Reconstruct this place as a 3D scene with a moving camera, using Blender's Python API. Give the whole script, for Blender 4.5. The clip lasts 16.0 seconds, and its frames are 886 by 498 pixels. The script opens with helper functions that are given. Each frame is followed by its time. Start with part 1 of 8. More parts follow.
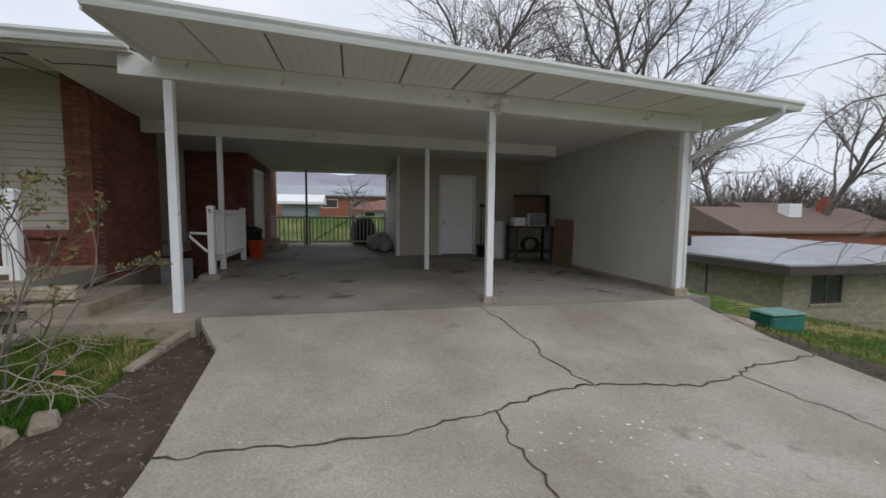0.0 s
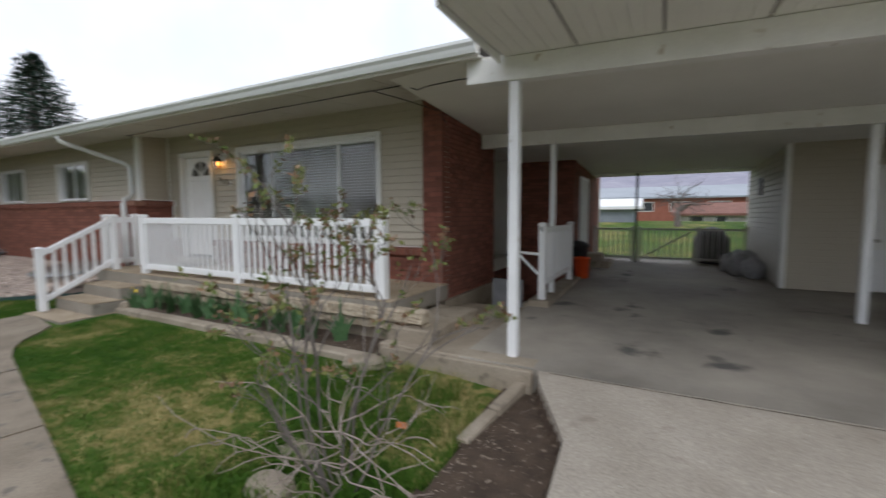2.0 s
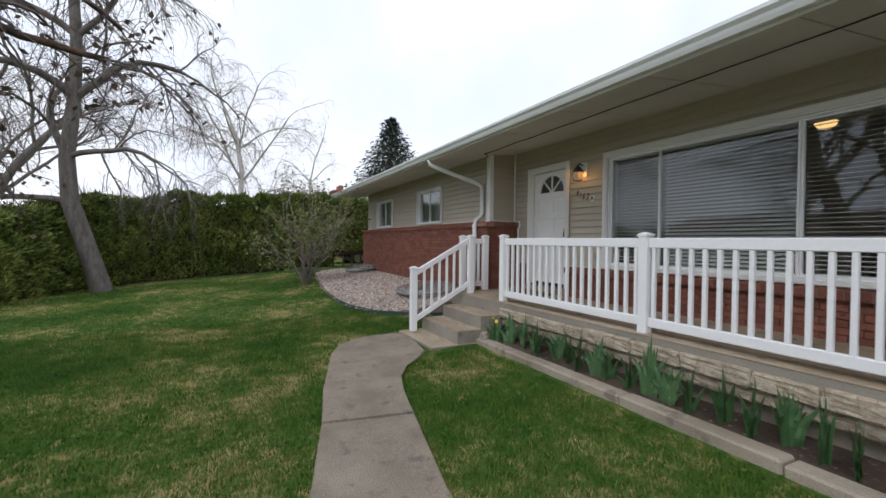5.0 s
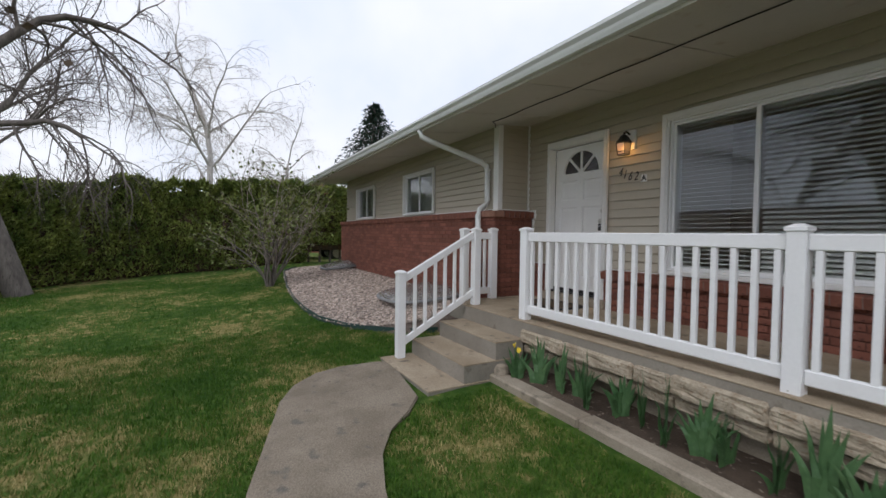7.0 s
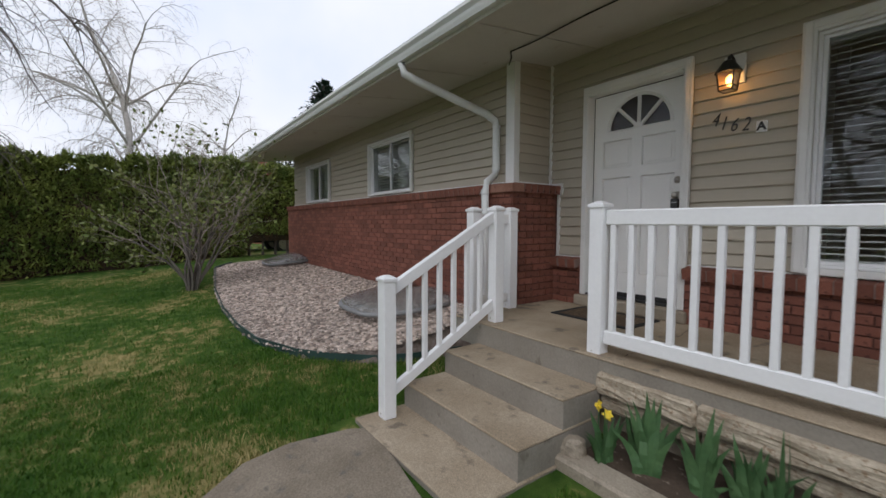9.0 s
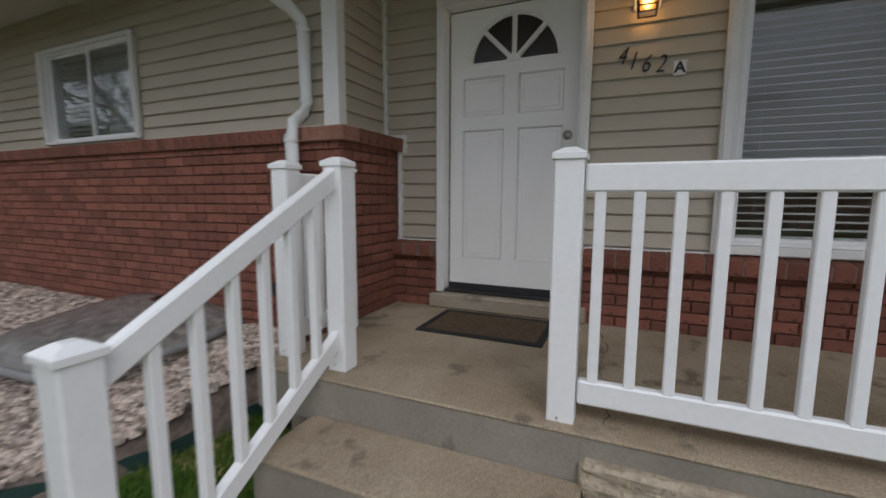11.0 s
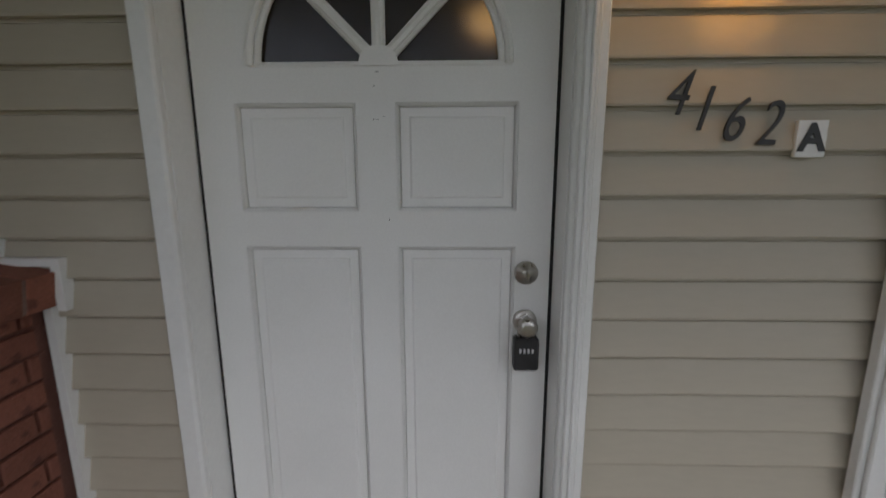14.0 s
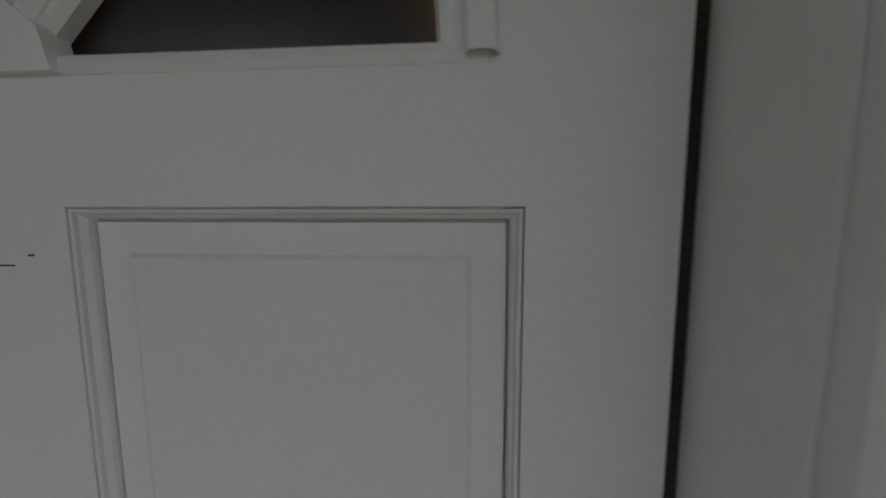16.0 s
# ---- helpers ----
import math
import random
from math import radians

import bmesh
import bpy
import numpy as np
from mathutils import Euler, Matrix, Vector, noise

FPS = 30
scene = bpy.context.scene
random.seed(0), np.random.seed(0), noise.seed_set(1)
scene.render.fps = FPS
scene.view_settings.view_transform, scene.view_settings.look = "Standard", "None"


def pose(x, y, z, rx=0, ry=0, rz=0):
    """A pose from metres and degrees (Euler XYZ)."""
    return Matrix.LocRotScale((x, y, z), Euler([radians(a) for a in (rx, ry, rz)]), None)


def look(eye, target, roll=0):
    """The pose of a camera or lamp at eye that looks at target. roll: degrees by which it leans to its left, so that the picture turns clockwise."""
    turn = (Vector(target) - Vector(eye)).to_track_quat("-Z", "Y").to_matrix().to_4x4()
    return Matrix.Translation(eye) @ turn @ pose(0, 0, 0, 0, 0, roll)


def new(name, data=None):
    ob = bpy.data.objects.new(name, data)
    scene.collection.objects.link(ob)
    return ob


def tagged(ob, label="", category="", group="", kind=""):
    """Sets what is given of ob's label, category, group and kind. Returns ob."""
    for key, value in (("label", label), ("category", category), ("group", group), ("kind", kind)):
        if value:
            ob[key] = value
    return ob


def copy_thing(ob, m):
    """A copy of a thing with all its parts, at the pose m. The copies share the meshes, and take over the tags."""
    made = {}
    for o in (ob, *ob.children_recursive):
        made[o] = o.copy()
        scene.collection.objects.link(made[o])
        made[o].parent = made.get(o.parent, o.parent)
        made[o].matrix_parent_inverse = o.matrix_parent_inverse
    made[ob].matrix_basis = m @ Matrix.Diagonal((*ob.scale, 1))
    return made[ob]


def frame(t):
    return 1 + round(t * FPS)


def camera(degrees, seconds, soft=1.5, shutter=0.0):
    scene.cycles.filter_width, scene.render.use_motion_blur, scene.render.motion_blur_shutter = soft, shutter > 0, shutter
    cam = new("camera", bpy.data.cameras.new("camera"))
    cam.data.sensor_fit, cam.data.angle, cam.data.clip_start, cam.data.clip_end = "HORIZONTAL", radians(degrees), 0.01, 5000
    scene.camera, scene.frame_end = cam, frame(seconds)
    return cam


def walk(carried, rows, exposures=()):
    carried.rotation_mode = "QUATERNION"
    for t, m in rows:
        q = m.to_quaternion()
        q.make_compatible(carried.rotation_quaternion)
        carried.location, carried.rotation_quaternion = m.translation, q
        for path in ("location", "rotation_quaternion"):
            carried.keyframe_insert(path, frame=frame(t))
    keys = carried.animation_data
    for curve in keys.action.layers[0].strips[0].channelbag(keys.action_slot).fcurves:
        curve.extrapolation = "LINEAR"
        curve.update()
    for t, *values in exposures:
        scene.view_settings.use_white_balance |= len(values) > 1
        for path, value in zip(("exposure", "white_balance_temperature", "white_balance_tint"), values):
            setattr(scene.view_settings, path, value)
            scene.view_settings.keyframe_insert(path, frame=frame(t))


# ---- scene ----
cam = camera(93.0, 16.0, shutter=0.3)
PATH = [
    (0, (0.076, -0.206, 1.417), (0.499, 1.741, 1.245), 0.6),
    (0.5, (0.043, 0.273, 1.489), (0.298, 2.248, 1.3), 0.3),
    (1, (-0.08, 0.747, 1.52), (-0.036, 2.734, 1.296), 0.4),
    (1.5, (-0.349, 1.067, 1.552), (-0.684, 3.031, 1.382), 0.2),
    (2, (-0.646, 1.283, 1.62), (-1.571, 3.049, 1.457), -0.2),
    (2.3, (-0.921, 1.416, 1.613), (-2.237, 2.914, 1.462), -0.2),
    (2.5, (-1.079, 1.394, 1.568), (-2.632, 2.648, 1.437), -0.6),
    (3, (-1.595, 1.304, 1.517), (-3.437, 2.073, 1.384), 0.5),
    (3.5, (-2.001, 1.266, 1.478), (-3.853, 1.988, 1.256), 0.7),
    (4, (-2.443, 1.384, 1.489), (-4.262, 2.159, 1.187), 0.6),
    (4.5, (-2.875, 1.474, 1.519), (-4.686, 2.307, 1.357), 0.5),
    (5, (-3.297, 1.577, 1.518), (-5.08, 2.482, 1.485), 0.6),
    (5.2, (-3.48, 1.649, 1.508), (-5.256, 2.567, 1.442), 0.5),
    (7.3, (-5.301, 2.327, 1.547), (-7.048, 3.298, 1.482), 0.7),
    (7.5, (-5.5, 2.362, 1.538), (-7.255, 3.317, 1.468), 0.7),
    (7.7, (-5.685, 2.419, 1.519), (-7.434, 3.387, 1.476), 0.6),
    (8, (-5.964, 2.469, 1.502), (-7.676, 3.502, 1.452), 0.8),
    (8.2, (-6.164, 2.547, 1.493), (-7.852, 3.615, 1.412), 0.5),
    (10.3, (-8.054, 3.357, 1.494), (-9.395, 4.833, 1.333), 0.4),
    (10.5, (-8.19, 3.445, 1.49), (-9.408, 5.022, 1.314), 0.4),
    (10.7, (-8.322, 3.495, 1.472), (-9.365, 5.192, 1.296), 0.3),
    (11, (-8.461, 3.744, 1.464), (-9.253, 5.564, 1.221), 0.2),
    (11.5, (-8.746, 4.134, 1.505), (-9.234, 6.065, 1.313), 0.1),
    (12, (-8.882, 4.495, 1.565), (-9.165, 6.469, 1.404), -0.0),
    (12.5, (-8.957, 4.842, 1.677), (-9.147, 6.815, 1.408), 0.0),
    (13, (-9.018, 5.152, 1.837), (-9.36, 7.088, 1.472), 0.1),
    (13.5, (-9.065, 5.4, 2.043), (-9.324, 7.348, 1.675), 0.1),
    (14, (-9.062, 5.68, 2.172), (-9.111, 7.646, 1.805), -0.2),
    (14.5, (-9.039, 5.956, 2.326), (-9.077, 7.924, 1.975), -0.5),
    (15, (-9.005, 6.188, 2.332), (-8.925, 8.172, 2.092), -0.4),
    (15.5, (-8.936, 6.408, 2.368), (-8.82, 8.395, 2.172), 0.1),
    (16, (-8.921, 6.541, 2.352), (-9.1, 8.517, 2.10), -0.2),
]
EXPOSURES = [(0, -0.31, 6170, 10), (1.5, 0.0, 6120, 10), (2.5, 0.05, 6080, 11), (3.2, -0.05, 6050, 11), (5.0, -0.03, 6050, 11), (8.0, -0.22, 6120, 12), (10.5, -0.18, 6120, 11), (12, -0.40, 6020, 11), (13, -0.05, 5980, 11), (14.5, -0.05, 6080, 12), (16, -0.25, 6080, 13)]
walk(cam, [(t, look(eye, target, roll)) for t, eye, target, roll in PATH], EXPOSURES)

# ---- world and sun: a bright overcast sky ----
world = bpy.data.worlds.new("overcast_sky")
scene.world = world
world.use_nodes = True
wt = world.node_tree
wt.nodes.clear()
SUN_EL, SUN_ROT = radians(42), radians(215)
sky = wt.nodes.new("ShaderNodeTexSky")
sky.sky_type, sky.sun_disc, sky.sun_elevation, sky.sun_rotation = "NISHITA", False, SUN_EL, SUN_ROT
sky.air_density, sky.dust_density, sky.ozone_density = 1.0, 4.0, 1.0
clouds = wt.nodes.new("ShaderNodeTexNoise")
clouds.inputs["Scale"].default_value, clouds.inputs["Detail"].default_value = 2.2, 5
cramp = wt.nodes.new("ShaderNodeValToRGB")
cramp.color_ramp.elements[0].position, cramp.color_ramp.elements[0].color = 0.38, (10.0, 10.6, 11.8, 1)
cramp.color_ramp.elements[1].position, cramp.color_ramp.elements[1].color = 0.58, (12.0, 12.0, 12.2, 1)
blend = wt.nodes.new("ShaderNodeMix")
blend.data_type = "RGBA"
blend.inputs["Factor"].default_value = 0.9
wbg = wt.nodes.new("ShaderNodeBackground")
wbg.inputs["Strength"].default_value = 0.1
wout = wt.nodes.new("ShaderNodeOutputWorld")
wco = wt.nodes.new("ShaderNodeTexCoord")
wt.links.new(wco.outputs["Generated"], clouds.inputs["Vector"])
wt.links.new(clouds.outputs["Fac"], cramp.inputs["Fac"])
wt.links.new(sky.outputs["Color"], blend.inputs["A"])
wt.links.new(cramp.outputs["Color"], blend.inputs["B"])
wt.links.new(blend.outputs["Result"], wbg.inputs["Color"])
wt.links.new(wbg.outputs["Background"], wout.inputs["Surface"])
sun = new("sun", bpy.data.lights.new("sun", "SUN"))
sun.data.energy, sun.data.angle, sun.data.color = 0.8, radians(25), (1.0, 0.96, 0.9)
sun.matrix_world = look((0, 0, 20), (-12 * math.sin(SUN_ROT) * -1, 12 * math.cos(SUN_ROT) * -1, 20 - 12 * math.tan(SUN_EL)))
# ---- materials ----
def material(name):
    m = bpy.data.materials.new(name)
    m.use_nodes = True
    return m, m.node_tree, m.node_tree.nodes["Principled BSDF"]


def surface(name, c1, c2, scale=6.0, rough=0.7, fine=90.0, bump=0.15, c3=None, spots=0.0, metal=0.0, stretch=(1, 1, 1), vary=0.0, island=False, spec=0.5, con=0.13):
    """A worn surface: two colours mixed by broad noise, a third in spots, fine grain in colour and relief."""
    m, nt, b = material(name)
    N, L = nt.nodes.new, nt.links.new
    co = N("ShaderNodeTexCoord")
    mp = N("ShaderNodeMapping")
    mp.inputs["Scale"].default_value = stretch
    L(co.outputs["Object"], mp.inputs["Vector"])
    big = N("ShaderNodeTexNoise")
    big.inputs["Scale"].default_value, big.inputs["Detail"].default_value, big.inputs["Roughness"].default_value = scale, 6, 0.62
    L(mp.outputs["Vector"], big.inputs["Vector"])
    ramp = N("ShaderNodeValToRGB")
    ramp.color_ramp.elements[0].position, ramp.color_ramp.elements[1].position = 0.34, 0.66
    ramp.color_ramp.elements[0].color, ramp.color_ramp.elements[1].color = (*c1, 1), (*c2, 1)
    L(big.outputs["Fac"], ramp.inputs["Fac"])
    grain = N("ShaderNodeTexNoise")
    grain.inputs["Scale"].default_value, grain.inputs["Detail"].default_value = fine, 4
    L(mp.outputs["Vector"], grain.inputs["Vector"])
    gm = N("ShaderNodeMapRange")
    gm.inputs["From Min"].default_value, gm.inputs["From Max"].default_value = 0.25, 0.75
    gm.inputs["To Min"].default_value, gm.inputs["To Max"].default_value = 1 - con, 1 + con
    L(grain.outputs["Fac"], gm.inputs["Value"])
    mul = N("ShaderNodeVectorMath")
    mul.operation = "SCALE"
    L(gm.outputs["Result"], mul.inputs["Scale"])
    last = ramp.outputs["Color"]
    if c3 is not None:
        sp = N("ShaderNodeTexNoise")
        sp.inputs["Scale"].default_value, sp.inputs["Detail"].default_value = scale * 3.7, 8
        L(mp.outputs["Vector"], sp.inputs["Vector"])
        sr = N("ShaderNodeMapRange")
        sr.inputs["From Min"].default_value, sr.inputs["From Max"].default_value = 0.66 - spots, 0.72 - spots * 0.5
        L(sp.outputs["Fac"], sr.inputs["Value"])
        mx = N("ShaderNodeMix")
        mx.data_type = "RGBA"
        mx.inputs["B"].default_value = (*c3, 1)
        L(sr.outputs["Result"], mx.inputs["Factor"])
        L(last, mx.inputs["A"])
        last = mx.outputs["Result"]
    if vary:
        if island:
            src = N("ShaderNodeNewGeometry").outputs["Random Per Island"]
        else:
            src = N("ShaderNodeObjectInfo").outputs["Random"]
        vr = N("ShaderNodeMapRange")
        vr.inputs["To Min"].default_value, vr.inputs["To Max"].default_value = 1 - vary, 1 + vary
        L(src, vr.inputs["Value"])
        vm = N("ShaderNodeVectorMath")
        vm.operation = "SCALE"
        L(last, vm.inputs[0])
        L(vr.outputs["Result"], vm.inputs["Scale"])
        last = vm.outputs["Vector"]
    L(last, mul.inputs[0])
    L(mul.outputs["Vector"], b.inputs["Base Color"])
    rr = N("ShaderNodeMapRange")
    rr.inputs["To Min"].default_value, rr.inputs["To Max"].default_value = max(0.02, rough - 0.12), min(1, rough + 0.12)
    L(big.outputs["Fac"], rr.inputs["Value"])
    L(rr.outputs["Result"], b.inputs["Roughness"])
    b.inputs["Metallic"].default_value = metal
    b.inputs["Specular IOR Level"].default_value = spec
    if bump:
        bp = N("ShaderNodeBump")
        bp.inputs["Strength"].default_value, bp.inputs["Distance"].default_value = bump, 0.01
        L(grain.outputs["Fac"], bp.inputs["Height"])
        L(bp.outputs["Normal"], b.inputs["Normal"])
    return m


CONCRETE = surface("driveway_concrete", (0.30, 0.262, 0.212), (0.45, 0.405, 0.345), 0.8, 0.85, 55, 0.4, (0.29, 0.25, 0.205), 0.015, con=0.24)
CONCRETE_OLD = surface("old_concrete", (0.255, 0.212, 0.158), (0.39, 0.335, 0.262), 1.4, 0.88, 90, 0.5, (0.20, 0.17, 0.13), 0.05, con=0.2)
CARPORT_FLOOR = surface("oil_stained_concrete", (0.19, 0.172, 0.148), (0.42, 0.385, 0.33), 0.45, 0.75, 110, 0.2, (0.10, 0.095, 0.09), 0.05)
WALKWAY = surface("walkway_concrete", (0.185, 0.15, 0.108), (0.28, 0.235, 0.178), 2.0, 0.9, 75, 0.6, (0.15, 0.13, 0.108), 0.06, con=0.28)
SIDING = surface("tan_vinyl_siding", (0.455, 0.41, 0.325), (0.495, 0.45, 0.36), 1.5, 0.55, 60, 0.05, stretch=(0.3, 1, 1), con=0.025)
SIDING_PALE = surface("pale_siding", (0.55, 0.53, 0.47), (0.60, 0.58, 0.52), 1.5, 0.6, 60, 0.05, con=0.025)
WHITE = surface("white_paint", (0.76, 0.76, 0.74), (0.82, 0.82, 0.80), 3, 0.45, 70, 0.06, con=0.025)
VINYL = surface("white_vinyl", (0.85, 0.855, 0.86), (0.87, 0.875, 0.88), 0.7, 0.35, 40, 0.02, con=0.025)
DOORPAINT = surface("door_paint", (0.83, 0.825, 0.805), (0.87, 0.865, 0.845), 2, 0.42, 160, 0.04, con=0.025)
WORN_WHITE = surface("worn_white_paint", (0.70, 0.695, 0.67), (0.80, 0.795, 0.77), 2, 0.6, 60, 0.12, (0.52, 0.47, 0.40), 0.0, con=0.04)
SOFFIT = surface("soffit_paint", (0.55, 0.53, 0.47), (0.62, 0.60, 0.535), 1.2, 0.7, 50, 0.08, (0.52, 0.48, 0.41), 0.02, con=0.025)
CEILING = surface("carport_ceiling_paint", (0.74, 0.725, 0.68), (0.80, 0.785, 0.74), 0.8, 0.75, 40, 0.1, con=0.025)
PLASTER = surface("plaster", (0.58, 0.575, 0.54), (0.66, 0.655, 0.62), 0.9, 0.85, 70, 0.15, (0.55, 0.54, 0.50), 0.02, con=0.025)
GUTTER = surface("gutter_enamel", (0.70, 0.72, 0.71), (0.76, 0.78, 0.77), 1.5, 0.35, 40, 0.03, con=0.025)
BRICK = surface("red_brick", (0.17, 0.060, 0.040), (0.235, 0.090, 0.060), 5, 0.85, 130, 0.5, (0.115, 0.041, 0.031), 0.04, vary=0.22)
BRICK_J = surface("red_brick_far", (0.185, 0.066, 0.044), (0.25, 0.097, 0.066), 5, 0.85, 130, 0.5, (0.115, 0.041, 0.031), 0.04, vary=0.22, island=True)
POSTPAINT = surface("post_paint", (0.78, 0.79, 0.80), (0.86, 0.87, 0.88), 2, 0.5, 60, 0.1, (0.62, 0.60, 0.56), 0.0, con=0.03)
MORTAR_PALE = surface("pale_mortar", (0.17, 0.105, 0.085), (0.24, 0.16, 0.135), 8, 0.95, 140, 0.5)
MORTAR = surface("brick_mortar", (0.125, 0.052, 0.040), (0.17, 0.078, 0.060), 8, 0.95, 140, 0.5)
FLAG = surface("sandstone", (0.30, 0.245, 0.175), (0.50, 0.43, 0.33), 12, 0.9, 60, 0.8, (0.28, 0.20, 0.13), 0.09, vary=0.12)
ROOF = surface("roofing", (0.20, 0.19, 0.18), (0.28, 0.27, 0.26), 1, 0.9, 90, 0.5)
DIRT = surface("bare_dirt", (0.05, 0.033, 0.022), (0.095, 0.066, 0.045), 6, 0.95, 70, 1.0, (0.26, 0.21, 0.16), 0.05)
BARK = surface("grey_bark", (0.10, 0.085, 0.075), (0.20, 0.175, 0.155), 9, 0.95, 40, 1.0, (0.07, 0.06, 0.05), 0.06, stretch=(1, 1, 0.25))
BARK_PALE = surface("birch_bark", (0.40, 0.37, 0.34), (0.55, 0.52, 0.48), 6, 0.9, 40, 0.5, (0.15, 0.12, 0.1), 0.04)
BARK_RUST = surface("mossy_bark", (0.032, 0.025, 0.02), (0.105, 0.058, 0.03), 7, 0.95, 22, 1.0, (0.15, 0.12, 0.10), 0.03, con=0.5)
TWIG = surface("twig_bark", (0.09, 0.072, 0.063), (0.16, 0.13, 0.118), 9, 0.9, 60, 0.3)
TWIG_PALE = surface("pale_twig_bark", (0.27, 0.215, 0.18), (0.40, 0.34, 0.30), 9, 0.9, 60, 0.3)
BLACK = surface("black_paint", (0.012, 0.012, 0.013), (0.03, 0.03, 0.032), 8, 0.5, 90, 0.1)
NICKEL = surface("satin_nickel", (0.50, 0.48, 0.45), (0.58, 0.56, 0.52), 30, 0.3, 300, 0.02, metal=1.0)
RUBBER = surface("black_rubber", (0.015, 0.015, 0.016), (0.035, 0.034, 0.033), 20, 0.8, 160, 0.5)


def glass_mat(name, tint, rough=0.02, alpha=0.0):
    m, nt, b = material(name)
    b.inputs["Base Color"].default_value = (*tint, 1)
    b.inputs["Transmission Weight"].default_value = 1.0
    b.inputs["Roughness"].default_value = rough
    b.inputs["IOR"].default_value = 1.5
    return m


GLASS = glass_mat("window_glass", (0.86, 0.9, 0.9))
DARK_GLASS = glass_mat("dark_fan_glass", (0.30, 0.29, 0.28), 0.24)
# ---- builders ----
def part(name, bm, mat, parent=None, label="", smooth=False):
    me = bpy.data.meshes.new(name)
    bm.normal_update()
    bm.to_mesh(me)
    bm.free()
    me.materials.append(mat)
    if smooth:
        for p in me.polygons:
            p.use_smooth = True
    ob = new(name, me)
    if parent is not None:
        ob.parent = parent
    if label:
        ob["label"] = label
    return ob


def piece(name, me, parent, m):
    ob = new(name, me)
    ob.parent = parent
    ob.matrix_basis = m
    return ob


def thing(name, label, category, group="", kind="", at=(0, 0, 0), turn=0):
    ob = new(name)
    ob.empty_display_size = 0.1
    ob.matrix_basis = pose(*at, 0, 0, turn)
    return tagged(ob, label, category, group, kind)


def box(bm, x0, x1, y0, y1, z0, z1, bevel=0.0, m=None):
    r = bmesh.ops.create_cube(bm, size=1.0)
    vs = r["verts"]
    for v in vs:
        v.co = Vector(((x0 + x1) / 2 + v.co.x * (x1 - x0), (y0 + y1) / 2 + v.co.y * (y1 - y0), (z0 + z1) / 2 + v.co.z * (z1 - z0)))
    if bevel > 0:
        es = list({e for v in vs for e in v.link_edges})
        r = bmesh.ops.bevel(bm, geom=es, offset=bevel, segments=1, affect="EDGES", profile=0.5)
        vs = list({v for f in r["faces"] for v in f.verts} | {v for v in vs if v.is_valid})
    if m is not None:
        bmesh.ops.transform(bm, matrix=m, verts=vs)
    return vs


def boxes(*rows, bevel=0.0):
    bm = bmesh.new()
    for r in rows:
        box(bm, *r, bevel=bevel)
    return bm


def tube(bm, pts, rads, sides=8, cap=True):
    """A tube along points, with a radius at each."""
    pts = [Vector(p) for p in pts]
    rings = []
    for i, p in enumerate(pts):
        d = (pts[min(i + 1, len(pts) - 1)] - pts[max(i - 1, 0)])
        d = d.normalized() if d.length > 1e-9 else Vector((0, 0, 1))
        ref = Vector((0, 0, 1)) if abs(d.z) < 0.9 else Vector((1, 0, 0))
        u = d.cross(ref).normalized()
        w = u.cross(d)
        rings.append([bm.verts.new(p + (u * math.cos(a) + w * math.sin(a)) * rads[i]) for a in (2 * math.pi * k / sides for k in range(sides))])
    for a, b in zip(rings, rings[1:]):
        for k in range(sides):
            bm.faces.new((a[k], a[(k + 1) % sides], b[(k + 1) % sides], b[k]))
    if cap and sides > 2:
        bm.faces.new(rings[0][::-1])
        bm.faces.new(rings[-1])


def prism(bm, outline, z0, z1):
    """A flat outline (counter-clockwise) drawn up from z0 to z1; z1 may be a function of x and y."""
    top = z1 if callable(z1) else (lambda x, y: z1)
    bot = z0 if callable(z0) else (lambda x, y: z0)
    a = [bm.verts.new((x, y, bot(x, y))) for x, y in outline]
    b = [bm.verts.new((x, y, top(x, y))) for x, y in outline]
    n = len(a)
    for i in range(n):
        bm.faces.new((a[i], a[(i + 1) % n], b[(i + 1) % n], b[i]))
    bm.faces.new(a[::-1])
    bm.faces.new(b)


def lathe(bm, profile, sides=16, m=None):
    """Turned shape: profile rows (radius, height)."""
    rings = []
    for r, z in profile:
        rings.append([bm.verts.new((r * math.cos(2 * math.pi * k / sides), r * math.sin(2 * math.pi * k / sides), z)) for k in range(sides)])
    for a, b in zip(rings, rings[1:]):
        for k in range(sides):
            bm.faces.new((a[k], a[(k + 1) % sides], b[(k + 1) % sides], b[k]))
    bm.faces.new(rings[0][::-1])
    bm.faces.new(rings[-1])
    if m is not None:
        bmesh.ops.transform(bm, matrix=m, verts=[v for r in rings for v in r])


def sstep(v):
    v = max(0.0, min(1.0, v))
    return v * v * (3 - 2 * v)


# ---- ground ----
def drive_z(x, y):
    """The concrete apron: flat in the carport, falling to the street."""
    s = 5.0 - y
    return 0.195 - (0.125 * min(max(s, 0.0), 2.4) + 0.035 * max(0.0, s - 2.4))


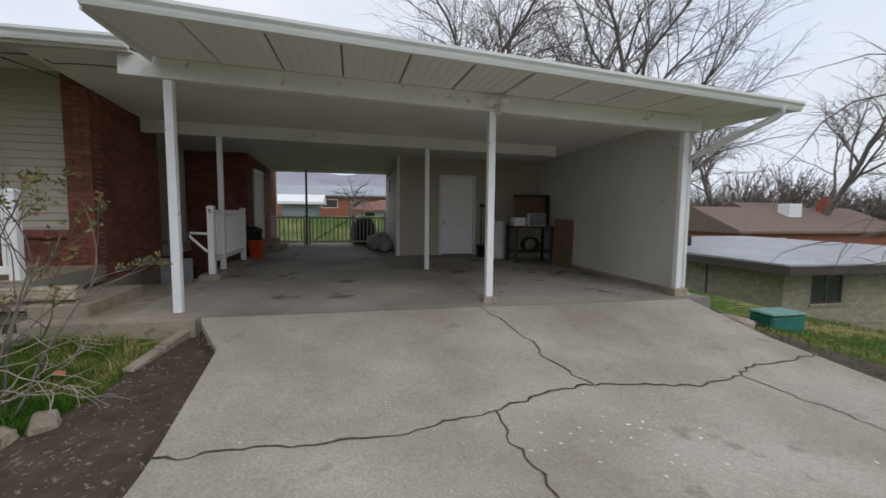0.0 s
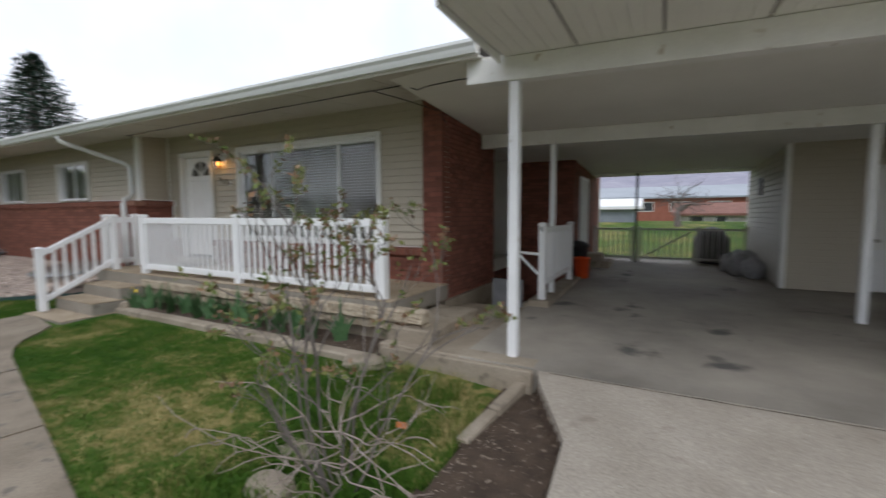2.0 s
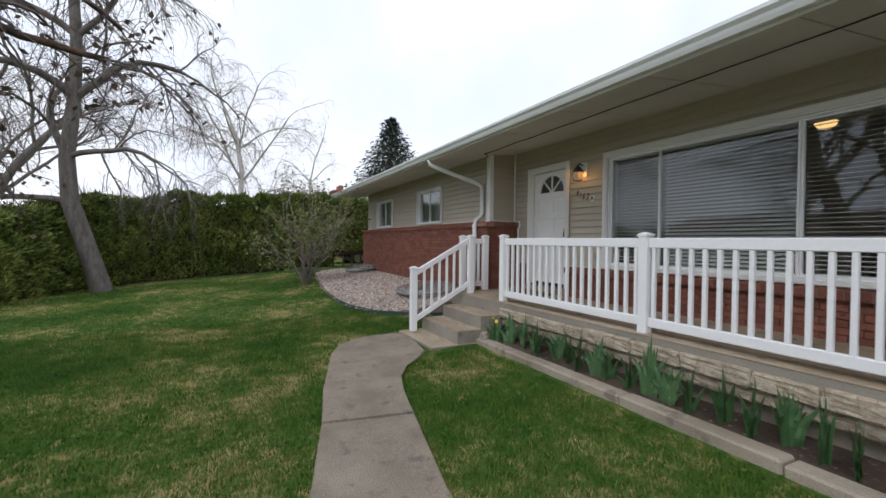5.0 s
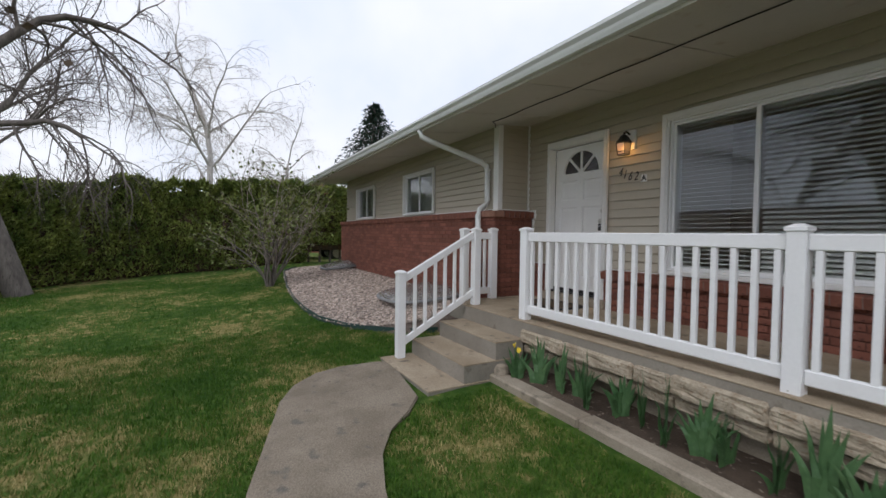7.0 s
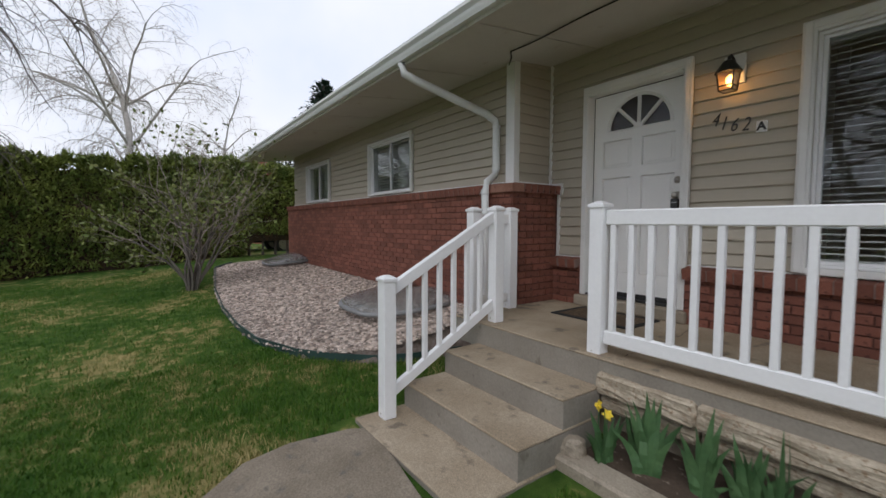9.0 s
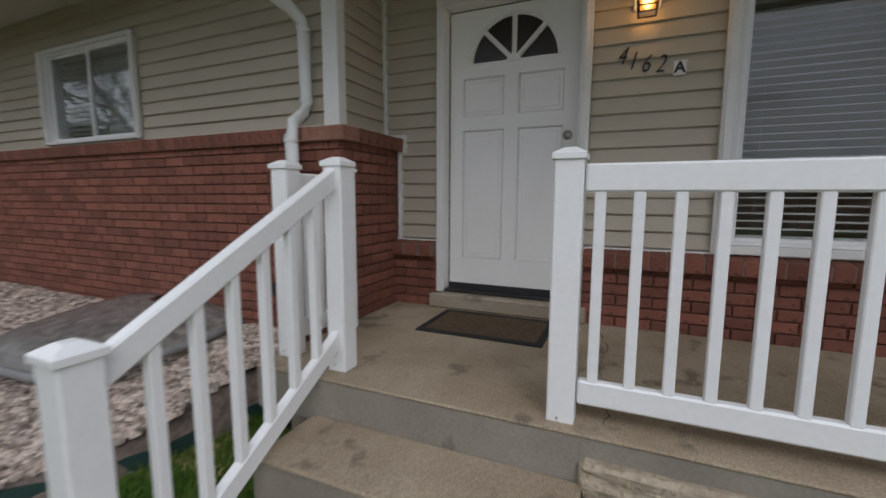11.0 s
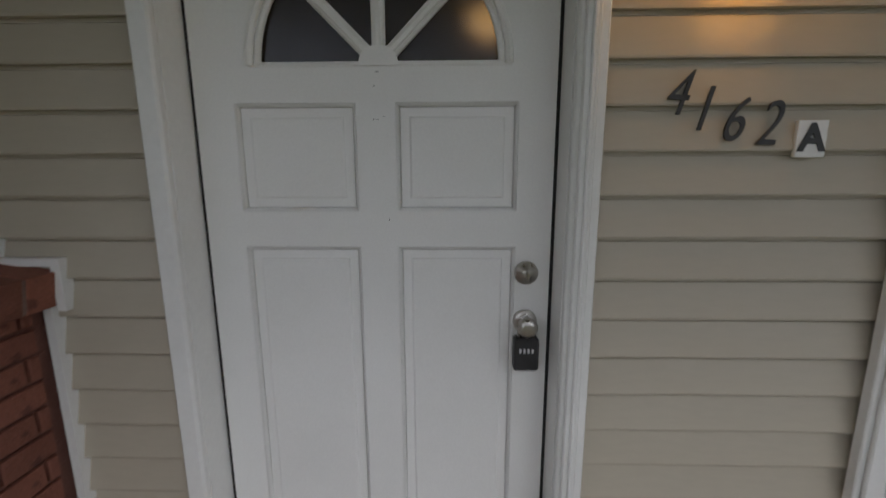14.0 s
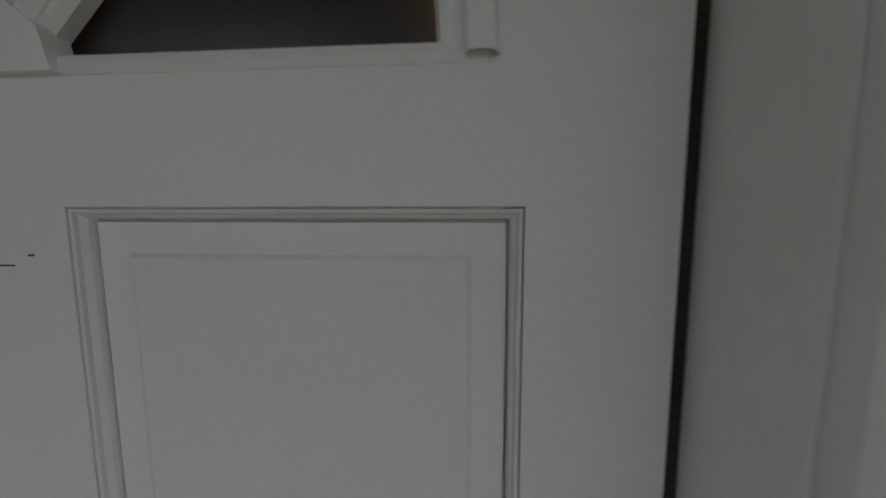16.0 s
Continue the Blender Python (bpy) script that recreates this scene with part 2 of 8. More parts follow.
def ground_z(x, y):
    h = -0.09 + 0.36 * sstep((-x - 9) / 10) * sstep((y + 4) / 9)
    h += 0.12 * sstep((y - 2.5) / 2.3) * sstep((-x - 1) / 2)
    east = sstep((x - 4.6) / 3.5)
    h = h * (1 - east) + east * (-0.52 - 1.83 * sstep((x - 8.5) / 4.5))
    if x > 4.2:
        h = min(h, drive_z(x, y) - 0.05)
    if -1.45 < x < 5.3 and y < 14.5:
        h = min(h, drive_z(x, y) - 0.07)
    back = sstep((y - 13.0) / 3.0) * (1 - east)
    h = h * (1 - back) + back * (0.22 + 0.85 * sstep((y - 15) / 20))
    front = sstep((-y - 4) / 6)
    h -= 0.35 * front * (1 - east)
    if -2.5 < x < 5.4 and 4.5 < y < 14.4:
        h = min(h, 0.05)
    far = sstep((math.hypot(x + 5, y - 3) - 35) / 60)
    return h * (1 - far) - 3.5 * far
# ---- ground sheet, lawn, walk, drive ----
def structure(name, bm, mat, label, category, smooth=False):
    return tagged(part(name, bm, mat, None, "", smooth), label, category, "", "structure")


GRASS_M, gnt, gb = material("lawn_soil_and_thatch")


def lawn_material():
    N, L = gnt.nodes.new, gnt.links.new
    co = N("ShaderNodeTexCoord")
    n1, n2, n3 = N("ShaderNodeTexNoise"), N("ShaderNodeTexNoise"), N("ShaderNodeTexNoise")
    n1.inputs["Scale"].default_value, n1.inputs["Detail"].default_value = 0.55, 5
    n2.inputs["Scale"].default_value, n2.inputs["Detail"].default_value = 7, 6
    n3.inputs["Scale"].default_value, n3.inputs["Detail"].default_value = 130, 3
    r = N("ShaderNodeValToRGB")
    r.color_ramp.elements[0].position, r.color_ramp.elements[0].color = 0.40, (0.045, 0.105, 0.014, 1)
    r.color_ramp.elements[1].position, r.color_ramp.elements[1].color = 0.60, (0.36, 0.30, 0.12, 1)
    e = r.color_ramp.elements.new(0.52)
    e.color = (0.10, 0.165, 0.03, 1)
    ad = N("ShaderNodeMath")
    ad.operation = "MULTIPLY_ADD"
    ad.inputs[1].default_value = 0.5
    hf = N("ShaderNodeMath")
    hf.operation = "MULTIPLY"
    hf.inputs[1].default_value = 0.5
    for n in (n1, n2, n3):
        L(co.outputs["Object"], n.inputs["Vector"])
    L(n1.outputs["Fac"], hf.inputs[0])
    L(n2.outputs["Fac"], ad.inputs[0])
    L(hf.outputs["Value"], ad.inputs[2])
    L(ad.outputs["Value"], r.inputs["Fac"])
    g = N("ShaderNodeMapRange")
    g.inputs["To Min"].default_value, g.inputs["To Max"].default_value = 0.55, 1.35
    L(n3.outputs["Fac"], g.inputs["Value"])
    s = N("ShaderNodeVectorMath")
    s.operation = "SCALE"
    L(r.outputs["Color"], s.inputs[0])
    L(g.outputs["Result"], s.inputs["Scale"])
    L(s.outputs["Vector"], gb.inputs["Base Color"])
    gb.inputs["Roughness"].default_value = 0.95
    gb.inputs["Specular IOR Level"].default_value = 0.15
    bp = N("ShaderNodeBump")
    bp.inputs["Strength"].default_value, bp.inputs["Distance"].default_value = 0.8, 0.03
    L(n3.outputs["Fac"], bp.inputs["Height"])
    L(bp.outputs["Normal"], gb.inputs["Normal"])


lawn_material()


def axis(lo, hi, near0, near1, fine, growth=1.35):
    v = list(np.arange(near0, near1 + 1e-6, fine))
    s, a = fine, near0
    while a > lo:
        s *= growth
        a -= s
        v.insert(0, a)
    s, a = fine, near1
    while a < hi:
        s *= growth
        a += s
        v.append(a)
    return v


def build_ground():
    xs, ys = axis(-900, 900, -27, 14, 0.5), axis(-900, 900, -9, 22, 0.5)
    bm = bmesh.new()
    vs = [[bm.verts.new((x, y, ground_z(x, y) + 0.012 * noise.noise((x * 1.3, y * 1.3, 0)))) for x in xs] for y in ys]
    for j in range(len(ys) - 1):
        for i in range(len(xs) - 1):
            cx, cy = (xs[i] + xs[i + 1]) / 2, (ys[j] + ys[j + 1]) / 2
            if -3.4 < cx < -2.4 and 7.4 < cy < 10.9:
                continue
            bm.faces.new((vs[j][i], vs[j][i + 1], vs[j + 1][i + 1], vs[j + 1][i]))
    return structure("ground", bm, GRASS_M, "spring lawn, green with dry yellow patches", "lawn", True)


ground = build_ground()

DRIVE = [(-1.25, -9), (5.0, -9), (4.9, 2.6), (4.78, 3.6), (4.9, 5.0), (-1.62, 5.0), (-1.55, 4.8), (-1.2, 4.1), (-1.13, 2.4)]


def crack_line(pts, step=0.07, rough=0.03, seed=1):
    rnd = random.Random(seed)
    out = []
    for (x0, y0), (x1, y1) in zip(pts, pts[1:]):
        n = max(2, int(math.hypot(x1 - x0, y1 - y0) / step))
        nx, ny = -(y1 - y0), x1 - x0
        l = math.hypot(nx, ny)
        for k in range(n):
            f = k / n
            o = rnd.uniform(-rough, rough)
            out.append((x0 + (x1 - x0) * f + nx / l * o, y0 + (y1 - y0) * f + ny / l * o))
    out.append(pts[-1])
    return out


CRACKS = [
    ([(-1.13, 2.54), (-0.55, 2.58), (-0.09, 2.53), (0.44, 2.58), (0.87, 2.68), (1.29, 2.78), (1.69, 2.91), (2.12, 2.97), (2.51, 2.91), (3.05, 2.80), (3.6, 2.92), (3.87, 3.05), (4.26, 3.08), (4.82, 3.18)], 0.026, 2),
    ([(1.15, 2.74), (1.12, 2.32), (1.16, 2.07), (1.15, 1.8), (1.3, 1.0), (1.25, 0.2)], 0.02, 3),
    ([(1.72, 4.99), (1.87, 4.28), (1.94, 3.88), (1.91, 3.53), (2.03, 3.15), (2.12, 2.97)], 0.02, 4),
    ([(3.6, 2.90), (3.73, 2.55), (3.81, 2.27), (3.86, 1.98), (4.0, 1.0)], 0.016, 5),
]


def ribbon(bm, pts, w, zf, seed):
    rnd = random.Random(seed)
    prev = None
    for i, (x, y) in enumerate(pts):
        a, b = pts[max(i - 1, 0)], pts[min(i + 1, len(pts) - 1)]
        dx, dy = b[0] - a[0], b[1] - a[1]
        l = math.hypot(dx, dy) or 1
        h = w * rnd.uniform(0.35, 1.0) / 2
        cur = (bm.verts.new((x - dy / l * h, y + dx / l * h, zf(x, y))), bm.verts.new((x + dy / l * h, y - dx / l * h, zf(x, y))))
        if prev:
            bm.faces.new((prev[0], prev[1], cur[1], cur[0]))
        prev = cur


def inside(x, y, poly):
    c = False
    for (x0, y0), (x1, y1) in zip(poly, poly[1:] + poly[:1]):
        if (y0 > y) != (y1 > y) and x < (x1 - x0) * (y - y0) / (y1 - y0) + x0:
            c = not c
    return c


def sheet(outline, zf, step, skirt=0.25):
    """A paved sheet over an outline: cut in strips along y so that it follows the slope."""
    bm = bmesh.new()
    prism(bm, outline, -0.6, 0.0)
    ys = [p[1] for p in outline]
    y = min(ys) + step
    while y < max(ys):
        bmesh.ops.bisect_plane(bm, geom=bm.verts[:] + bm.edges[:] + bm.faces[:], plane_co=(0, y, 0), plane_no=(0, 1, 0))
        y += step
    for v in bm.verts:
        v.co.z = zf(v.co.x, v.co.y) - (skirt if v.co.z < -0.3 else 0)
    return bm


drive = structure("driveway", sheet(DRIVE, drive_z, 0.15), CONCRETE, "cracked light grey concrete driveway sloping up to the carport", "driveway")
for cpts, cw, cs in CRACKS:
    bmc = bmesh.new()
    ribbon(bmc, crack_line(cpts, seed=cs), cw, lambda x, y: drive_z(x, y) + 0.006, cs)
    part("crack", bmc, DIRT, drive, "open crack filled with dark dirt")
bmc = bmesh.new()
ribbon(bmc, crack_line([(-1.5, 4.98), (4.9, 4.98)], 0.2, 0.004, 9), 0.016, lambda x, y: drive_z(x, y) + 0.004, 9)
part("joint", bmc, DIRT, drive)

# carport floor, in slabs
def floor_z(x, y):
    """The carport floor rises slowly to the rear, but for a level strip along the east wall."""
    return 0.20 + 0.0195 * max(0.0, y - 5.0) * max(0.0, min(1.0, (5.0 - x) / 1.8))


def floor_mesh():
    bm = bmesh.new()
    prism(bm, [(-2.42, 5.0), (5.3, 5.0), (5.3, 14.2), (-2.42, 14.2)], -0.1, 0.2)
    for y in (7, 9, 11, 13):
        bmesh.ops.bisect_plane(bm, geom=bm.verts[:] + bm.edges[:] + bm.faces[:], plane_co=(0, y, 0), plane_no=(0, 1, 0))
    for x in (3.2, 3.8, 4.4, 5.0):
        bmesh.ops.bisect_plane(bm, geom=bm.verts[:] + bm.edges[:] + bm.faces[:], plane_co=(x, 0, 0), plane_no=(1, 0, 0))
    for v in bm.verts:
        if v.co.z > 0.1:
            v.co.z = floor_z(v.co.x, v.co.y)
    return bm


carport_floor = structure("floor", floor_mesh(), CARPORT_FLOOR, "oil-stained grey concrete carport floor", "floor")
bmc = bmesh.new()
ribbon(bmc, crack_line([(1.75, 8.1), (1.85, 6.5), (1.95, 5.05)], 0.1, 0.015, 12), 0.02, lambda x, y: floor_z(x, y) + 0.004, 12)
part("crack", bmc, DIRT, carport_floor)

# front walk: straight flags, then a rounded apron at the steps


def flag(name, outline):
    bm = bmesh.new()
    prism(bm, outline, lambda x, y: ground_z(x, y) - 0.12, lambda x, y: ground_z(x, y) + 0.035)
    bmesh.ops.bevel(bm, geom=[e for e in bm.edges if all(f.normal.z > -0.5 for f in e.link_faces) and abs(e.verts[0].co.z - e.verts[1].co.z) < 0.1], offset=0.012, segments=2, affect="EDGES")
    return part(name, bm, WALKWAY, walkway)


def lerp2(a, b, f):
    return (a[0] + (b[0] - a[0]) * f, a[1] + (b[1] - a[1]) * f)


walkway = thing("pavement", "weathered concrete front walk between lawn edges", "walkway", "", "structure")
bounds_l = [(-1.3, 0.86), (-3.0, 1.28), (-5.13, 1.81), (-6.98, 2.285)]
bounds_r = [(-1.2, 1.78), (-2.75, 2.16), (-5.0, 2.68), (-6.80, 3.08)]
for k in range(3):
    l0, l1, r0, r1 = bounds_l[k], bounds_l[k + 1], bounds_r[k], bounds_r[k + 1]
    l1b, r1b = lerp2(l1, l0, 0.008), lerp2(r1, r0, 0.008)
    flag("slab", [l0, l1b, r1b, r0][::-1])
apron = [(-6.99, 2.29), (-7.8, 2.46), (-8.6, 2.68), (-9.2, 2.84), (-9.55, 3.02), (-9.78, 3.3), (-9.82, 3.6), (-9.72, 4.0), (-9.62, 4.14), (-8.55, 3.98), (-8.3, 3.78), (-8.1, 3.52), (-7.8, 3.33), (-7.4, 3.21), (-6.81, 3.085)]
flag("slab", apron[::-1])

def patch(bm, outline, zf, step):
    """A fine grid over an outline that follows a height."""
    x0, y0 = min(p[0] for p in outline), min(p[1] for p in outline)
    nx, ny = int((max(p[0] for p in outline) - x0) / step) + 1, int((max(p[1] for p in outline) - y0) / step) + 1
    made = {}
    for i in range(nx):
        for j in range(ny):
            if inside(x0 + (i + 0.5) * step, y0 + (j + 0.5) * step, outline):
                q = []
                for k in ((i, j), (i + 1, j), (i + 1, j + 1), (i, j + 1)):
                    if k not in made:
                        x, y = x0 + k[0] * step, y0 + k[1] * step
                        made[k] = bm.verts.new((x, y, zf(x, y) + 0.012 * noise.noise((x * 9, y * 9, 2))))
                    q.append(made[k])
                bm.faces.new(q)


# dirt strip between lawn and drive
bm = bmesh.new()
DIRT_STRIP = [(-1.9, 5.1), (-1.92, 4.2), (-1.86, 3.5), (-2.02, 2.9), (-1.96, 2.2), (-1.76, 1.4), (-1.5, 0.6), (-1.15, 0.2), (-1.03, 2.4), (-1.1, 4.1), (-1.45, 4.8), (-1.52, 5.1)]
patch(bm, DIRT_STRIP, lambda x, y: drive_z(x, y) - 0.03 if inside(x, y, DRIVE) else max(ground_z(x, y), ground_z(-1.6, y)) + 0.035 if x > -1.6 else ground_z(x, y) + 0.035, 0.05)
structure("soil_strip", bm, DIRT, "bare brown soil with wood chips beside the drive", "soil")


# ---- house shell ----
def wall_mesh(x0, x1, y0, y1, z0, z1, holes=(), along="x"):
    """One wall with openings through it; holes are (a0, a1, z0, z1) along the wall."""
    bm = bmesh.new()
    a0, a1 = (x0, x1) if along == "x" else (y0, y1)
    us = sorted({a0, a1, *[h[0] for h in holes], *[h[1] for h in holes]})
    for u, v in zip(us, us[1:]):
        zs = [z0]
        for h in sorted(h for h in holes if h[0] < (u + v) / 2 < h[1]):
            zs += [h[2], h[3]]
        zs.append(z1)
        for k in range(0, len(zs), 2):
            if zs[k + 1] - zs[k] > 1e-4:
                if along == "x":
                    box(bm, u, v, y0, y1, zs[k], zs[k + 1])
                else:
                    box(bm, x0, x1, u, v, zs[k], zs[k + 1])
    bmesh.ops.remove_doubles(bm, verts=bm.verts, dist=1e-5)
    return bm


COURSE = 0.1068


def board_mesh(length, mat):
    me = bpy.data.meshes.new("board")
    h, o = COURSE, 0.024
    v = []
    for x in (0, length):
        v += [(x, 0, 0), (x, -0.003, 0.0), (x, -0.003, 0.0105), (x, -o, 0.0095), (x, -o * 1.05, 0.015), (x, -0.0055, h * 0.985), (x, 0, h)]
    f = [(k, k + 1, k + 8, k + 7) for k in range(6)] + [(6, 5, 4, 3, 2, 1, 0), (7, 8, 9, 10, 11, 12, 13)]
    me.from_pydata(v, [], f)
    me.materials.append(mat)
    return me


def siding(parent, m, length, z0, z1, holes=(), mat=None):
    """Lap boards on a wall face; m puts u along the face and -Y outwards."""
    cache = {}
    z = z0
    while z < z1 - 0.01:
        spans = [(0.0, length)]
        for h in holes:
            if h[2] < z + COURSE * 0.5 < h[3]:
                nxt = []
                for a, b in spans:
                    if h[0] > a:
                        nxt.append((a, min(b, h[0])))
                    if h[1] < b:
                        nxt.append((max(a, h[1]), b))
                spans = [s for s in nxt if s[1] - s[0] > 0.01]
        for a, b in spans:
            k = round(b - a, 3)
            if k not in cache:
                cache[k] = board_mesh(k, mat or SIDING)
            piece("siding_board", cache[k], parent, m @ pose(a, 0, z))
        z += COURSE


BR_L, BR_H, JOINT = 0.205, 0.062, 0.0105


def brick_mesh(l, h, d, mat, name="brick"):
    c = 0.003
    me = bpy.data.meshes.new(name)
    v = [(0, 0, 0), (l, 0, 0), (l, 0, h), (0, 0, h), (0, -d + c, 0), (l, -d + c, 0), (l, -d + c, h), (0, -d + c, h), (c, -d, c), (l - c, -d, c), (l - c, -d, h - c), (c, -d, h - c)]
    f = [(8, 9, 10, 11), (4, 5, 9, 8), (5, 6, 10, 9), (6, 7, 11, 10), (7, 4, 8, 11), (0, 1, 5, 4), (1, 2, 6, 5), (2, 3, 7, 6), (3, 0, 4, 7)]
    me.from_pydata(v, [], f)
    me.materials.append(mat)
    return me


def bricks(parent, m, length, z0, z1, lo=None, hi=None, depth=0.014, seed=1, cap=False):
    """Running bond on a face. Bricks between lo and hi along it are pieces of their own, the rest one mesh."""
    rnd = random.Random(seed)
    meshes, verts, faces = {}, [], []
    rows = max(1, round((z1 - z0) / (BR_H + JOINT)))
    for r in range(rows):
        z = z0 + r * (BR_H + JOINT)
        u = -(BR_L + JOINT) / 2 if r % 2 else 0.0
        while u < length - 0.005:
            a, b = max(0.0, u), min(length, u + BR_L)
            u += BR_L + JOINT
            if b - a < 0.02:
                continue
            off = rnd.uniform(-0.0015, 0.0015)
            if lo is not None and lo <= (a + b) / 2 <= hi:
                k = round(b - a, 3)
                if k not in meshes:
                    meshes[k] = brick_mesh(k, BR_H, depth, BRICK)
                piece("brick", meshes[k], parent, m @ pose(a, off, z))
            else:
                n = len(verts)
                for y in (0, -depth + off):
                    verts += [m @ Vector(q) for q in ((a, y, z), (b, y, z), (b, y, z + BR_H), (a, y, z + BR_H))]
                faces += [(n + 4, n + 5, n + 6, n + 7), (n, n + 1, n + 5, n + 4), (n + 1, n + 2, n + 6, n + 5), (n + 2, n + 3, n + 7, n + 6), (n + 3, n, n + 4, n + 7)]
    if verts:
        me = bpy.data.meshes.new("brickwork")
        me.from_pydata(verts, [], faces)
        me.materials.append(BRICK_J)
        ob = new("brickwork", me)
        ob.parent = parent
        tagged(ob, "", "", "", "stuff")


def rowlock(parent, m, length, z, depth, h=0.095, w=0.088, seed=3, objects=True):
    """A sloping course of bricks on edge that caps a brick wall."""
    me = brick_mesh(w, h, depth, BRICK)
    bed = boxes((0, length, -depth + 0.004, 0, 0.002, h - 0.004))
    bmesh.ops.transform(bed, matrix=m @ pose(0, 0, z, 9), verts=bed.verts)
    part("mortar_bed", bed, MORTAR_PALE, parent)
    n = max(1, int(length / (w + 0.0095)))
    st = length / n
    for k in range(n):
        piece("brick", me, parent, m @ pose(k * st + (st - w) / 2, 0, z, 9))


W_MAIN, W_WING = 6.76, 6.20
RET_X, BRICK_X, BRICK_Y = -10.30, -10.164, 6.015
FLOOR_Z, SOFFIT_Z = 0.62, 3.30
DOOR = (-9.75, -8.785, 0.72, 2.83)
WIN1 = (-7.90, -4.67, 1.185, 2.83)
WIN2 = (-13.88, -12.45, 2.00, 2.85)
WIN3 = (-17.38, -15.90, 2.00, 2.84)

wall_main = structure("wall_south", wall_mesh(-10.48, -3.5, W_MAIN, W_MAIN + 0.18, 0.0, 3.45, [DOOR, WIN1]), SIDING, "tan vinyl lap siding over a red brick base", "wall")
wall_wing = structure("wall_wing", wall_mesh(-18.55, RET_X, W_WING, W_WING + 0.18, -0.2, 3.45, [WIN2, WIN3]), SIDING, "tan lap siding above a tall red brick base", "wall")
wall_return = structure("wall_return", boxes((RET_X - 0.18, RET_X, W_WING + 0.18, W_MAIN, 0.0, 3.45)), SIDING, "short side wall of siding and brick beside the porch", "wall")
wall_west = structure("wall_west", boxes((-18.55, -18.37, W_WING + 0.18, 15.0, -0.2, 3.45)), SIDING, "end wall of the house in tan siding", "wall")
wall_east = structure("wall_east", boxes((-3.68, -3.5, W_MAIN + 0.18, 8.75, -0.1, 3.2), (-4.6, -3.68, 8.57, 8.75, -1.5, 3.2), (-4.78, -4.6, 8.57, 11.1, -1.5, 3.2), (-4.6, -2.42, 10.92, 11.1, -1.5, 3.2), (-2.6, -2.42, 11.1, 15.0, -0.1, 3.2)), MORTAR, "red brick wall along the carport", "wall")
wall_north = structure("wall_north", boxes((-18.55, -2.42, 15.0, 15.18, -0.2, 3.45)), SIDING, "rear wall of the house", "wall")
structure("floor_house", boxes((-18.3, -3.7, 6.96, 15.0, 0.45, 0.70)), SOFFIT, "pale floor inside the house", "floor")
structure("ceiling_house", boxes((-18.3, -3.7, 6.96, 15.0, 3.32, 3.40)), SOFFIT, "plain ceiling inside the house", "ceiling")
structure("wall_inner", boxes((-10.2, -3.7, 10.6, 10.7, 0.7, 3.32), (-10.3, -10.2, 6.95, 10.6, 0.7, 3.32), (-18.3, -10.3, 9.6, 9.7, 0.7, 3.32), (-8.3, -8.2, 6.95, 8.6, 0.7, 3.32)), SOFFIT, "plain inner walls of the rooms", "wall")

siding(wall_main, pose(RET_X, W_MAIN, 0), -3.79 - RET_X, 1.138, 3.29, [(h[0] - RET_X - 0.045, h[1] - RET_X + 0.045, h[2] - 0.04, h[3] + 0.06) for h in (DOOR, WIN1)])
siding(wall_wing, pose(-18.55, W_WING, 0), RET_X + 18.55, 1.945, 3.29, [(h[0] + 18.55 - 0.05, h[1] + 18.55 + 0.05, h[2] - 0.06, h[3] + 0.06) for h in (WIN2, WIN3)])
siding(wall_return, pose(RET_X, W_WING, 0, 0, 0, 90), W_MAIN - W_WING, 1.945, 3.29)

# brick bases
bm = boxes((BRICK_X - 0.02, DOOR[0] - 0.06, W_MAIN - 0.07, W_MAIN - 0.004, 0.5, 1.04), (DOOR[1] + 0.075, -3.79, W_MAIN - 0.07, W_MAIN - 0.004, 0.5, 1.04))
part("brick_base", bm, MORTAR, wall_main)
LB = DOOR[0] - 0.06 - BRICK_X
bricks(wall_main, pose(BRICK_X, W_MAIN - 0.07, 0), LB, 0.62, 1.03, 0, 9, seed=11)
bricks(wall_main, pose(DOOR[1] + 0.075, W_MAIN - 0.07, 0), -3.79 - DOOR[1] - 0.075, 0.62, 1.03, 0, 2.6, seed=12)
bricks(wall_main, pose(DOOR[0] - 0.06, W_MAIN - 0.07, 0, 0, 0, 90), 0.07, 0.62, 1.03, 0, 9, seed=13)
rowlock(wall_main, pose(BRICK_X, W_MAIN - 0.005, 0), LB, 1.035, 0.135)
rowlock(wall_main, pose(DOOR[1] + 0.075, W_MAIN - 0.005, 0), -3.79 - DOOR[1] - 0.075, 1.035, 0.135)
bm = boxes((-18.55, RET_X, BRICK_Y, W_WING - 0.004, -0.2, 1.86), (RET_X, BRICK_X, BRICK_Y, W_MAIN - 0.002, 0.3, 1.86))
part("brick_base", bm, MORTAR, wall_wing)
bricks(wall_wing, pose(-18.55, BRICK_Y, 0), BRICK_X + 18.55, 0.40, 1.84, 6.9, 9, seed=14)
bricks(wall_return, pose(BRICK_X, BRICK_Y, 0, 0, 0, 90), W_MAIN - BRICK_Y - 0.07, 0.62, 1.84, 0, 9, seed=15)
rowlock(wall_wing, pose(-18.55, W_WING - 0.03, 0), 8.10, 1.855, 0.20)
rowlock(wall_return, pose(RET_X + 0.01, BRICK_Y + 0.13, 0, 0, 0, 90), W_MAIN - BRICK_Y - 0.15, 1.85, 0.18)
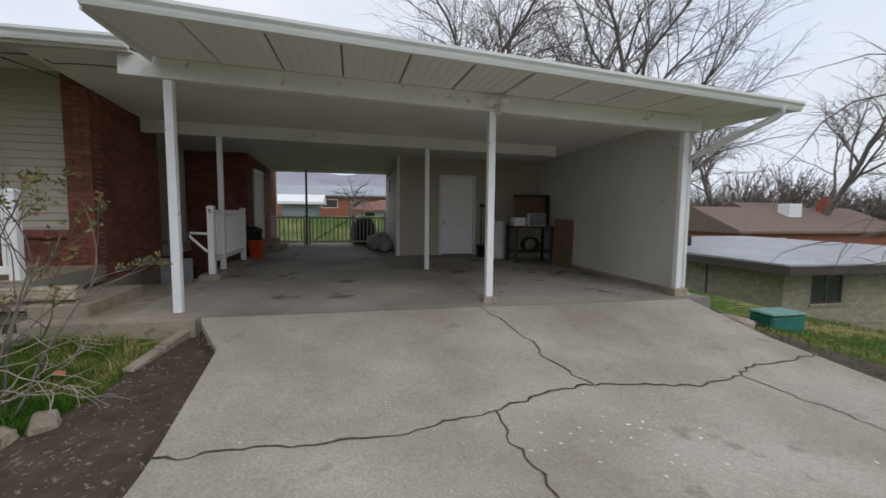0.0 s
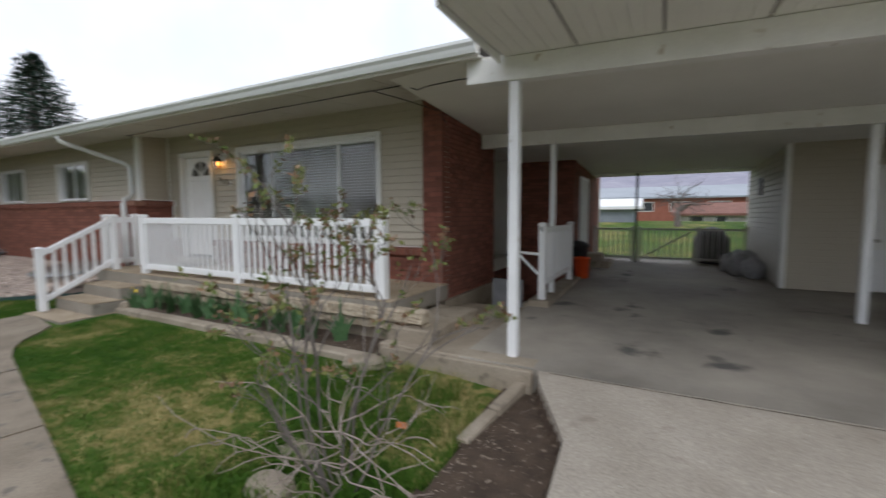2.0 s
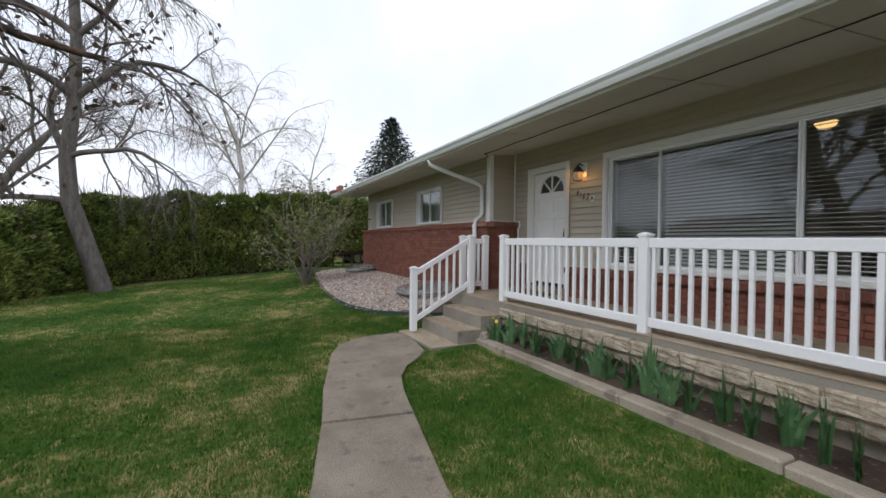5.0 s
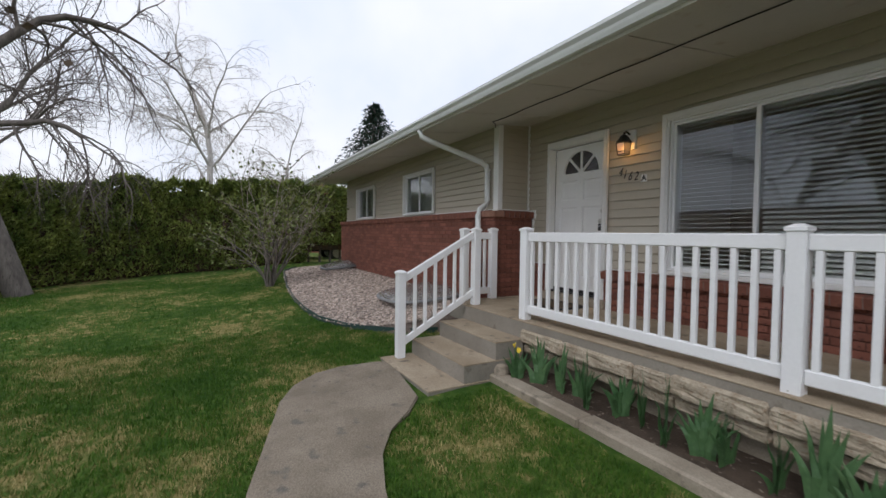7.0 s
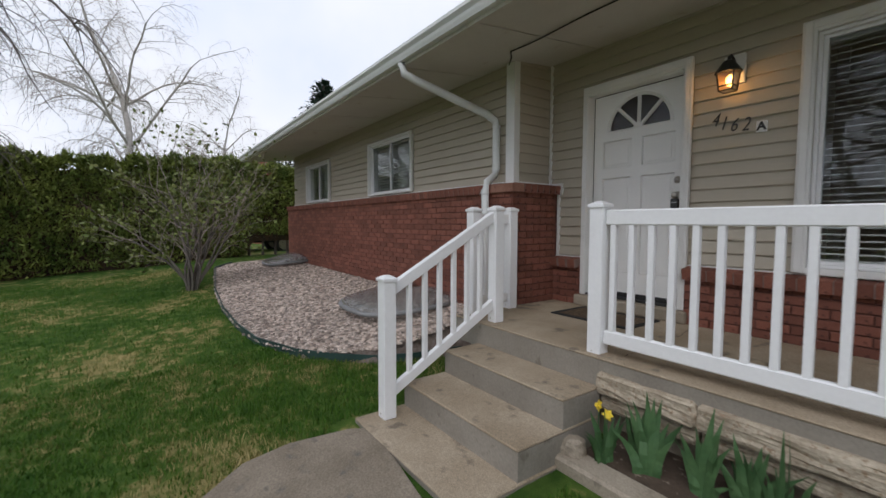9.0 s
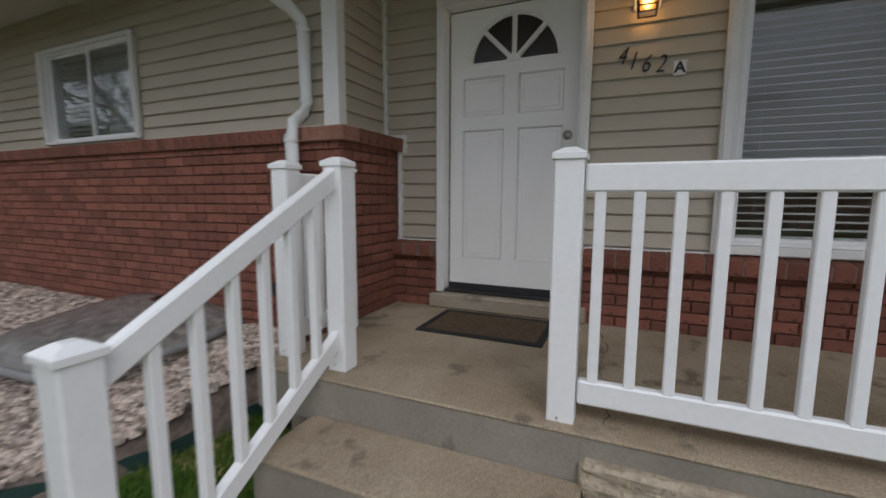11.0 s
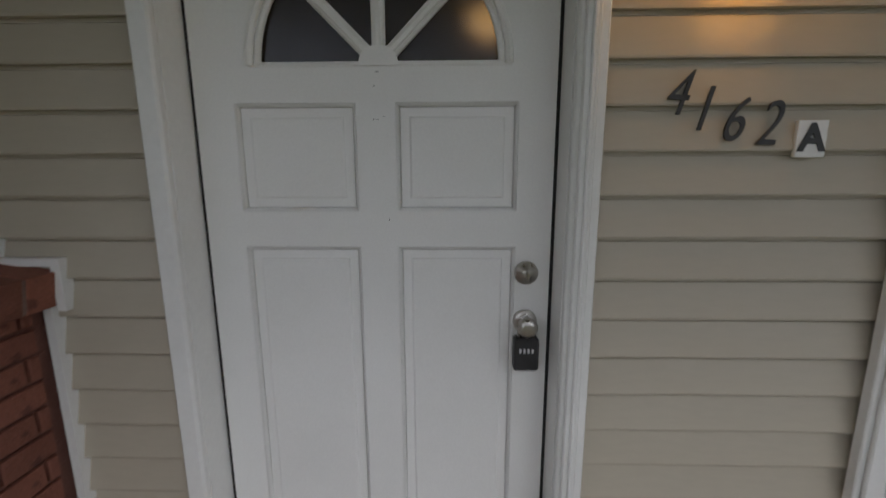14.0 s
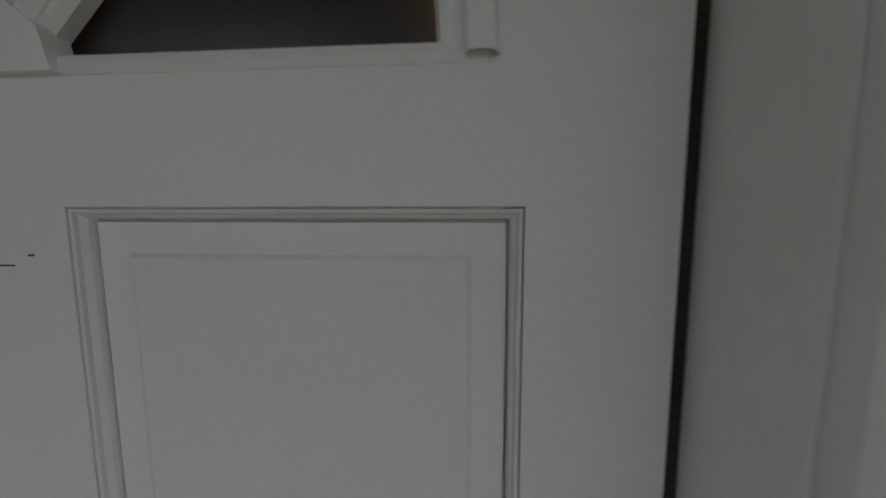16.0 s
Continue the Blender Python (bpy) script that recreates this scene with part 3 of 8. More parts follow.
part("corner_block", boxes((-10.445, -10.11, BRICK_Y - 0.05, BRICK_Y + 0.128, 1.825, 1.918), bevel=0.006), surface("cut_brick", (0.22, 0.105, 0.07), (0.31, 0.16, 0.115), 6, 0.9, 60, 0.8, (0.17, 0.07, 0.05), 0.05), wall_wing)
# east end: brick pier and long brick wall
part("brick_pier", boxes((-3.79, -3.484, W_MAIN - 0.09, W_MAIN, 0.1, 3.28)), MORTAR, wall_east)
bricks(wall_east, pose(-3.79, W_MAIN - 0.09, 0), 0.32, 0.36, 3.26, seed=16)
bricks(wall_east, pose(-3.484, W_MAIN - 0.09, 0, 0, 0, 90), 2.08, 0.36, 3.16, seed=17)
bricks(wall_east, pose(-4.6, 10.92, 0), 2.18, -0.4, 3.16, seed=18)
bricks(wall_east, pose(-2.42, 10.92, 0, 0, 0, 90), 3.9, 0.25, 3.16, seed=19)
part("footing", boxes((-3.52, -3.42, W_MAIN - 0.1, 8.75, -0.2, 0.36)), CONCRETE_OLD, wall_east)

# white corner post and channel trims
part("corner_trim", boxes((-10.40, -10.272, W_WING - 0.06, W_WING + 0.03, 1.90, 3.30), bevel=0.004), WHITE, wall_wing)
part("channel_trim", boxes((RET_X + 0.018, RET_X + 0.046, W_MAIN - 0.034, W_MAIN - 0.002, 1.93, 3.30), (-10.19, DOOR[0] - 0.056, W_MAIN - 0.032, W_MAIN - 0.004, 1.118, 1.137), (DOOR[1] + 0.073, -3.79, W_MAIN - 0.032, W_MAIN - 0.004, 1.118, 1.137)), WHITE, wall_main)
part("channel_trim", boxes((-18.55, -10.45, W_WING - 0.034, W_WING - 0.004, 1.942, 1.962)), WHITE, wall_wing)
part("channel_trim", boxes((-10.148, -10.124, W_MAIN - 0.042, W_MAIN - 0.004, 1.13, 1.83), (-10.108, -10.084, W_MAIN - 0.042, W_MAIN - 0.004, 1.81, 1.952), (RET_X + 0.018, RET_X + 0.04, W_WING + 0.03, W_MAIN - 0.034, 1.935, 1.957), (RET_X + 0.04, -10.108, W_MAIN - 0.042, W_MAIN - 0.02, 1.93, 1.952)), WHITE, wall_return)

# ---- roof of the house ----
EAVE_Y, EAVE_Z = 5.10, 3.12


def soffit_z(y):
    return EAVE_Z + (SOFFIT_Z - EAVE_Z) * (y - EAVE_Y) / (W_MAIN - EAVE_Y)


ROOF_X0, ROOF_X1 = -19.35, -2.25
bm = bmesh.new()
vs = [bm.verts.new(p) for p in ((ROOF_X0, EAVE_Y, EAVE_Z + 0.13), (ROOF_X1, EAVE_Y, EAVE_Z + 0.13), (ROOF_X1, 10.6, EAVE_Z + 0.95), (ROOF_X0, 10.6, EAVE_Z + 0.95), (ROOF_X0, 16.0, EAVE_Z + 0.13), (ROOF_X1, 16.0, EAVE_Z + 0.13))]
bm.faces.new((vs[0], vs[1], vs[2], vs[3]))
bm.faces.new((vs[3], vs[2], vs[5], vs[4]))
vl = [bm.verts.new(p) for p in ((ROOF_X0, EAVE_Y, EAVE_Z + 0.10), (ROOF_X1, EAVE_Y, EAVE_Z + 0.10), (ROOF_X1, 10.6, EAVE_Z + 0.91), (ROOF_X0, 10.6, EAVE_Z + 0.91), (ROOF_X0, 16.0, EAVE_Z + 0.10), (ROOF_X1, 16.0, EAVE_Z + 0.10))]
bm.faces.new((vl[3], vl[2], vl[1], vl[0]))
bm.faces.new((vl[4], vl[5], vl[2], vl[3]))
for i, j in ((0, 1), (1, 2), (2, 5), (5, 4), (4, 3), (3, 0)):
    bm.faces.new((vs[j], vs[i], vl[i], vl[j]))
house_roof = structure("roof", bm, ROOF, "low-pitched grey roof of the house", "roof")
x = ROOF_X0
bm = bmesh.new()
while x < ROOF_X1 - 0.01:
    x1 = min(x + 1.21, ROOF_X1)
    v8 = [bm.verts.new((xx, yy, soffit_z(yy) + dz)) for dz in (0, 0.02) for xx, yy in ((x + 0.008, EAVE_Y), (x1 - 0.008, EAVE_Y), (x1 - 0.008, W_MAIN + 0.1), (x + 0.008, W_MAIN + 0.1))]
    for q in ((3, 2, 1, 0), (4, 5, 6, 7), (0, 1, 5, 4), (1, 2, 6, 5), (2, 3, 7, 6), (3, 0, 4, 7)):
        bm.faces.new([v8[i] for i in q])
    x = x1
structure("ceiling_eaves", bm, SOFFIT, "painted plywood soffit panels under the eaves", "soffit")
part("fascia", boxes((ROOF_X0, ROOF_X1, EAVE_Y - 0.03, EAVE_Y, EAVE_Z - 0.02, EAVE_Z + 0.14)), SOFFIT, house_roof)


def gutter_profile(bm, p0, p1, out, h=0.115, w=0.105):
    """An ogee gutter from p0 to p1; out is the outward direction in plan."""
    prof = [(0, 0), (0.055, 0), (0.07, 0.03), (0.078, 0.055), (w, 0.085), (w, h), (w - 0.012, h), (w - 0.012, 0.09), (0.066, 0.058), (0.05, 0.012), (0.0, 0.012)]
    rings = []
    for p in (p0, p1):
        rings.append([bm.verts.new((p[0] + out[0] * a, p[1] + out[1] * a, p[2] + b)) for a, b in prof])
    n = len(prof)
    for i in range(n):
        bm.faces.new((rings[0][i], rings[0][(i + 1) % n], rings[1][(i + 1) % n], rings[1][i]))
    bm.faces.new(rings[0])
    bm.faces.new(rings[1][::-1])


bm = bmesh.new()
gutter_profile(bm, (ROOF_X0, EAVE_Y - 0.03, EAVE_Z + 0.01), (ROOF_X1, EAVE_Y - 0.03, EAVE_Z + 0.01), (0, -1))
bmesh.ops.recalc_face_normals(bm, faces=bm.faces)
part("gutter", bm, GUTTER, house_roof, "white enamelled gutter along the eave")

# ---- porch ----
TREAD = surface("worn_tan_concrete", (0.29, 0.225, 0.15), (0.42, 0.345, 0.25), 1.6, 0.9, 110, 0.6, (0.19, 0.155, 0.115), 0.06, con=0.3)
RISER = surface("smooth_grey_concrete", (0.23, 0.205, 0.17), (0.31, 0.28, 0.235), 2.2, 0.85, 60, 0.25, (0.19, 0.165, 0.13), 0.04, con=0.12)
porch = structure("porch_slab", boxes((-10.15, -3.40, 5.25, W_MAIN - 0.07, 0.40, FLOOR_Z - 0.016)), RISER, "worn concrete porch slab", "porch")
part("tread", boxes((-10.15, -3.40, 5.245, W_MAIN - 0.07, FLOOR_Z - 0.016, FLOOR_Z), bevel=0.006), TREAD, porch, "worn tan top of the slab")
part("base_wall", boxes((-10.1, -3.5, 5.42, 6.6, -0.4, 0.40)), CONCRETE_OLD, porch)
STEP_H = (FLOOR_Z - 0.05) / 3
steps = thing("front_steps", "three weathered concrete steps up to the porch", "steps", "", "structure")
for sx0, sx1, sy, z0, z1 in ((-9.82, -8.54, 4.08, -0.3, 0.05), (-9.80, -8.555, 4.49, 0.05, 0.05 + STEP_H), (-9.79, -8.56, 4.88, 0.05 + STEP_H, 0.05 + 2 * STEP_H)):
    st_ = part("step", boxes((sx0, sx1, sy + 0.005, 5.25, z0, z1 - 0.018)), RISER, steps, "smooth grey riser")
    part("tread", boxes((sx0, sx1, sy, 5.25, z1 - 0.018, z1), bevel=0.007), TREAD, st_, "worn tan tread with exposed grit")
sill_step = structure("door_sill", boxes((-9.84, -8.68, W_MAIN - 0.125, W_MAIN - 0.02, FLOOR_Z, 0.73), bevel=0.012), CONCRETE_OLD, "concrete sill step under the front door", "sill")
# side steps towards the carport
side = thing("side_steps", "two broad concrete steps beside the brick wall", "steps", "", "structure")
part("step", boxes((-3.40, -2.82, 5.15, 6.45, 0.0, 0.36), bevel=0.015), CONCRETE_OLD, side)
part("step", boxes((-3.42, -1.66, 5.02, 6.95, -0.25, 0.205), bevel=0.015), CONCRETE_OLD, side)
part("step", boxes((-3.42, -2.42, 6.95, 7.35, -0.25, 0.203), bevel=0.01), CONCRETE_OLD, side)
bmc = bmesh.new()
ribbon(bmc, crack_line([(-8.58, 6.5), (-8.52, 6.2), (-8.55, 5.9), (-8.47, 5.62), (-8.5, 5.34)], 0.04, 0.014, 21), 0.007, lambda x, y: FLOOR_Z + 0.003, 21)
part("crack", bmc, DIRT, porch, "thin dark crack across the porch slab")
# stairwell pit
structure("stairwell", boxes((-3.5, -2.42, 7.35, 7.45, -1.6, 0.198), (-2.5, -2.42, 7.45, 10.92, -1.6, 0.27), (-4.6, -2.5, 7.45, 10.92, -1.75, -1.6)), CONCRETE_OLD, "concrete basement stairwell beside the carport", "stairwell")

# ---- carport ----
CARP_L, CARP_R, CARP_WALL = -2.05, 5.95, 5.0


def edge_y(x):
    return 3.90 + 0.07 * (x + 2.05)


def ceil_z(x, y):
    """The carport ceiling falls to the rear and, most at the front, to the east."""
    fall = 0.033 * max(0.0, 1 - max(0.0, y - 5.26) / 6)
    return (3.045 - 0.042 * (y - 5.26) if y > 5.26 else 3.045 - 0.042 * (5.26 - y)) - fall * x


def plate(bm, x0, x1, y0, y1, under, over, n=8):
    """A slab that follows the ceiling's fall, cut fine enough to stay even."""
    for low in (True, False):
        d = under if low else over
        g = [[bm.verts.new((x, y, ceil_z(x, y) + d)) for x in np.linspace(x0, x1, n + 1)] for y in np.linspace(y0, y1, n + 1)]
        for j in range(n):
            for i in range(n):
                q = (g[j][i], g[j][i + 1], g[j + 1][i + 1], g[j + 1][i])
                bm.faces.new(q[::-1] if low else q)
        rim = g[0] + [r[-1] for r in g[1:]] + g[-1][-2::-1] + [r[0] for r in g[-2:0:-1]]
        if low:
            first = rim
    for k in range(len(rim)):
        m = (k + 1) % len(rim)
        bm.faces.new((first[k], first[m], rim[m], rim[k]))


bm = bmesh.new()
strips = [CARP_L + 0.68 * k for k in range(12)] + [CARP_R]
for a, b in zip(strips, strips[1:]):
    for y0f, y1 in ((edge_y, 5.2),):
        for k in range(6):
            a2, b2 = a + 0.018 + (b - a - 0.036) * k / 6, a + 0.018 + (b - a - 0.036) * (k + 1) / 6 - 0.004
            q = [(a2, y0f(a2)), (b2, y0f(b2)), (b2, y1), (a2, y1)]
            prism(bm, q, lambda x, y: ceil_z(x, y), lambda x, y: ceil_z(x, y) + 0.02)
    prism(bm, [(a + 0.012, edge_y(a)), (b - 0.012, edge_y(b)), (b - 0.012, 5.2), (a + 0.012, 5.2)], lambda x, y: ceil_z(x, y) + 0.01, lambda x, y: ceil_z(x, y) + 0.019)
plate(bm, -3.46, CARP_R, 5.2, 8.2, 0.0, 0.02)
plate(bm, -4.58, CARP_R, 8.2, 14.2, 0.0, 0.02)
structure("ceiling", bm, CEILING, "painted panel ceiling of the carport", "ceiling")
bm = bmesh.new()
prism(bm, [(CARP_L, edge_y(CARP_L)), (CARP_R, edge_y(CARP_R)), (CARP_R, 5.26), (CARP_L, 5.26)], lambda x, y: ceil_z(x, y) + 0.022, lambda x, y: ceil_z(x, y) + 0.10)
plate(bm, CARP_L, CARP_R, 5.26, 14.2, 0.024, 0.10)
plate(bm, -4.7, CARP_L, 6.9, 14.2, 0.024, 0.06)
carport_roof = structure("roof_carport", bm, ROOF, "flat carport roof with white gutter", "roof")
bm = bmesh.new()
p0 = (CARP_L, edge_y(CARP_L), ceil_z(CARP_L, edge_y(CARP_L)))
p1 = (CARP_R, edge_y(CARP_R), ceil_z(CARP_R, edge_y(CARP_R)))
gutter_profile(bm, p0, p1, (0.07, -1))
bmesh.ops.recalc_face_normals(bm, faces=bm.faces)
part("gutter", bm, GUTTER, carport_roof, "white gutter along the front edge")
part("side_fascia", boxes((CARP_L - 0.02, CARP_L, edge_y(CARP_L), 5.15, 3.03, 3.2)), WHITE, carport_roof)

def beam_mesh(x0, x1, y0, y1, under):
    """A timber under the ceiling whose lower edge follows a fall."""
    bm = bmesh.new()
    prism(bm, [(x0, y0), (x1, y0), (x1, y1), (x0, y1)], lambda x, y: under(x), lambda x, y: ceil_z(x, y0) - 0.004)
    bmesh.ops.bevel(bm, geom=bm.edges[:], offset=0.006, segments=1, affect="EDGES")
    return bm


beams = thing("carport_beam", "long painted timber beam carrying the carport roof", "beam", "carport beams", "structure")
part("beam", beam_mesh(-2.42, 5.15, 5.19, 5.33, lambda x: 2.815 - 0.0335 * x), WORN_WHITE, beams)
beams2 = thing("carport_beam", "painted timber beam across the middle of the carport", "beam", "carport beams", "structure")
part("beam", beam_mesh(-3.48, 4.32, 8.13, 8.27, lambda x: 2.70 - 0.0157 * x), WORN_WHITE, beams2)
beams3 = thing("carport_beam", "painted lintel over the rear carport opening", "beam", "carport beams", "structure")
part("beam", boxes((-2.42, 1.35, 13.3, 13.42, 2.67, 2.80), bevel=0.006), WORN_WHITE, beams3)


def post_thing(x, y, z0, z1, w=0.095, pad=None):
    t = thing("carport_post", "square white-painted carport post on a concrete pad", "post", "carport posts", "", (x, y, z0))
    part("shaft", boxes((-w / 2, w / 2, -w / 2, w / 2, 0.0, z1 - z0), bevel=0.005), POSTPAINT, t)
    if pad:
        part("pad", boxes((-pad / 2, pad / 2, -pad / 2, pad / 2, -0.1, 0.06), bevel=0.012), CONCRETE_OLD, t)
    return t


post_thing(-1.94, 5.26, 0.205, 2.878)
mid_post = post_thing(1.91, 5.26, 0.22, 2.75, pad=0.2)
part("bracket", boxes((-0.09, 0.09, -0.085, -0.071, 2.56, 2.71), (0.02, 0.09, -0.086, -0.07, 2.48, 2.56), bevel=0.003), surface("peeling_paint", (0.45, 0.42, 0.38), (0.62, 0.60, 0.56), 14, 0.7, 80, 0.4, (0.16, 0.09, 0.06), 0.09), mid_post, "peeling, rust-stained plate at the post head")
post_thing(4.93, 5.27, 0.25, 2.648, pad=0.24)
post_thing(1.56, 8.2, floor_z(1.56, 8.2), 2.674, 0.085)
post_thing(-2.25, 8.2, 0.28, 2.733, 0.085)

def carport_wall_mesh():
    bm = bmesh.new()
    prism(bm, [(CARP_WALL, 5.4), (CARP_WALL + 0.18, 5.4), (CARP_WALL + 0.18, 14.2), (CARP_WALL, 14.2)], -1.2, lambda x, y: ceil_z(x, y) + 0.03)
    return bm


right_wall = structure("wall_carport", carport_wall_mesh(), PLASTER, "white plastered side wall of the carport", "wall")
part("footing", boxes((CARP_WALL - 0.03, CARP_WALL - 0.001, 5.45, 10.5, 0.19, 0.27)), CONCRETE_OLD, right_wall)
SHED_Y, SHED_X = 10.55, 1.22
GD = (2.34, 3.23, 0.30, 2.345)
shed_wall = structure("wall_shed", wall_mesh(SHED_X, CARP_WALL, SHED_Y, SHED_Y + 0.12, 0.18, 2.88, [GD]), SIDING, "tan lap siding of the storage room", "wall")
siding(shed_wall, pose(SHED_X, SHED_Y, 0), CARP_WALL - SHED_X, 0.24, 2.86, [(GD[0] - SHED_X - 0.04, GD[1] - SHED_X + 0.04, 0.1, GD[3] + 0.04)])
shed_side = structure("wall_shed_side", boxes((SHED_X, SHED_X + 0.12, SHED_Y + 0.12, 14.2, 0.15, 2.8)), SIDING_PALE, "pale lap siding of the storage room side", "wall")
siding(shed_side, pose(SHED_X, 14.2, 0, 0, 0, -90), 14.2 - SHED_Y, 0.24, 2.7, (), SIDING_PALE)
part("corner_trim", boxes((SHED_X - 0.03, SHED_X + 0.05, SHED_Y - 0.035, SHED_Y + 0.05, 0.2, 2.86), bevel=0.004), WHITE, shed_wall)
structure("wall_shed_rear", boxes((SHED_X, CARP_WALL, 14.08, 14.2, 0.15, 2.8)), SIDING, "rear wall of the storage room", "wall")
# ---- doors and windows ----
def ring_panel(bm, x0, x1, z0, z1, y, steps):
    """A moulded panel: nested rectangles, each (inset, depth behind y)."""
    loops = []
    for ins, dep in steps:
        loops.append([bm.verts.new(p) for p in ((x0 + ins, y + dep, z0 + ins), (x1 - ins, y + dep, z0 + ins), (x1 - ins, y + dep, z1 - ins), (x0 + ins, y + dep, z1 - ins))])
    for a, b in zip(loops, loops[1:]):
        for k in range(4):
            bm.faces.new((a[k], a[(k + 1) % 4], b[(k + 1) % 4], b[k]))
    bm.faces.new(loops[-1])


MOULD = [(0, 0), (0.0003, 0.006), (0.0012, 0.006), (0.0016, 0.0008), (0.0036, 0.0012), (0.0040, 0.0055), (0.0048, 0.0055), (0.0052, 0.0040), (0.0080, 0.0085), (0.0086, 0.0125), (0.0090, 0.021), (0.0108, 0.021), (0.0112, 0.013), (0.0340, 0.0128), (0.0372, 0.0095), (0.0402, 0.0086), (0.052, 0.0084)]
DX0, DX1, DZ0, DZ1, DY = -9.737, -8.798, 0.775, 2.815, 6.812
FAN_X, FAN_Z, FAN_R = -9.252, 2.437, 0.335


def build_front_door():
    d = tagged(thing("front_door", "closed white six-panel front door with a fan-shaped light", "door"), "", "", "", "structure")
    d.name = "door_1"
    panels = [(-9.634, -9.316, 2.065, 2.345), (-9.212, -8.893, 2.065, 2.345), (-9.634, -9.316, 0.994, 1.967), (-9.212, -8.893, 0.994, 1.967)]
    bm = wall_mesh(DX0, DX1, DY, DY + 0.03, DZ0, FAN_Z, panels)
    n = 28
    inner, outer = [], []
    for k in range(n + 1):
        a = math.pi * k / n
        c, s = math.cos(a), math.sin(a)
        t = min((DX1 - FAN_X) / c if c > 1e-6 else 9, (DX0 - FAN_X) / c if c < -1e-6 else 9, (DZ1 - FAN_Z) / s if s > 1e-6 else 9)
        inner.append(bm.verts.new((FAN_X + FAN_R * c, DY, FAN_Z + FAN_R * s)))
        outer.append(bm.verts.new((FAN_X + t * c, DY, FAN_Z + t * s)))
    for k in range(n):
        bm.faces.new((inner[k], outer[k], outer[k + 1], inner[k + 1]))
    # upper corners of the leaf
    for k in range(n):
        a, b = outer[k].co, outer[k + 1].co
        if abs(a.x - b.x) > 1e-5 and abs(a.z - b.z) > 1e-5:
            c = bm.verts.new((DX1 if k < n / 2 else DX0, DY, DZ1))
            bm.faces.new((outer[k], c, outer[k + 1]))
    part("leaf", bm, DOORPAINT, d)
    corner = boxes((DX0, DX1, DY + 0.031, DY + 0.045, DZ0, FAN_Z), (DX0, FAN_X - FAN_R - 0.005, DY + 0.002, DY + 0.045, FAN_Z, DZ1), (FAN_X + FAN_R + 0.005, DX1, DY + 0.002, DY + 0.045, FAN_Z, DZ1), (DX0, DX1, DY + 0.002, DY + 0.045, FAN_Z + FAN_R + 0.005, DZ1))
    part("leaf_core", corner, DOORPAINT, d)
    for p in panels:
        bm = bmesh.new()
        ring_panel(bm, *p, DY, MOULD)
        bmesh.ops.recalc_face_normals(bm, faces=bm.faces)
        for f in bm.faces:
            if f.normal.y > 0.2:
                f.normal_flip()
        part("panel", bm, DOORPAINT, d)
    # fan light: moulded arch, bars, hub, glass
    bm = bmesh.new()
    for rad, yy, rr in ((FAN_R - 0.004, DY - 0.003, 0.011), (FAN_R - 0.022, DY + 0.006, 0.010)):
        rings = []
        for k in range(33):
            c, s = math.cos(math.pi * k / 32), math.sin(math.pi * k / 32)
            rings.append([bm.verts.new((FAN_X + (rad + rr * math.cos(q * math.pi / 4)) * c, yy + rr * math.sin(q * math.pi / 4), FAN_Z + (rad + rr * math.cos(q * math.pi / 4)) * s)) for q in range(8)])
        for a, b in zip(rings, rings[1:]):
            for q in range(8):
                bm.faces.new((a[q], a[(q + 1) % 8], b[(q + 1) % 8], b[q]))
    bmesh.ops.recalc_face_normals(bm, faces=bm.faces)
    tube(bm, [(FAN_X - FAN_R, DY + 0.004, FAN_Z + 0.002), (FAN_X + FAN_R, DY + 0.004, FAN_Z + 0.002)], [0.008, 0.008], 8)
    part("fan_moulding", bm, DOORPAINT, d, "white arched moulding with cracked paint")
    for a in (45, 90, 135):
        bm = bmesh.new()
        m = pose(FAN_X, 0, FAN_Z) @ pose(0, 0, 0, 0, 90 - a, 0)
        box(bm, -0.017, 0.017, DY - 0.004, DY + 0.02, 0.03, FAN_R - 0.012, bevel=0.006, m=m)
        box(bm, -0.008, 0.008, DY - 0.009, DY, 0.03, FAN_R - 0.012, bevel=0.003, m=m)
        part("glazing_bar", bm, DOORPAINT, d)
    bm = bmesh.new()
    prism(bm, [(-0.052, 0), (0.052, 0), (0.045, 0.028), (0.022, 0.046), (-0.022, 0.046), (-0.045, 0.028)], 0, 0.022)
    bmesh.ops.transform(bm, matrix=pose(FAN_X, DY + 0.012, FAN_Z - 0.003, 90), verts=bm.verts)
    part("fan_hub", bm, DOORPAINT, d)
    bm = bmesh.new()
    prism(bm, [(FAN_X + FAN_R * math.cos(math.pi * k / 24), FAN_Z + FAN_R * math.sin(math.pi * k / 24)) for k in range(25)], 0, 0.006)
    bmesh.ops.transform(bm, matrix=Matrix(((1, 0, 0, 0), (0, 0, 1, DY + 0.016), (0, 1, 0, 0), (0, 0, 0, 1))), verts=bm.verts)
    bmesh.ops.recalc_face_normals(bm, faces=bm.faces)
    part("pane", bm, DARK_GLASS, d, "dark glass of the fan light").visible_shadow = False
    part("door_sweep", boxes((DX0, DX1, DY - 0.012, DY, DZ0 - 0.03, DZ0 + 0.022), bevel=0.004), RUBBER, d, "black rubber sweep along the bottom")
    # lock, knob and key box
    lock = bmesh.new()
    lathe(lock, [(0.033, 0), (0.033, 0.006), (0.029, 0.012), (0.016, 0.014), (0.015, 0.022), (0.006, 0.023)], 24, pose(-8.862, DY, 1.895, 90))
    part("deadbolt", lock, NICKEL, d, "satin nickel deadbolt", True)
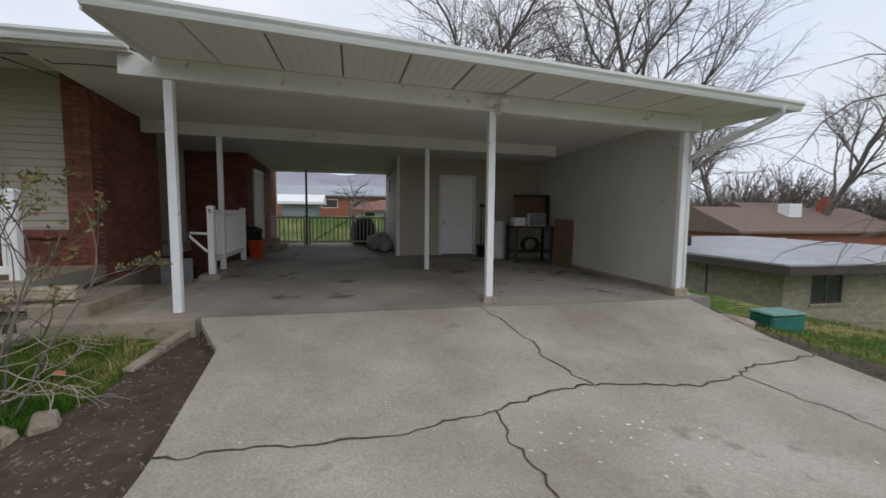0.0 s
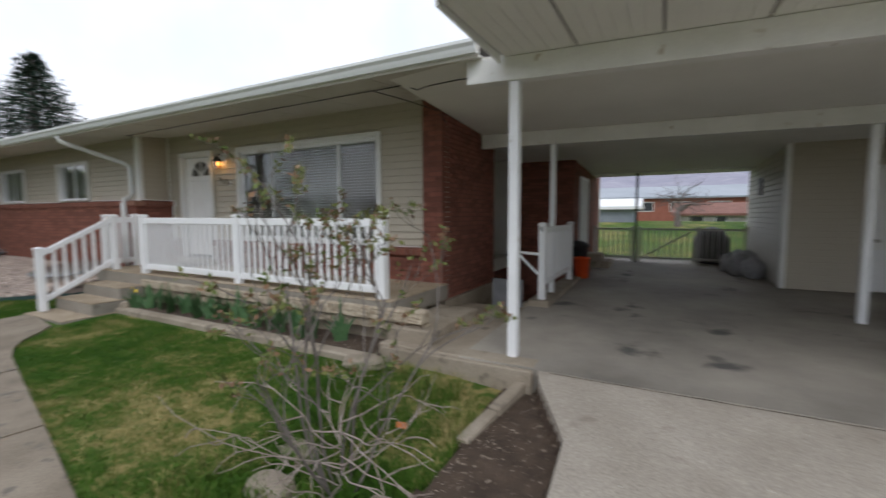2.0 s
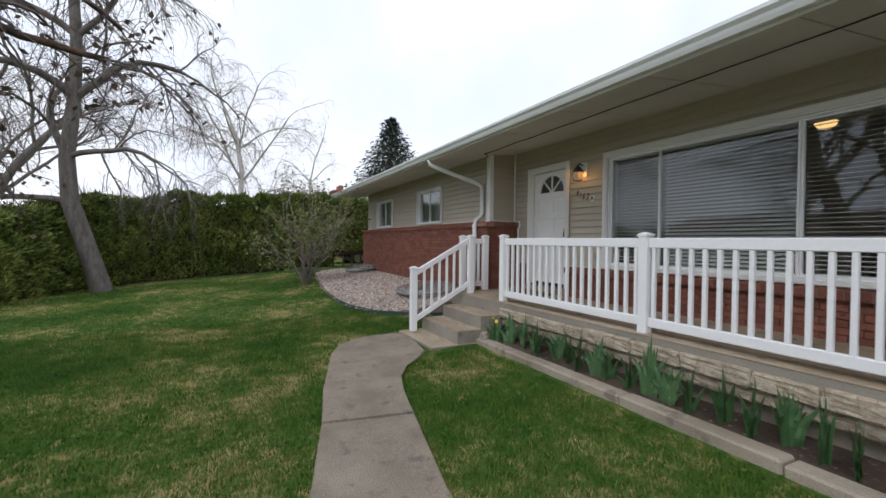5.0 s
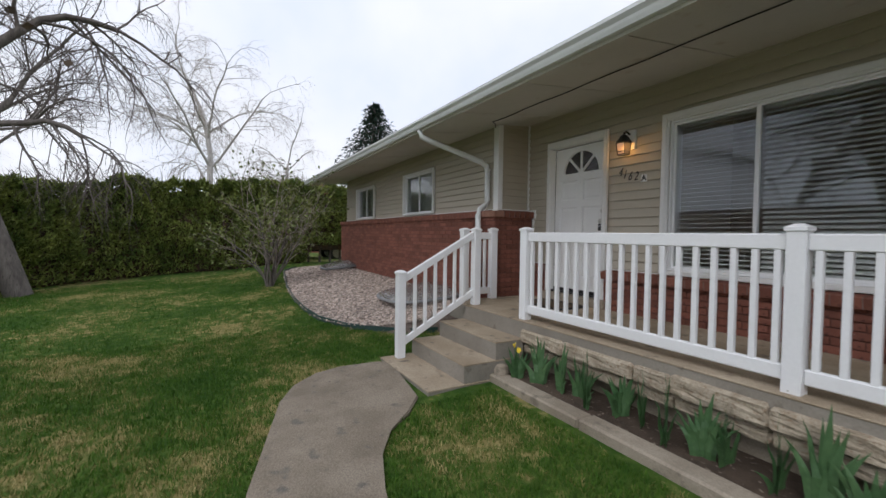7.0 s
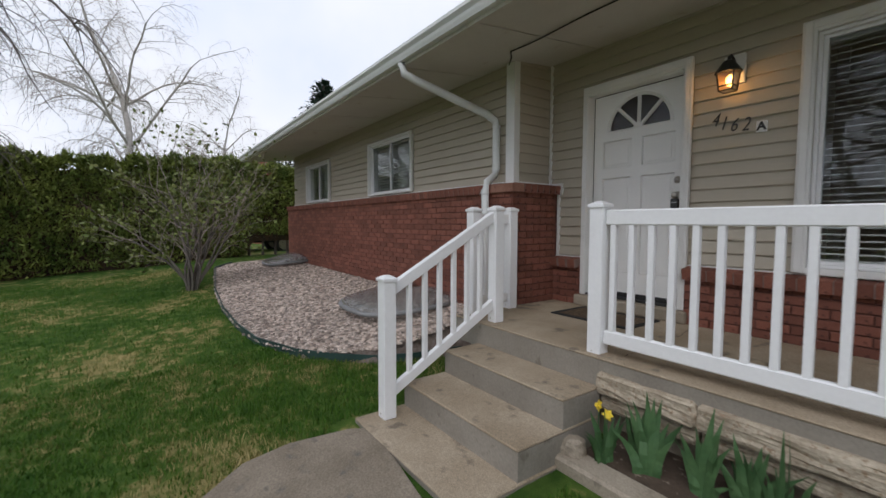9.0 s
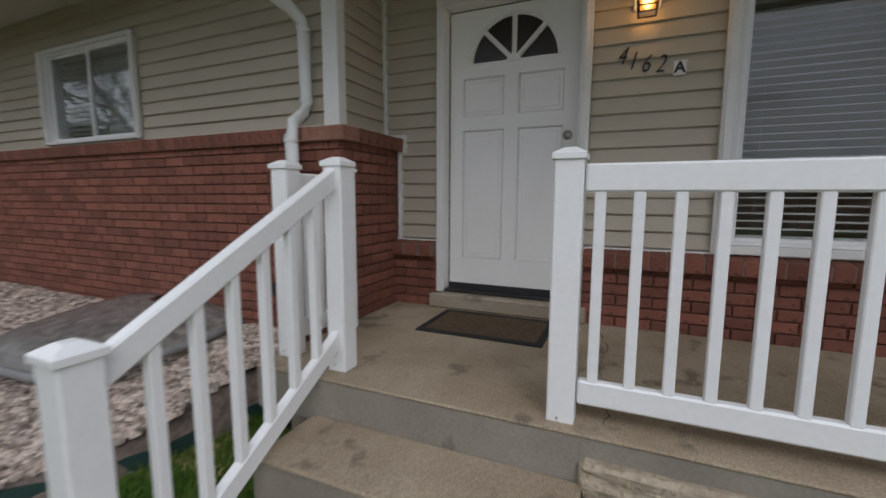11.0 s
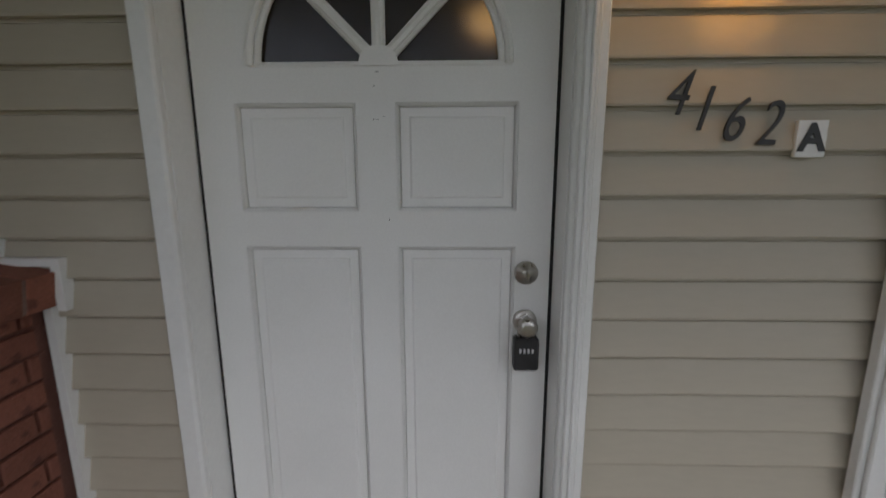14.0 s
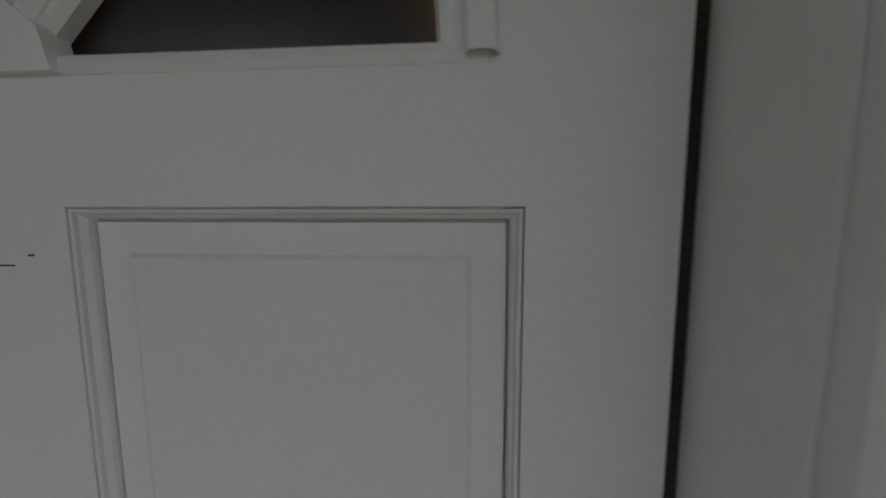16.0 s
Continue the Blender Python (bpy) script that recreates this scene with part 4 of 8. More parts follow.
    key = boxes((-8.865, -8.859, DY - 0.04, DY - 0.02, 1.885, 1.905), bevel=0.001)
    part("keyway", key, NICKEL, d)
    kn = bmesh.new()
    lathe(kn, [(0.034, 0), (0.034, 0.005), (0.028, 0.010), (0.013, 0.014), (0.012, 0.030), (0.020, 0.036), (0.0275, 0.046), (0.028, 0.056), (0.022, 0.066), (0.012, 0.069)], 24, pose(-8.862, DY, 1.756, 90))
    part("door_knob", kn, NICKEL, d, "satin nickel round knob", True)
    part("scuff", boxes((-9.267, -9.2645, DY - 0.0008, DY + 0.002, 2.385, 2.388), (-9.262, -9.253, DY - 0.0008, DY + 0.002, 2.4195, 2.421), (-9.272, -9.256, DY - 0.0008, DY + 0.002, 2.3025, 2.3035), (-9.244, -9.240, DY - 0.0008, DY + 0.002, 2.310, 2.3112), (-9.236, -9.233, DY - 0.0008, DY + 0.002, 2.04, 2.043)), BLACK, d, "small dark scuffs in the paint")
    # frame
    part("jamb", boxes((DOOR[0], DX0 - 0.01, W_MAIN - 0.048, W_MAIN + 0.18, 0.735, DOOR[3]), (DX1 + 0.01, DOOR[1], W_MAIN - 0.048, W_MAIN + 0.18, 0.735, DOOR[3]), (DX0 - 0.01, DX1 + 0.01, W_MAIN - 0.048, W_MAIN + 0.18, DZ1 + 0.008, DOOR[3])), WHITE, d)
    part("casing", boxes((DOOR[0] - 0.054, DOOR[0] - 0.0004, W_MAIN - 0.07, W_MAIN - 0.03, 0.735, 2.92), bevel=0.006), WHITE, d)
    part("weatherstrip", boxes((DX0 - 0.01, DX0 - 0.001, DY + 0.004, DY + 0.03, 0.755, DZ1), (DX1 + 0.001, DX1 + 0.01, DY + 0.004, DY + 0.03, 0.755, DZ1), (DX0 - 0.001, DX1 + 0.001, DY + 0.004, DY + 0.03, DZ1 + 0.001, DZ1 + 0.008)), RUBBER, d, "black weatherstrip round the leaf")
    for a, b in ((DOOR[1] + 0.0004, DOOR[1] + 0.071),):
        part("casing", boxes((a, b, W_MAIN - 0.07, W_MAIN - 0.03, 0.735, 2.92), (a + 0.012, b - 0.022, W_MAIN - 0.082, W_MAIN - 0.07, 0.735, 2.912), (a + 0.026, b - 0.032, W_MAIN - 0.088, W_MAIN - 0.082, 0.735, 2.905), bevel=0.004), WHITE, d)
    part("casing", boxes((DOOR[0] - 0.002, DOOR[1] + 0.002, W_MAIN - 0.07, W_MAIN - 0.03, DOOR[3], 2.92), (DOOR[0] - 0.02, DOOR[1] + 0.02, W_MAIN - 0.082, W_MAIN - 0.07, DOOR[3] + 0.02, 2.91), bevel=0.004), WHITE, d)
    part("threshold", boxes((DOOR[0], DOOR[1], W_MAIN - 0.04, W_MAIN + 0.12, 0.735, 0.752), bevel=0.003), BLACK, d, "dark metal threshold")
    return d


front_door = build_front_door()
kb = thing("key_box", "black realtor key box hanging from the door knob", "lock box", at=(-8.862, DY - 0.032, 1.69))
part("case", boxes((-0.034, 0.034, -0.022, 0.018, -0.062, 0.032), bevel=0.006), BLACK, kb)
bm = bmesh.new()
tube(bm, [(-0.02, 0, 0.03), (-0.021, 0, 0.06), (-0.014, 0, 0.085), (0, 0, 0.094), (0.014, 0, 0.085), (0.021, 0, 0.06), (0.02, 0, 0.03)], [0.004] * 7, 8)
part("shackle", bm, NICKEL, kb)
part("marking", boxes(*[(-0.02 + 0.011 * k, -0.0145 + 0.011 * k, -0.0235, -0.021, -0.008, 0.004) for k in range(4)]), surface("pale_ink", (0.6, 0.6, 0.6), (0.7, 0.7, 0.7)), kb, "row of small pale marks")

BLIND = surface("blind_slat", (0.72, 0.72, 0.70), (0.78, 0.78, 0.76), 2, 0.5, 40, 0.02)


def slat_mesh(l, w=0.05):
    me = bpy.data.meshes.new("slat")
    v = []
    for x in (0, l):
        v += [(x, -w / 2, 0), (x, 0, 0.005), (x, w / 2, 0), (x, w / 2, -0.003), (x, 0, 0.002), (x, -w / 2, -0.003)]
    me.from_pydata(v, [], [(0, 1, 7, 6), (1, 2, 8, 7), (2, 3, 9, 8), (3, 4, 10, 9), (4, 5, 11, 10), (5, 0, 6, 11), (0, 5, 4, 3, 2, 1), (6, 7, 8, 9, 10, 11)])
    me.materials.append(BLIND)
    return me


def build_window(name, w, wall_y, splits, tilt, casing=0.085, label="white vinyl window with closed blinds", fw=0.04, sw=0.03):
    x0, x1, z0, z1 = w
    t = tagged(thing(name, label, "window"), "", "", "", "structure")
    low = 0.05 if casing > 0.05 else casing * 0.9
    for a, b in ((x0 - casing, x0), (x1, x1 + casing)):
        part("casing", boxes((a, b, wall_y - 0.062, wall_y - 0.03, z0 - low, z1 + casing), (a + 0.015, b - 0.02, wall_y - 0.075, wall_y - 0.062, z0 - low * 0.85, z1 + casing * 0.9), bevel=0.004), WHITE, t)
    part("casing", boxes((x0, x1, wall_y - 0.062, wall_y - 0.03, z1, z1 + casing), (x0 - 0.02, x1 + 0.02, wall_y - 0.075, wall_y - 0.062, z1 + 0.02, z1 + casing * 0.9), bevel=0.004), WHITE, t)
    part("window_sill", boxes((x0, x1, wall_y - 0.072, wall_y - 0.03, z0 - low, z0), bevel=0.004), WHITE, t)
    part("window_frame", boxes((x0, x0 + fw, wall_y - 0.03, wall_y + 0.17, z0, z1), (x1 - fw, x1, wall_y - 0.03, wall_y + 0.17, z0, z1), (x0 + fw, x1 - fw, wall_y - 0.03, wall_y + 0.17, z1 - fw, z1), (x0 + fw, x1 - fw, wall_y - 0.03, wall_y + 0.17, z0, z0 + fw), bevel=0.003), VINYL, t)
    cuts = [x0 + fw, *splits, x1 - fw]
    for i, (a, b) in enumerate(zip(cuts, cuts[1:])):
        yy = wall_y + (0.02 if i % 2 == 0 else 0.0)
        s = part("sash", boxes((a, a + sw, yy - 0.012, yy + 0.03, z0 + fw, z1 - fw), (b - sw, b, yy - 0.012, yy + 0.03, z0 + fw, z1 - fw), (a + sw, b - sw, yy - 0.012, yy + 0.03, z1 - fw - sw, z1 - fw), (a + sw, b - sw, yy - 0.012, yy + 0.03, z0 + fw, z0 + fw + sw), bevel=0.003), VINYL, t)
        pn = part("pane", boxes((a + sw - 0.005, b - sw + 0.005, yy + 0.006, yy + 0.012, z0 + fw + sw - 0.005, z1 - fw - sw + 0.005)), GLASS, s)
        pn.visible_shadow = False
        bl = thing("window_blind", "pale horizontal slat blind lowered behind the glass", "blind", "window blinds")
        me = slat_mesh(b - a - 0.03)
        z = z0 + 0.05
        while z < z1 - 0.07:
            piece("slat", me, bl, pose(a + 0.015, wall_y + 0.12, z, tilt[i] + random.uniform(-2, 2)))
            z += 0.047
        part("head_rail", boxes((a + 0.01, b - 0.01, wall_y + 0.09, wall_y + 0.15, z1 - 0.06, z1 - 0.02), bevel=0.003), BLIND, bl)
        for fx in (0.15, 0.85):
            bm = bmesh.new()
            tube(bm, [(a + (b - a) * fx, wall_y + 0.092, z0 + 0.05), (a + (b - a) * fx, wall_y + 0.092, z1 - 0.05)], [0.0015, 0.0015], 4)
            part("cord", bm, BLIND, bl)
    return t


build_window("window_1", WIN1, W_MAIN, (-7.06, -5.48), (8, 36, 7), fw=0.022, sw=0.024)
build_window("window_2", WIN2, W_WING, (-13.18,), (-25, -40), 0.03, "white vinyl sliding window above the brick base", 0.018, 0.02)
build_window("window_3", WIN3, W_WING, (-16.64,), (-25, -40), 0.03, "small white vinyl sliding window above the brick base", 0.018, 0.02)


# ---- railings ----
def vinyl_post(parent, x, y, z0, z1, w=0.102):
    p = part("post", boxes((x - w / 2, x + w / 2, y - w / 2, y + w / 2, z0, z1 - 0.035), bevel=0.006), VINYL, parent)
    bm = bmesh.new()
    o = w / 2 + 0.009
    box(bm, x - o, x + o, y - o, y + o, z1 - 0.045, z1 - 0.02, bevel=0.003)
    a = [bm.verts.new((x + sx * (o - 0.004), y + sy * (o - 0.004), z1 - 0.02)) for sx, sy in ((-1, -1), (1, -1), (1, 1), (-1, 1))]
    b = [bm.verts.new((x + sx * 0.02, y + sy * 0.02, z1)) for sx, sy in ((-1, -1), (1, -1), (1, 1), (-1, 1))]
    for k in range(4):
        bm.faces.new((a[k], a[(k + 1) % 4], b[(k + 1) % 4], b[k]))
    bm.faces.new(b)
    part("cap", bm, VINYL, p)
    bm = bmesh.new()
    lathe(bm, [(0.006, 0), (0.005, 0.003), (0.002, 0.004)], 8, pose(x - 0.01, y - w / 2, z0 + 0.035, 90))
    part("screw", bm, NICKEL, p)
    return p


def rail_run(parent, p0, p1, zt0, zt1, drop=0.80, n=10, top=(0.05, 0.1), bot=(0.045, 0.095), bal=0.038, first=None, pitch=0.126):
    """Top rail, bottom rail and balusters between two plan points; zt is the top rail's upper face at each end."""
    d = Vector((p1[0] - p0[0], p1[1] - p0[1], 0))
    length = d.length
    ang = math.degrees(math.atan2(d.y, d.x))
    m = pose(p0[0], p0[1], 0, 0, 0, ang)
    sh = Matrix.Identity(4)
    sh[2][0] = (zt1 - zt0) / length
    for nm, (w, h), zz in (("top_rail", top, zt0), ("bottom_rail", bot, zt0 - drop)):
        bm = boxes((0, length, -w / 2, w / 2, zz - h, zz), bevel=0.008)
        bmesh.ops.transform(bm, matrix=m @ sh, verts=bm.verts)
        part(nm, bm, VINYL, parent)
    for k in range(n):
        f = (k + 1) / (n + 1) if first is None else (first + k * pitch) / length
        z = zt0 + (zt1 - zt0) * f
        bm = boxes((-bal / 2, bal / 2, -bal / 2, bal / 2, z - drop - 0.02, z - 0.08), bevel=0.004)
        bmesh.ops.transform(bm, matrix=m @ pose(length * f, 0, 0), verts=bm.verts)
        part("baluster", bm, VINYL, parent)


rail = thing("porch_railing", "white vinyl railing with square balusters along the porch edge", "railing", "white railings")
RPY = 5.35
for px, pz in ((-8.655, 1.645), (-6.178, 1.64), (-3.58, 1.635)):
    vinyl_post(rail, px, RPY, FLOOR_Z - 0.02, pz)
rail_run(rail, (-8.6, RPY), (-6.23, RPY), 1.585, 1.58, n=19, first=0.052)
rail_run(rail, (-6.125, RPY), (-3.63, RPY), 1.58, 1.575, n=20, first=0.05)
stair_rail = thing("stair_railing", "white vinyl handrail sloping down the front steps", "railing", "white railings")
vinyl_post(stair_rail, -9.69, 4.285, 0.05, 1.115)
vinyl_post(stair_rail, -9.715, 5.385, FLOOR_Z, 1.65)
rail_run(stair_rail, (-9.692, 4.335), (-9.714, 5.335), 1.06, 1.60, 0.77, 6)
guard = thing("guard_railing", "short white vinyl guard rail beside the brick pier", "railing", "white railings")
vinyl_post(guard, -10.08, 5.43, FLOOR_Z, 1.65)
vinyl_post(guard, -10.085, 5.925, FLOOR_Z, 1.66)
rail_run(guard, (-10.08, 5.48), (-10.085, 5.875), 1.59, 1.59, n=3)
carport_rail = thing("stairwell_railing", "white railing with a grab bar round the basement stairs", "railing", "white railings")
part("kerb", boxes((-2.42, -2.1, 7.4, 10.5, 0.2, 0.34), bevel=0.012), CONCRETE_OLD, carport_rail)
vinyl_post(carport_rail, -2.24, 7.55, 0.30, 1.50)
vinyl_post(carport_rail, -2.26, 9.75, 0.30, 1.48)
rail_run(carport_rail, (-2.24, 7.6), (-2.26, 9.7), 1.43, 1.42, n=14)
gb_m = bmesh.new()
tube(gb_m, [(-2.26, 7.52, 1.02), (-2.55, 7.5, 1.04), (-2.56, 7.5, 0.98), (-2.3, 7.52, 0.72)], [0.022, 0.022, 0.022, 0.02], 8)
part("grab_bar", gb_m, VINYL, carport_rail)


def text_mesh(body, size, depth, mat, m, parent=None, name="letter", shear=0.0, thin=0.0):
    cu = bpy.data.curves.new(name, "FONT")
    cu.body, cu.size, cu.extrude, cu.align_x, cu.align_y, cu.shear, cu.offset = body, size, depth, "CENTER", "CENTER", shear, thin
    ob = bpy.data.objects.new("tmp", cu)
    scene.collection.objects.link(ob)
    me = bpy.data.meshes.new_from_object(ob.evaluated_get(bpy.context.evaluated_depsgraph_get()))
    bpy.data.objects.remove(ob)
    me.materials.append(mat)
    o = new(name, me)
    o.matrix_basis = m
    if parent is not None:
        o.parent = parent
    return o


for ch, nx, nz, tilt in (("4", -8.540, 2.345, 4), ("1", -8.478, 2.308, 2), ("6", -8.402, 2.284, 4), ("2", -8.320, 2.274, 2)):
    n_ob = text_mesh(ch, 0.15, 0.003, BLACK, pose(nx, W_MAIN - 0.03, nz, 90, 0, 0) @ pose(0, 0, 0, 0, 0, -tilt) @ Matrix.Diagonal((0.72, 1, 1, 1)), None, "house_number", 0.3, -0.0008)
    tagged(n_ob, "black metal house number on the siding", "house number", "house numbers")
plaque = thing("unit_plaque", "small white plaque with a black letter", "sign", at=(-8.213, W_MAIN - 0.028, 2.243))
part("plate", boxes((-0.035, 0.035, -0.004, 0.008, -0.043, 0.043), bevel=0.001), WHITE, plaque)
text_mesh("A", 0.088, 0.001, BLACK, pose(0, -0.006, 0, 90), plaque, "letter", 0.0, 0.003)
sb = text_mesh("B", 0.10, 0.001, BLACK, pose(-2.24, 7.494, 1.40, 90), carport_rail, "letter")

# ---- wall lantern ----
AMBER, ant, ab = material("amber_lantern_glass")
ab.inputs["Base Color"].default_value = (1.0, 0.62, 0.25, 1)
ab.inputs["Transmission Weight"].default_value = 0.9
ab.inputs["Roughness"].default_value = 0.35
BULB, bnt, bb = material("lit_bulb")
bb.inputs["Emission Color"].default_value = (1.0, 0.55, 0.18, 1)
bb.inputs["Emission Strength"].default_value = 12
lan = thing("wall_lantern", "lit black wall lantern with amber glass on a white plate", "wall lamp", at=(-8.41, W_MAIN - 0.02, 2.625))
part("back_plate", boxes((-0.075, 0.075, -0.025, 0.01, -0.02, 0.21), bevel=0.006), WHITE, lan, "white back plate")
bm = bmesh.new()
tube(bm, [(0, -0.02, 0.16), (0, -0.09, 0.19), (0, -0.13, 0.15)], [0.011] * 3, 8)
part("arm", bm, BLACK, lan)
bm = bmesh.new()
lathe(bm, [(0.092, 0.045), (0.094, 0.055), (0.05, 0.12), (0.04, 0.135), (0.012, 0.15), (0.008, 0.175)], 8, pose(0, -0.13, 0, 0, 0, 22.5))
part("hood", bm, BLACK, lan)
bm = bmesh.new()
for k in range(4):
    a = radians(45 + 90 * k)
    tube(bm, [(0.085 * math.cos(a), -0.13 + 0.085 * math.sin(a), 0.05), (0.066 * math.cos(a), -0.13 + 0.066 * math.sin(a), -0.09)], [0.006, 0.006], 4)
    b2 = radians(135 + 90 * k)
    for z, r in ((-0.09, 0.066), (-0.055, 0.071)):
        tube(bm, [(r * math.cos(a), -0.13 + r * math.sin(a), z), (r * math.cos(b2), -0.13 + r * math.sin(b2), z)], [0.005, 0.005], 4)
part("cage", bm, BLACK, lan)
bm = bmesh.new()
lathe(bm, [(0.078, 0.045), (0.061, -0.088)], 4, pose(0, -0.13, 0, 0, 0, 45))
g = part("amber_glass", bm, AMBER, lan, "amber glass panes")
g.visible_shadow = False
bm = bmesh.new()
lathe(bm, [(0.008, 0.035), (0.02, 0.015), (0.026, -0.02), (0.016, -0.045), (0.004, -0.052)], 12, pose(0, -0.13, 0))
bu = part("bulb", bm, BULB, lan, "glowing warm bulb", True)
bu.visible_shadow = False
lamp = new("lantern_light", bpy.data.lights.new("lantern_light", "POINT"))
lamp.data.energy, lamp.data.color, lamp.data.shadow_soft_size = 0.3, (1.0, 0.42, 0.09), 0.03
lamp.location = (-8.41, W_MAIN - 0.15, 2.62)

# ---- lit lamps inside ----
LAMP_BOWL, lnt, lb = material("lit_lamp_bowl")
lb.inputs["Base Color"].default_value = (0.9, 0.75, 0.5, 1)
lb.inputs["Emission Color"].default_value = (1.0, 0.58, 0.2, 1)
lb.inputs["Emission Strength"].default_value = 1.5


def ceiling_lamp(x, y, z, r, label):
    t = thing("ceiling_lamp", label, "ceiling lamp", "lamps inside", at=(x, y, z))
    bm = bmesh.new()
    lathe(bm, [(0.02, -0.09), (r * 0.45, -0.085), (r * 0.8, -0.05), (r, 0.0), (r * 0.96, 0.004)], 20)
    part("bowl", bm, LAMP_BOWL, t, "glowing amber glass bowl", True)
    bm = bmesh.new()
    lathe(bm, [(r * 0.5, 0.004), (r * 0.5, 3.32 - z)], 16)
    part("canopy", bm, NICKEL, t, "metal ceiling canopy")


ceiling_lamp(-6.12, 8.94, 3.23, 0.13, "lit amber bowl lamp on the living room ceiling")
ceiling_lamp(-8.90, 7.75, 2.86, 0.10, "small lit amber lamp in the entrance hall")

# ---- doormat ----
COIR = surface("brown_coir", (0.08, 0.050, 0.026), (0.135, 0.088, 0.048), 25, 0.95, 260, 1.0, (0.30, 0.22, 0.12), 0.07)
mat_ob = thing("doormat", "brown coir doormat with a black rubber border", "doormat", at=(-9.263, 6.325, FLOOR_Z))
part("border", boxes((-0.402, 0.402, -0.26, -0.215, 0, 0.012), (-0.402, 0.402, 0.215, 0.26, 0, 0.012), (-0.402, -0.355, -0.215, 0.215, 0, 0.012), (0.355, 0.402, -0.215, 0.215, 0, 0.012), bevel=0.003), RUBBER, mat_ob, "black rubber border")
part("coir_top", boxes((-0.355, 0.355, -0.215, 0.215, 0, 0.010)), COIR, mat_ob, "worn brown coir pile")
bm = bmesh.new()
for k in range(34):
    for sy in (-0.238, 0.238):
        box(bm, -0.375 + 0.0225 * k, -0.364 + 0.0225 * k, sy - 0.012, sy + 0.012, 0.012, 0.016)
for k in range(17):
    for sx in (-0.378, 0.378):
        box(bm, sx - 0.012, sx + 0.012, -0.195 + 0.0235 * k, -0.183 + 0.0235 * k, 0.012, 0.016)
tagged(part("rib", bm, RUBBER, mat_ob), "", "", "", "stuff")


# ---- downspouts, cable ----
ds = thing("downspout", "white square downspout running down the brick corner", "downspout", "downspouts")
bm = bmesh.new()
tube(bm, [(-10.80, 5.05, 3.13), (-10.80, 5.08, 3.03), (-10.77, 5.20, 2.98), (-10.56, 6.02, 2.70), (-10.535, 6.10, 2.64), (-10.53, 6.12, 2.55), (-10.53, 6.12, 2.10), (-10.53, 6.09, 2.03), (-10.50, 5.96, 1.95), (-10.495, 5.925, 1.86), (-10.495, 5.945, 1.2), (-10.495, 5.945, 0.55)], [0.043] * 12, 10)
part("pipe", bm, GUTTER, ds, "", True)
for x, y, z in ((-10.53, 6.12, 2.58), (-10.53, 6.12, 2.12), (-10.495, 5.925, 1.83)):
    bm = bmesh.new()
    tube(bm, [(x, y, z - 0.012), (x, y, z + 0.012)], [0.048, 0.048], 10)
    part("collar", bm, GUTTER, ds)
ds2 = thing("downspout", "white downspout from the carport gutter to the corner post", "downspout", "downspouts")
bm = bmesh.new()
tube(bm, [(5.62, 4.38, 2.86), (5.62, 4.39, 2.78), (5.58, 4.45, 2.72), (5.13, 5.20, 2.33), (5.08, 5.30, 2.27), (5.08, 5.33, 2.18), (5.08, 5.33, 0.3), (5.15, 5.27, 0.16)], [0.045] * 8, 8)
part("pipe", bm, GUTTER, ds2, "", True)
cable = thing("cable", "black cable slung along the porch soffit", "cable")
bm = bmesh.new()
cp = [(-10.33, 6.11, 3.20), (-10.2, 6.02, 3.215)]
for k in range(58):
    x = -10.05 + 6.6 * k / 57
    y = 5.86 - 0.034 * (x + 10.05) + 0.012 * math.sin(k * 0.7)
    cp.append((x, y, soffit_z(y) - 0.012 - 0.01 * abs(math.sin(k * 0.33))))
tube(bm, cp, [0.007] * 60, 5)
tube(bm, [cp[-1], (-3.3, 5.7, 3.10), (-3.0, 5.45, 3.04), (-2.6, 5.3, 3.0), (-2.42, 5.25, 2.98)], [0.007] * 5, 5)
tube(bm, [(-3.9, 5.6, 3.15), (-3.7, 6.1, 3.12), (-3.45, 6.55, 3.05), (-3.42, 6.7, 2.9)], [0.007] * 4, 5)
part("wire", bm, BLACK, cable)
fl = thing("flood_light", "old twin flood light bracket on the carport beam", "flood light", at=(1.93, 5.19, 2.90))
bm = boxes((-0.06, 0.06, -0.03, 0, -0.05, 0.05), bevel=0.006)
lathe(bm, [(0.02, 0), (0.045, 0.03), (0.055, 0.10), (0.05, 0.11)], 10, pose(-0.05, -0.05, -0.02, 120, 0, -40))
lathe(bm, [(0.02, 0), (0.045, 0.03), (0.055, 0.10), (0.05, 0.11)], 10, pose(0.06, -0.05, -0.02, 110, 0, 35))
part("fitting", bm, WORN_WHITE, fl)
tap = thing("garden_tap", "dark garden tap on a standpipe beside the porch", "tap", at=(-10.24, 5.55, 0.4))
bm = bmesh.new()
tube(bm, [(0, 0, -0.3), (0, 0, 0.62)], [0.016, 0.016], 8)
tube(bm, [(0, 0, 0.58), (0.0, -0.07, 0.58), (0, -0.09, 0.52)], [0.014] * 3, 8)
lathe(bm, [(0.03, 0), (0.03, 0.012)], 8, pose(0, 0.0, 0.64))
part("pipe", bm, BLACK, tap)
